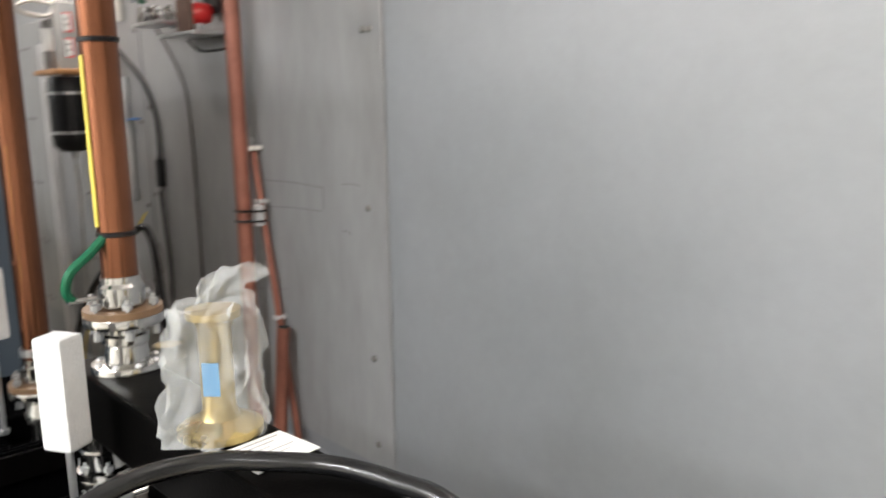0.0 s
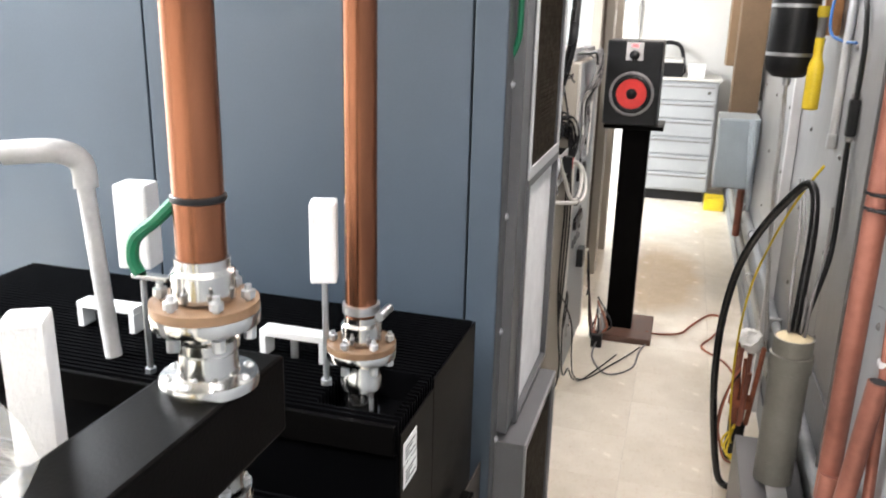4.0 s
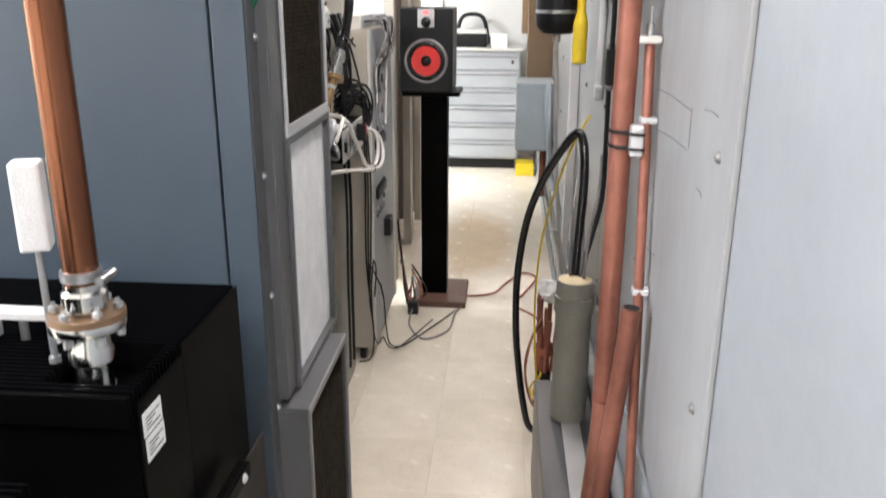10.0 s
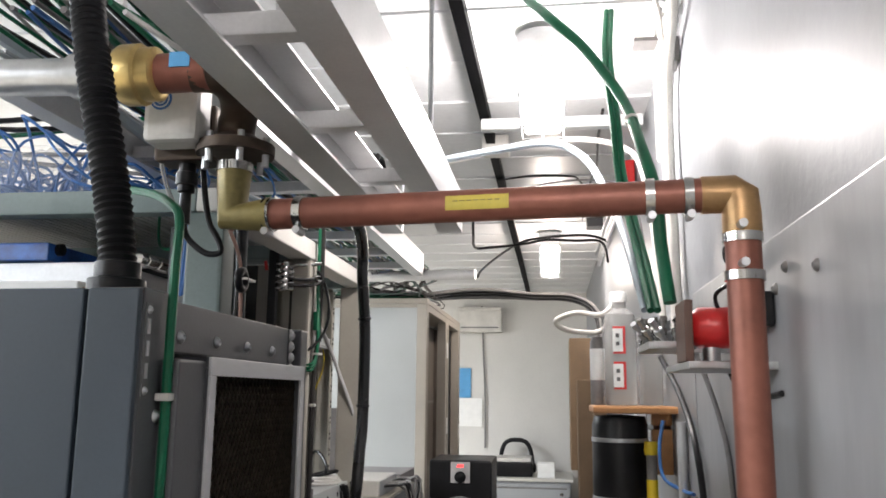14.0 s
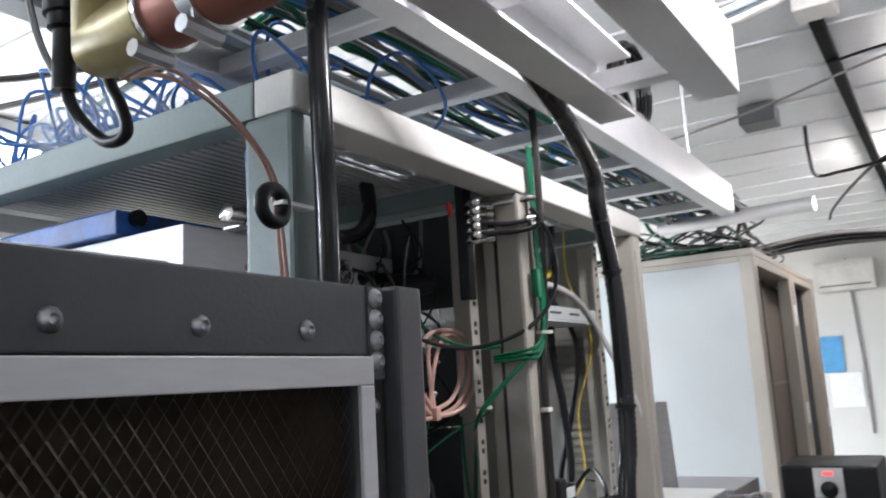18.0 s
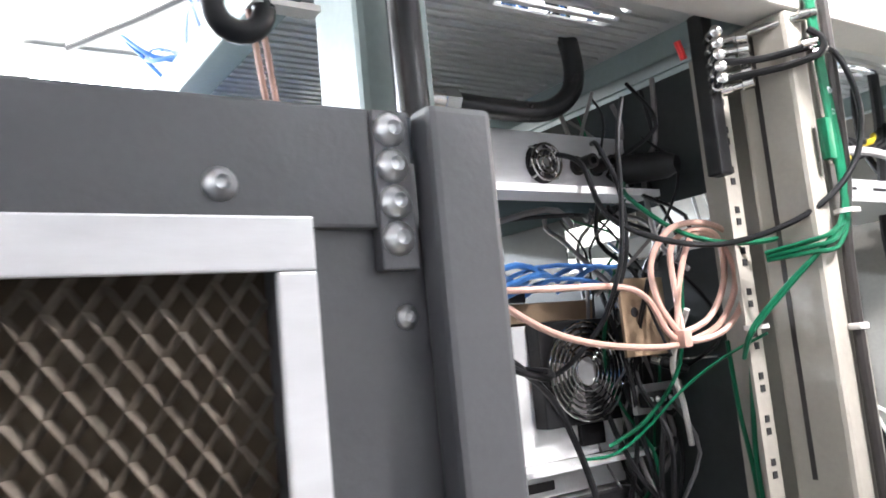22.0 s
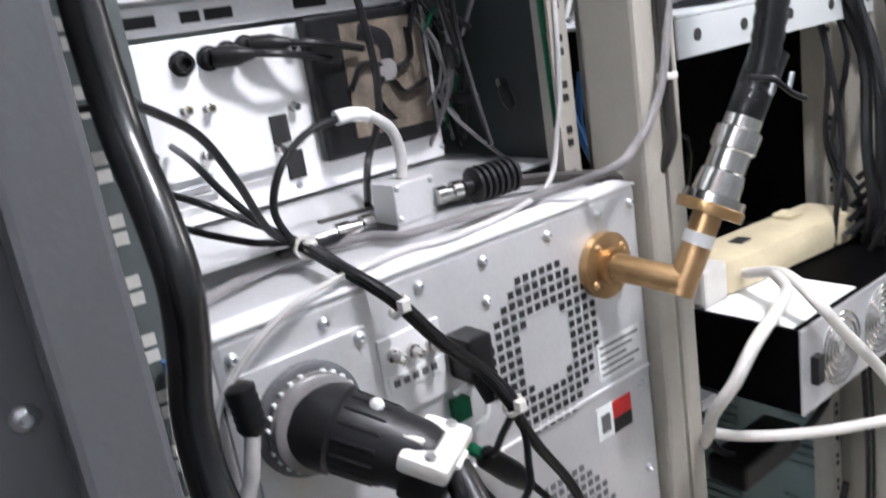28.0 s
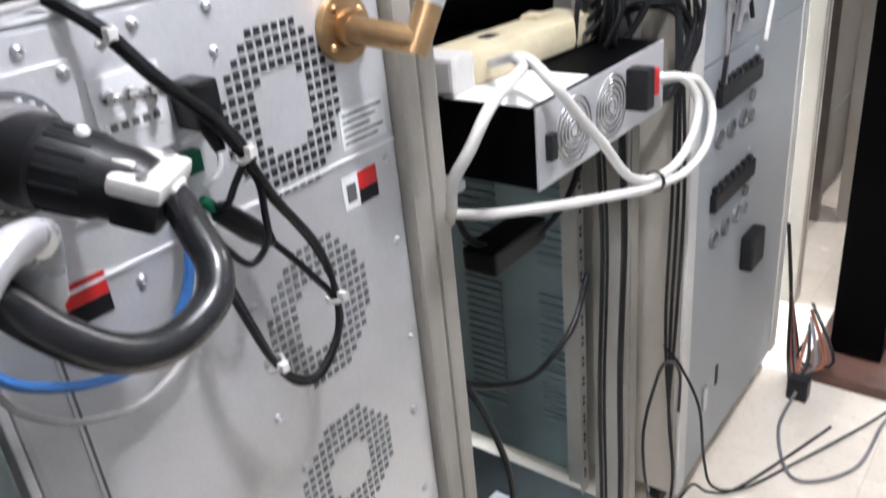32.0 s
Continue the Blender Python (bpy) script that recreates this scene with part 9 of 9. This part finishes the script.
for k in range(90):
    x, y = random.uniform(-0.48, 0.08), random.uniform(2.36, 2.80)
    u, v, w = [random.uniform(-1, 1) for _ in range(3)]
    lift = random.uniform(0.0, 0.11)
    cable("blue_lead", [(x, y, 2.022), (x + 0.06 * u, y + 0.06 * v, 2.05 + 0.02 * w + lift), (x + 0.11 * u - 0.03 * v, y + 0.10 * v + 0.04 * u, 2.065 + 0.03 * w + lift), (x + 0.07 * u - 0.09 * v, y + 0.07 * v + 0.10 * u, 2.055 + 0.03 * v + lift), (x - 0.02 * u - 0.08 * v, y - 0.02 * v + 0.09 * u, 2.035 + 0.6 * lift), (x - 0.05 * u, y - 0.06 * v, 2.024)], 0.003, CABLE_BLUE, "blue network cable heaped on the rack roof", group="heaped blue cables", seg=6, steps=4)
bh = thing("plastic_film", "crumpled clear plastic film among the blue cables", "plastic film", at=(-0.19, 2.44, 2.02))
bm = bmesh.new()
lathe(bm, [(0.0, 0.0), (0.12, 0.004), (0.14, 0.04), (0.10, 0.08), (0.05, 0.10), (0, 0.105)], (-0.19, 2.44, 2.017), (0, 0, 1), 28)
bmesh.ops.subdivide_edges(bm, edges=bm.edges[:], cuts=1, use_grid_fill=True)
for v in bm.verts:
    v.co += 0.03 * noise.noise_vector(v.co * 16) + 0.012 * noise.noise_vector(v.co * 45)
    v.co.z = max(v.co.z, 2.0175)
part("film", bm, CLEAR_BAG, bh)
# wires down the wall and over the ceiling
cable("green_hose", [(0.78, 2.60, 2.50), (0.84, 2.50, 2.393), (0.90, 2.50, 2.33), (0.965, 2.46, 2.21), (0.985, 2.35, 2.08), (0.999, 2.30, 1.989), (1.004, 2.29, 1.897), (1.012, 2.27, 1.80)], 0.0105, CABLE_GREEN, "dark green earth cable running from the ceiling to the valves", group="wall wires", seg=10)
tagged(part("cable_tie", lathe(bmesh.new(), [(0.0112, 0), (0.013, 0), (0.013, 0.006), (0.0112, 0.006)], (0.974, 2.41, 2.155), (0.2, -0.5, -1), 14, False), CABLE_WHITE), "white tie round the green cable", "cable tie", "cable ties")
for k in range(2):
    o = 0.011 * k
    cable("green_hose", [(0.955 + o, 2.68, 2.50), (0.945 + o, 2.62, 2.36), (0.955 + o, 2.58, 2.20), (0.962 + o, 2.57, 2.09), (0.975 + o, 2.50, 1.98), (0.985 + o, 2.42, 1.88), (0.990 + o, 2.34, 1.795)], 0.0065, CABLE_GREEN, "green wire running from the ceiling to the valves", group="wall wires", seg=8)
for k in range(2):
    o = 0.02 * k
    cable("blue_grey_hose", [(0.45, 3.12 + o, 2.285), (0.69, 3.10 + o, 2.318), (0.83, 3.05 + o, 2.315), (0.915, 2.95 + o, 2.24), (0.960, 2.75 + o, 2.08), (0.970, 2.50, 1.93 + 0.3 * o), (0.985, 2.38, 1.80)], 0.0075, GREY_BOX, "pale blue-grey tube sagging across to the valves", group="wall wires", seg=8)
cable("white_hose", [(0.40, 3.22, 2.29), (0.60, 3.2, 2.326), (0.767, 3.2, 2.362), (0.933, 3.2, 2.367), (1.045, 3.18, 2.325), (1.075, 3.10, 2.22), (1.08, 2.95, 2.0), (1.085, 2.90, 1.80)], 0.0085, CABLE_WHITE, "white hose arching across under the ceiling", group="wall wires", seg=8)
cable("white_hose", [(1.06, 2.44, 2.50), (1.085, 2.60, 2.455), (1.094, 2.742, 2.40), (1.096, 2.791, 2.299), (1.096, 2.792, 2.145), (1.096, 2.78, 1.95), (1.096, 2.77, 1.78)], 0.0125, CABLE_WHITE, "thick white hose running down the wall", group="wall wires", seg=10)
for k in range(5):
    o = 0.024 * k
    cable("white_wire", [(1.05 + 0.008 * k, 2.62 + o, 2.505), (1.075, 2.70 + o, 2.47), (1.100, 2.86 + 1.5 * o, 2.36 - o), (1.103, 2.88 + 0.6 * o, 2.22), (1.106, 2.86 + 0.4 * o, 2.05), (1.106, 2.84 + 0.4 * o, 1.80)], 0.0045 + 0.001 * (k % 2), CABLE_LGREY if k % 2 else CABLE_WHITE, "white wire running from the ceiling down the wall", group="wall wires", seg=7)
wb2 = thing("wire_bracket", "dark steel bracket holding wires high on the wall", "bracket", at=(1.08, 2.78, 2.44))
part("bar", boxes((1.02, 1.119, 2.74, 2.80, 2.452, 2.462), bevel=0.002), CABLE_GREY, wb2, smooth=False)
part("plate", boxes((1.108, 1.119, 2.735, 2.805, 2.40, 2.4515), bevel=0.002), CABLE_GREY, wb2, smooth=False)
cable("ceiling_cable", [(0.2, 3.6, 2.22), (0.45, 3.75, 2.30), (0.75, 3.85, 2.40), (0.98, 3.7, 2.38), (1.08, 3.45, 2.25), (1.10, 3.3, 1.95)], 0.0035, CABLE_GREY, "thin cable sagging across from the ladder to the wall", group="sagging cables", seg=7)
for k in range(7):
    o = 0.05 * k
    cable("ceiling_cable", [(-0.7, 5.3 + o, 2.12 + 0.02 * k), (-0.2, 5.5 + o, 2.16), (0.1, 5.6 + o, 2.22), (0.4, 5.7 + o, 2.26 + 0.02 * math.sin(3 * k)), (0.7, 5.75 + o, 2.24), (0.95, 5.7 + o, 2.22), (1.08, 5.6 + o, 2.12), (1.10, 5.55 + o, 1.9)], 0.009, PLASTIC_BLACK if k % 3 else CABLE_GREY, "dark cable sagging across before the end wall", group="sagging cables", seg=7)
random.seed(61)
for k in range(30):
    x, y = random.uniform(-0.35, 0.10), random.uniform(4.52, 5.3)
    u, v, w = random.uniform(-1, 1), random.uniform(-1, 1), random.uniform(0.0, 0.06)
    r = random.choice((0.004, 0.006, 0.008))
    cable("heaped_cable", [(x - 0.12, y - 0.04 * v, 2.068 + r), (x + 0.03 * u, y + 0.05 * v, 2.085 + w), (x + 0.10, y + 0.12 * u, 2.10 + w), (x + 0.06 * v, y + 0.22 * u, 2.09 + 0.5 * w), (x - 0.08 * u, y + 0.10 * u + 0.08 * v, 2.075 + r), (x + 0.12 * v, y - 0.03 * u, 2.068 + r)], r, random.choice((PLASTIC_BLACK, PLASTIC_BLACK, CABLE_DARK, CABLE_GREY, RACK_IN, CABLE_DARK)), "dark cable heaped on the tall cabinet", group="heaped cables", seg=6, steps=4)
for k in range(24):
    x, y, o, w = random.uniform(-0.05, 0.30), random.uniform(4.5, 5.2), random.uniform(-0.03, 0.03), random.uniform(0.0, 0.07)
    cable("tray_end", [(x, 3.92, 2.16 + 0.5 * w), (x + o, 4.08, 2.165 + w), (x + 2 * o, 4.25, 2.13 + w), (x - 3 * o, 4.42, 2.095 + w), (min(0.26, x + 4 * o), 4.5 + 0.3 * (y - 4.5), 2.085 + 0.6 * w), (min(0.26, x - 6 * o), y, 2.078 + 0.3 * w), (x - 0.25, y + 5 * o, 2.076)], random.choice((0.003, 0.0045, 0.007)), random.choice((PLASTIC_BLACK, CABLE_DARK, RACK_IN, CABLE_DARK, CABLE_GREY, CABLE_GREEN)), "cable running from the ladder onto the tall cabinet", group="heaped cables", seg=6, steps=4)
    cable("heaped_cable", pts, random.uniform(0.005, 0.011), random.choice((PLASTIC_BLACK, CABLE_GREY, PLASTIC_BLACK, GREY_BOX, CABLE_LGREY, CABLE_GREEN)), "cable heaped over the tall cabinet", group="heaped cables", seg=6, steps=4)
cable("ceiling_cable", [(0.46, 4.72, 2.505), (0.452, 4.80, 2.42), (0.44, 5.03, 2.39), (0.52, 5.06, 2.395), (0.592, 5.06, 2.40), (0.70, 5.02, 2.405), (0.805, 4.955, 2.41), (0.95, 4.96, 2.405), (1.073, 4.98, 2.40), (1.105, 5.0, 2.30)], 0.007, PLASTIC_BLACK, "black cable looping under the ceiling", group="sagging cables", seg=7)
cable("ceiling_cable", [(0.36, 6.05, 2.38), (0.397, 5.89, 2.40), (0.52, 5.47, 2.41), (0.669, 5.05, 2.415), (0.80, 4.97, 2.425), (1.0, 4.95, 2.43), (1.105, 4.96, 2.40)], 0.007, PLASTIC_BLACK, "black cable looping under the ceiling", group="sagging cables", seg=7)
tagged(part("ceiling_conduit", rod((0.05, 4.25, 2.13), (0.52, 4.2, 2.13), 0.022, 16), ALU_SHEET), "pale conduit over the tall cabinet", "conduit")
tagged(part("junction_box", boxes((0.60, 0.69, 3.57, 3.66, 2.455, 2.512), bevel=0.006), CABLE_WHITE, smooth=False), "white plastic junction box on the ceiling", "junction box")
tagged(part("ceiling_vent", boxes((0.31, 0.42, 4.36, 4.47, 2.45, 2.512), bevel=0.004), DARK_GREY, smooth=False), "dark square vent box on the ceiling", "vent")
tagged(part("sensor_box", boxes((1.0, 1.08, 4.92, 5.03, 2.47, 2.512), bevel=0.004), DARK_GREY, smooth=False), "small dark box under the ceiling", "box")
alarm = thing("alarm_box", "red alarm box high on the wall", "alarm", at=(1.09, 3.76, 2.36))
part("body", boxes((1.072, 1.113, 3.70, 3.80, 2.355, 2.45), bevel=0.006), RED, alarm, smooth=False)
part("lens", lathe(bmesh.new(), [(0.022, 0), (0.02, 0.008), (0.0, 0.012)], (1.072, 3.75, 2.40), (-1, 0, 0), 18), CABLE_WHITE, alarm, "white lens")
for x, z in ((1.088, 2.470), (1.100, 2.435), (1.102, 2.405)):
    tagged(part("wall_conduit", rod((x, 3.86, z), (x, 5.75, z), 0.009, 10), STEEL), "thin steel conduit along the top of the wall", "conduit", "wall conduits")
cable("ceiling_cable", [(0.984, 3.30, 2.49), (0.983, 3.57, 2.485), (0.995, 3.87, 2.485), (0.989, 3.96, 2.48), (0.984, 4.16, 2.485), (1.005, 4.36, 2.485), (0.982, 4.66, 2.49), (0.976, 4.95, 2.50)], 0.005, PLASTIC_BLACK, "black cable wandering over the ceiling", group="ceiling cables", seg=7)
cable("ceiling_cable", [(0.62, 4.03, 2.475), (0.76, 4.02, 2.487), (0.895, 4.035, 2.487), (0.93, 4.07, 2.487), (0.958, 4.18, 2.487), (0.985, 4.17, 2.486)], 0.004, PLASTIC_BLACK, "black cable wandering over the ceiling", group="ceiling cables", seg=7)
tagged(part("ceiling_strip", boxes((0.62, 1.10, 3.30, 3.335, 2.44, 2.475), bevel=0.003), RACK_PALE), "white metal strip across the ceiling", "strip")
ca2 = [(1.07, 2.86, 1.74), (1.09, 2.74, 1.66), (1.095, 2.61, 1.574), (1.098, 2.55, 1.47), (1.098, 2.54, 1.36), (1.098, 2.555, 1.23), (1.098, 2.54, 1.10), (1.095, 2.52, 0.959), (1.07, 2.48, 0.86), (1.04, 2.445, 0.76)]
cable("wall_cable", ca2, 0.0065, PLASTIC_BLACK, "black cable running down the wall into the sealed pipe", seg=9)
cable("wall_cable", [(1.075, 2.45, 1.74), (1.10, 2.38, 1.62), (1.106, 2.33, 1.5), (1.106, 2.32, 1.2), (1.106, 2.32, 0.9), (1.106, 2.31, 0.6), (1.10, 2.3, 0.36)], 0.0045, CABLE_GREY, "thin grey cable running down the wall", seg=8)
cable("wall_cable", [(1.10, 2.30, 1.70), (1.108, 2.24, 1.66), (1.108, 2.12, 1.655), (1.107, 2.02, 1.66)], 0.004, PLASTIC_BLACK, "thin black cable along the wall", seg=8)
cable("blue_loop", [(1.07, 2.86, 1.60), (1.06, 2.86, 1.54), (1.065, 2.85, 1.48), (1.09, 2.80, 1.46), (1.105, 2.7, 1.46)], 0.004, CABLE_BLUE, "thin blue cable looping under the shelf", seg=8)
cable("clear_hose", [(0.985, 3.0, 1.30), (0.99, 3.0, 1.2), (1.0, 3.05, 1.0), (1.03, 3.15, 0.7), (1.06, 3.2, 0.45)], 0.007, CABLE_LGREY, "pale tube hanging from the black tank", "tube", seg=9)
cable("floor_wire", [(0.985, 1.80, 0.012), (0.955, 1.791, 0.004), (0.871, 1.718, 0.004), (0.843, 1.60, 0.004), (0.858, 1.479, 0.004), (0.92, 1.36, 0.004), (1.0, 1.3, 0.004)], 0.003, CABLE_GREY, "thin grey wire curled on the floor", "wire", seg=7)
cj2 = thing("cable_joint", "black cable joint taped on the wall cable", "joint", at=(1.098, 2.548, 1.28))
part("sleeve", boxes((1.085, 1.1095, 2.535, 2.560, 1.245, 1.335), bevel=0.005), PLASTIC_BLACK, cj2, smooth=False)
for z in (1.238, 1.342):
    part("tape_band", lathe(bmesh.new(), [(0.009, -0.006), (0.0105, -0.004), (0.0105, 0.004), (0.009, 0.006)], (1.098, 2.548, z), (0, 0, 1), 12), CABLE_GREY, cj2)
hk = thing("wall_hook", "bent wire hook on the wall", "hook", at=(1.09, 2.2, 1.85))
part("hook", hose(bmesh.new(), [(1.109, 2.20, 1.80), (1.10, 2.20, 1.84), (1.095, 2.205, 1.875), (1.09, 2.22, 1.88), (1.09, 2.228, 1.865), (1.095, 2.215, 1.85), (1.105, 2.16, 1.835), (1.109, 2.14, 1.82)], 0.003, 8, 4), PLASTIC_BLACK, hk)


# ---- the wrapped part on the duct ----
wp2 = thing("bagged_fitting", "yellow brass coax fitting wrapped in a clear plastic bag", "fitting", at=(0.332, 0.681, 1.2085))
fx, fy, fz = 0.332, 0.681, 1.2085
part("fitting", lathe(bmesh.new(), [(0.0, 0), (0.040, 0.001), (0.040, 0.008), (0.034, 0.011), (0.020, 0.017), (0.0155, 0.026), (0.0155, 0.105), (0.019, 0.111), (0.025, 0.114), (0.0255, 0.121), (0.0, 0.122)], (fx, fy, fz + 0.0005), (0, 0, 1), 32), YELLOW_BRASS, wp2, "pale yellow brass fitting")
bm = bmesh.new()
box(bm, fx - 0.0110, fx - 0.0122, fy - 0.0185, fy - 0.0025, fz + 0.042, fz + 0.074, 0.0, Matrix.Rotation(radians(43), 4, "Z"))
part("blue_sticker", bm, STICKER_BLUE, wp2, "light blue sticker", False)
bm = bmesh.new()
lathe(bm, [(0.043, 0.0), (0.046, 0.016), (0.044, 0.04), (0.041, 0.065), (0.036, 0.09), (0.036, 0.115), (0.032, 0.126), (0.016, 0.131), (0.015, 0.138), (0.022, 0.150), (0.015, 0.160), (0.0, 0.161)], (fx, fy, fz + 0.001), (0, 0, 1), 44)
bmesh.ops.subdivide_edges(bm, edges=bm.edges[:], cuts=1, use_grid_fill=True)
for v in bm.verts:
    h = v.co.z - fz
    d = Vector((v.co.x - fx, v.co.y - fy, 0))
    a = math.atan2(d.y, d.x)
    v.co += d * (0.10 * math.sin(5 * a + 31 * h) + 0.07 * math.sin(11 * a - 60 * h) + 0.28 * math.cos(a - 2.6) * max(0, 1 - h / 0.12)) + 0.013 * noise.noise_vector(v.co * 30) + 0.006 * noise.noise_vector(v.co * 75)
    v.co += Vector((0.024, -0.018, 0)) * max(0, h - 0.124) / 0.04
    v.co.z = max(v.co.z, fz + 0.0011)
part("bag", bm, CLEAR_BAG, wp2, "crumpled clear plastic bag", False)
ppr = thing("paper_sheet", "white printed sheet lying on the black duct", "paper", at=(0.342, 0.61, 1.2085))
TURN_P = pose(0.342, 0.610, 1.2090, 0, 0, 6)


def on_sheet(x0, x1, y0, y1, z0, z1):
    bm = boxes((x0, x1, y0, y1, z0, z1))
    bmesh.ops.transform(bm, matrix=TURN_P, verts=bm.verts[:])
    return bm


part("sheet", on_sheet(-0.034, 0.034, -0.03, 0.03, 0, 0.0008), PAPER, ppr, smooth=False)
for k in range(6):
    part("print", on_sheet(-0.028, 0.026 - 0.01 * (k % 3), 0.022 - 0.008 * k, 0.024 - 0.008 * k, 0.0009, 0.0011), CABLE_LGREY, ppr, smooth=False)
cable("black_hose", [(0.03, 0.60, 1.10), (0.10, 0.612, 1.175), (0.198, 0.616, 1.218), (0.275, 0.609, 1.2205), (0.326, 0.562, 1.2205), (0.357, 0.523, 1.219), (0.374, 0.47, 1.2185), (0.384, 0.411, 1.214), (0.40, 0.34, 1.16), (0.43, 0.28, 1.0), (0.45, 0.24, 0.5), (0.45, 0.22, 0.02)], 0.0085, RUBBER, "black hose bending over the duct to the floor", "hose", seg=12)
cable("green_wire", [(0.3285, 0.930, 1.368), (0.31, 0.930, 1.351), (0.288, 0.930, 1.333), (0.282, 0.932, 1.313), (0.288, 0.932, 1.301)], 0.0055, CABLE_GREEN, "short green earth wire bonded to the copper line", seg=9)
lug = thing("earth_lug", "silver cable lug bolted to the flange", "lug", at=(0.30, 0.932, 1.301))
part("lug", boxes((0.282, 0.316, 0.927, 0.937, 1.2975, 1.3015), bevel=0.001), SILVER, lug, smooth=False)
gp2 = thing("grey_pipe", "pale grey pipe with an elbow standing behind the loads", "pipe", at=(-0.1, 1.2, 1.0))
part("riser", rod((-0.055, 1.30, 1.02), (-0.075, 1.30, 1.285), 0.012, 18), CABLE_LGREY, gp2)
part("elbow", hose(bmesh.new(), [(-0.073, 1.30, 1.27), (-0.078, 1.30, 1.305), (-0.10, 1.28, 1.322), (-0.16, 1.25, 1.32)], 0.0165, 16, 4), CABLE_LGREY, gp2)


# ---- floor tiles ----
tile_me = shared("tile", lambda: boxes((0.0003, 0.3047, 0.0003, 0.3047, -0.0038, 0.0), bevel=0.0004), TILE, False)
for i in range(-2, 4):
    for j in range(-6, 27):
        x, y = 0.013 + i * 0.305, 0.128 + j * 0.305
        if x + 0.305 > X_WALL - 0.008 or (x < -0.4 and j > 6):
            continue
        piece("tile", tile_me, pose(x, y, 0), floor)
edge_me = shared("edge_tile", lambda: boxes((0.0003, 0.18, 0.0003, 0.3047, -0.0038, 0.0), bevel=0.0004), TILE, False)
for j in range(-6, 26):
    piece("tile", edge_me, pose(0.928, 0.128 + j * 0.305, 0), floor)
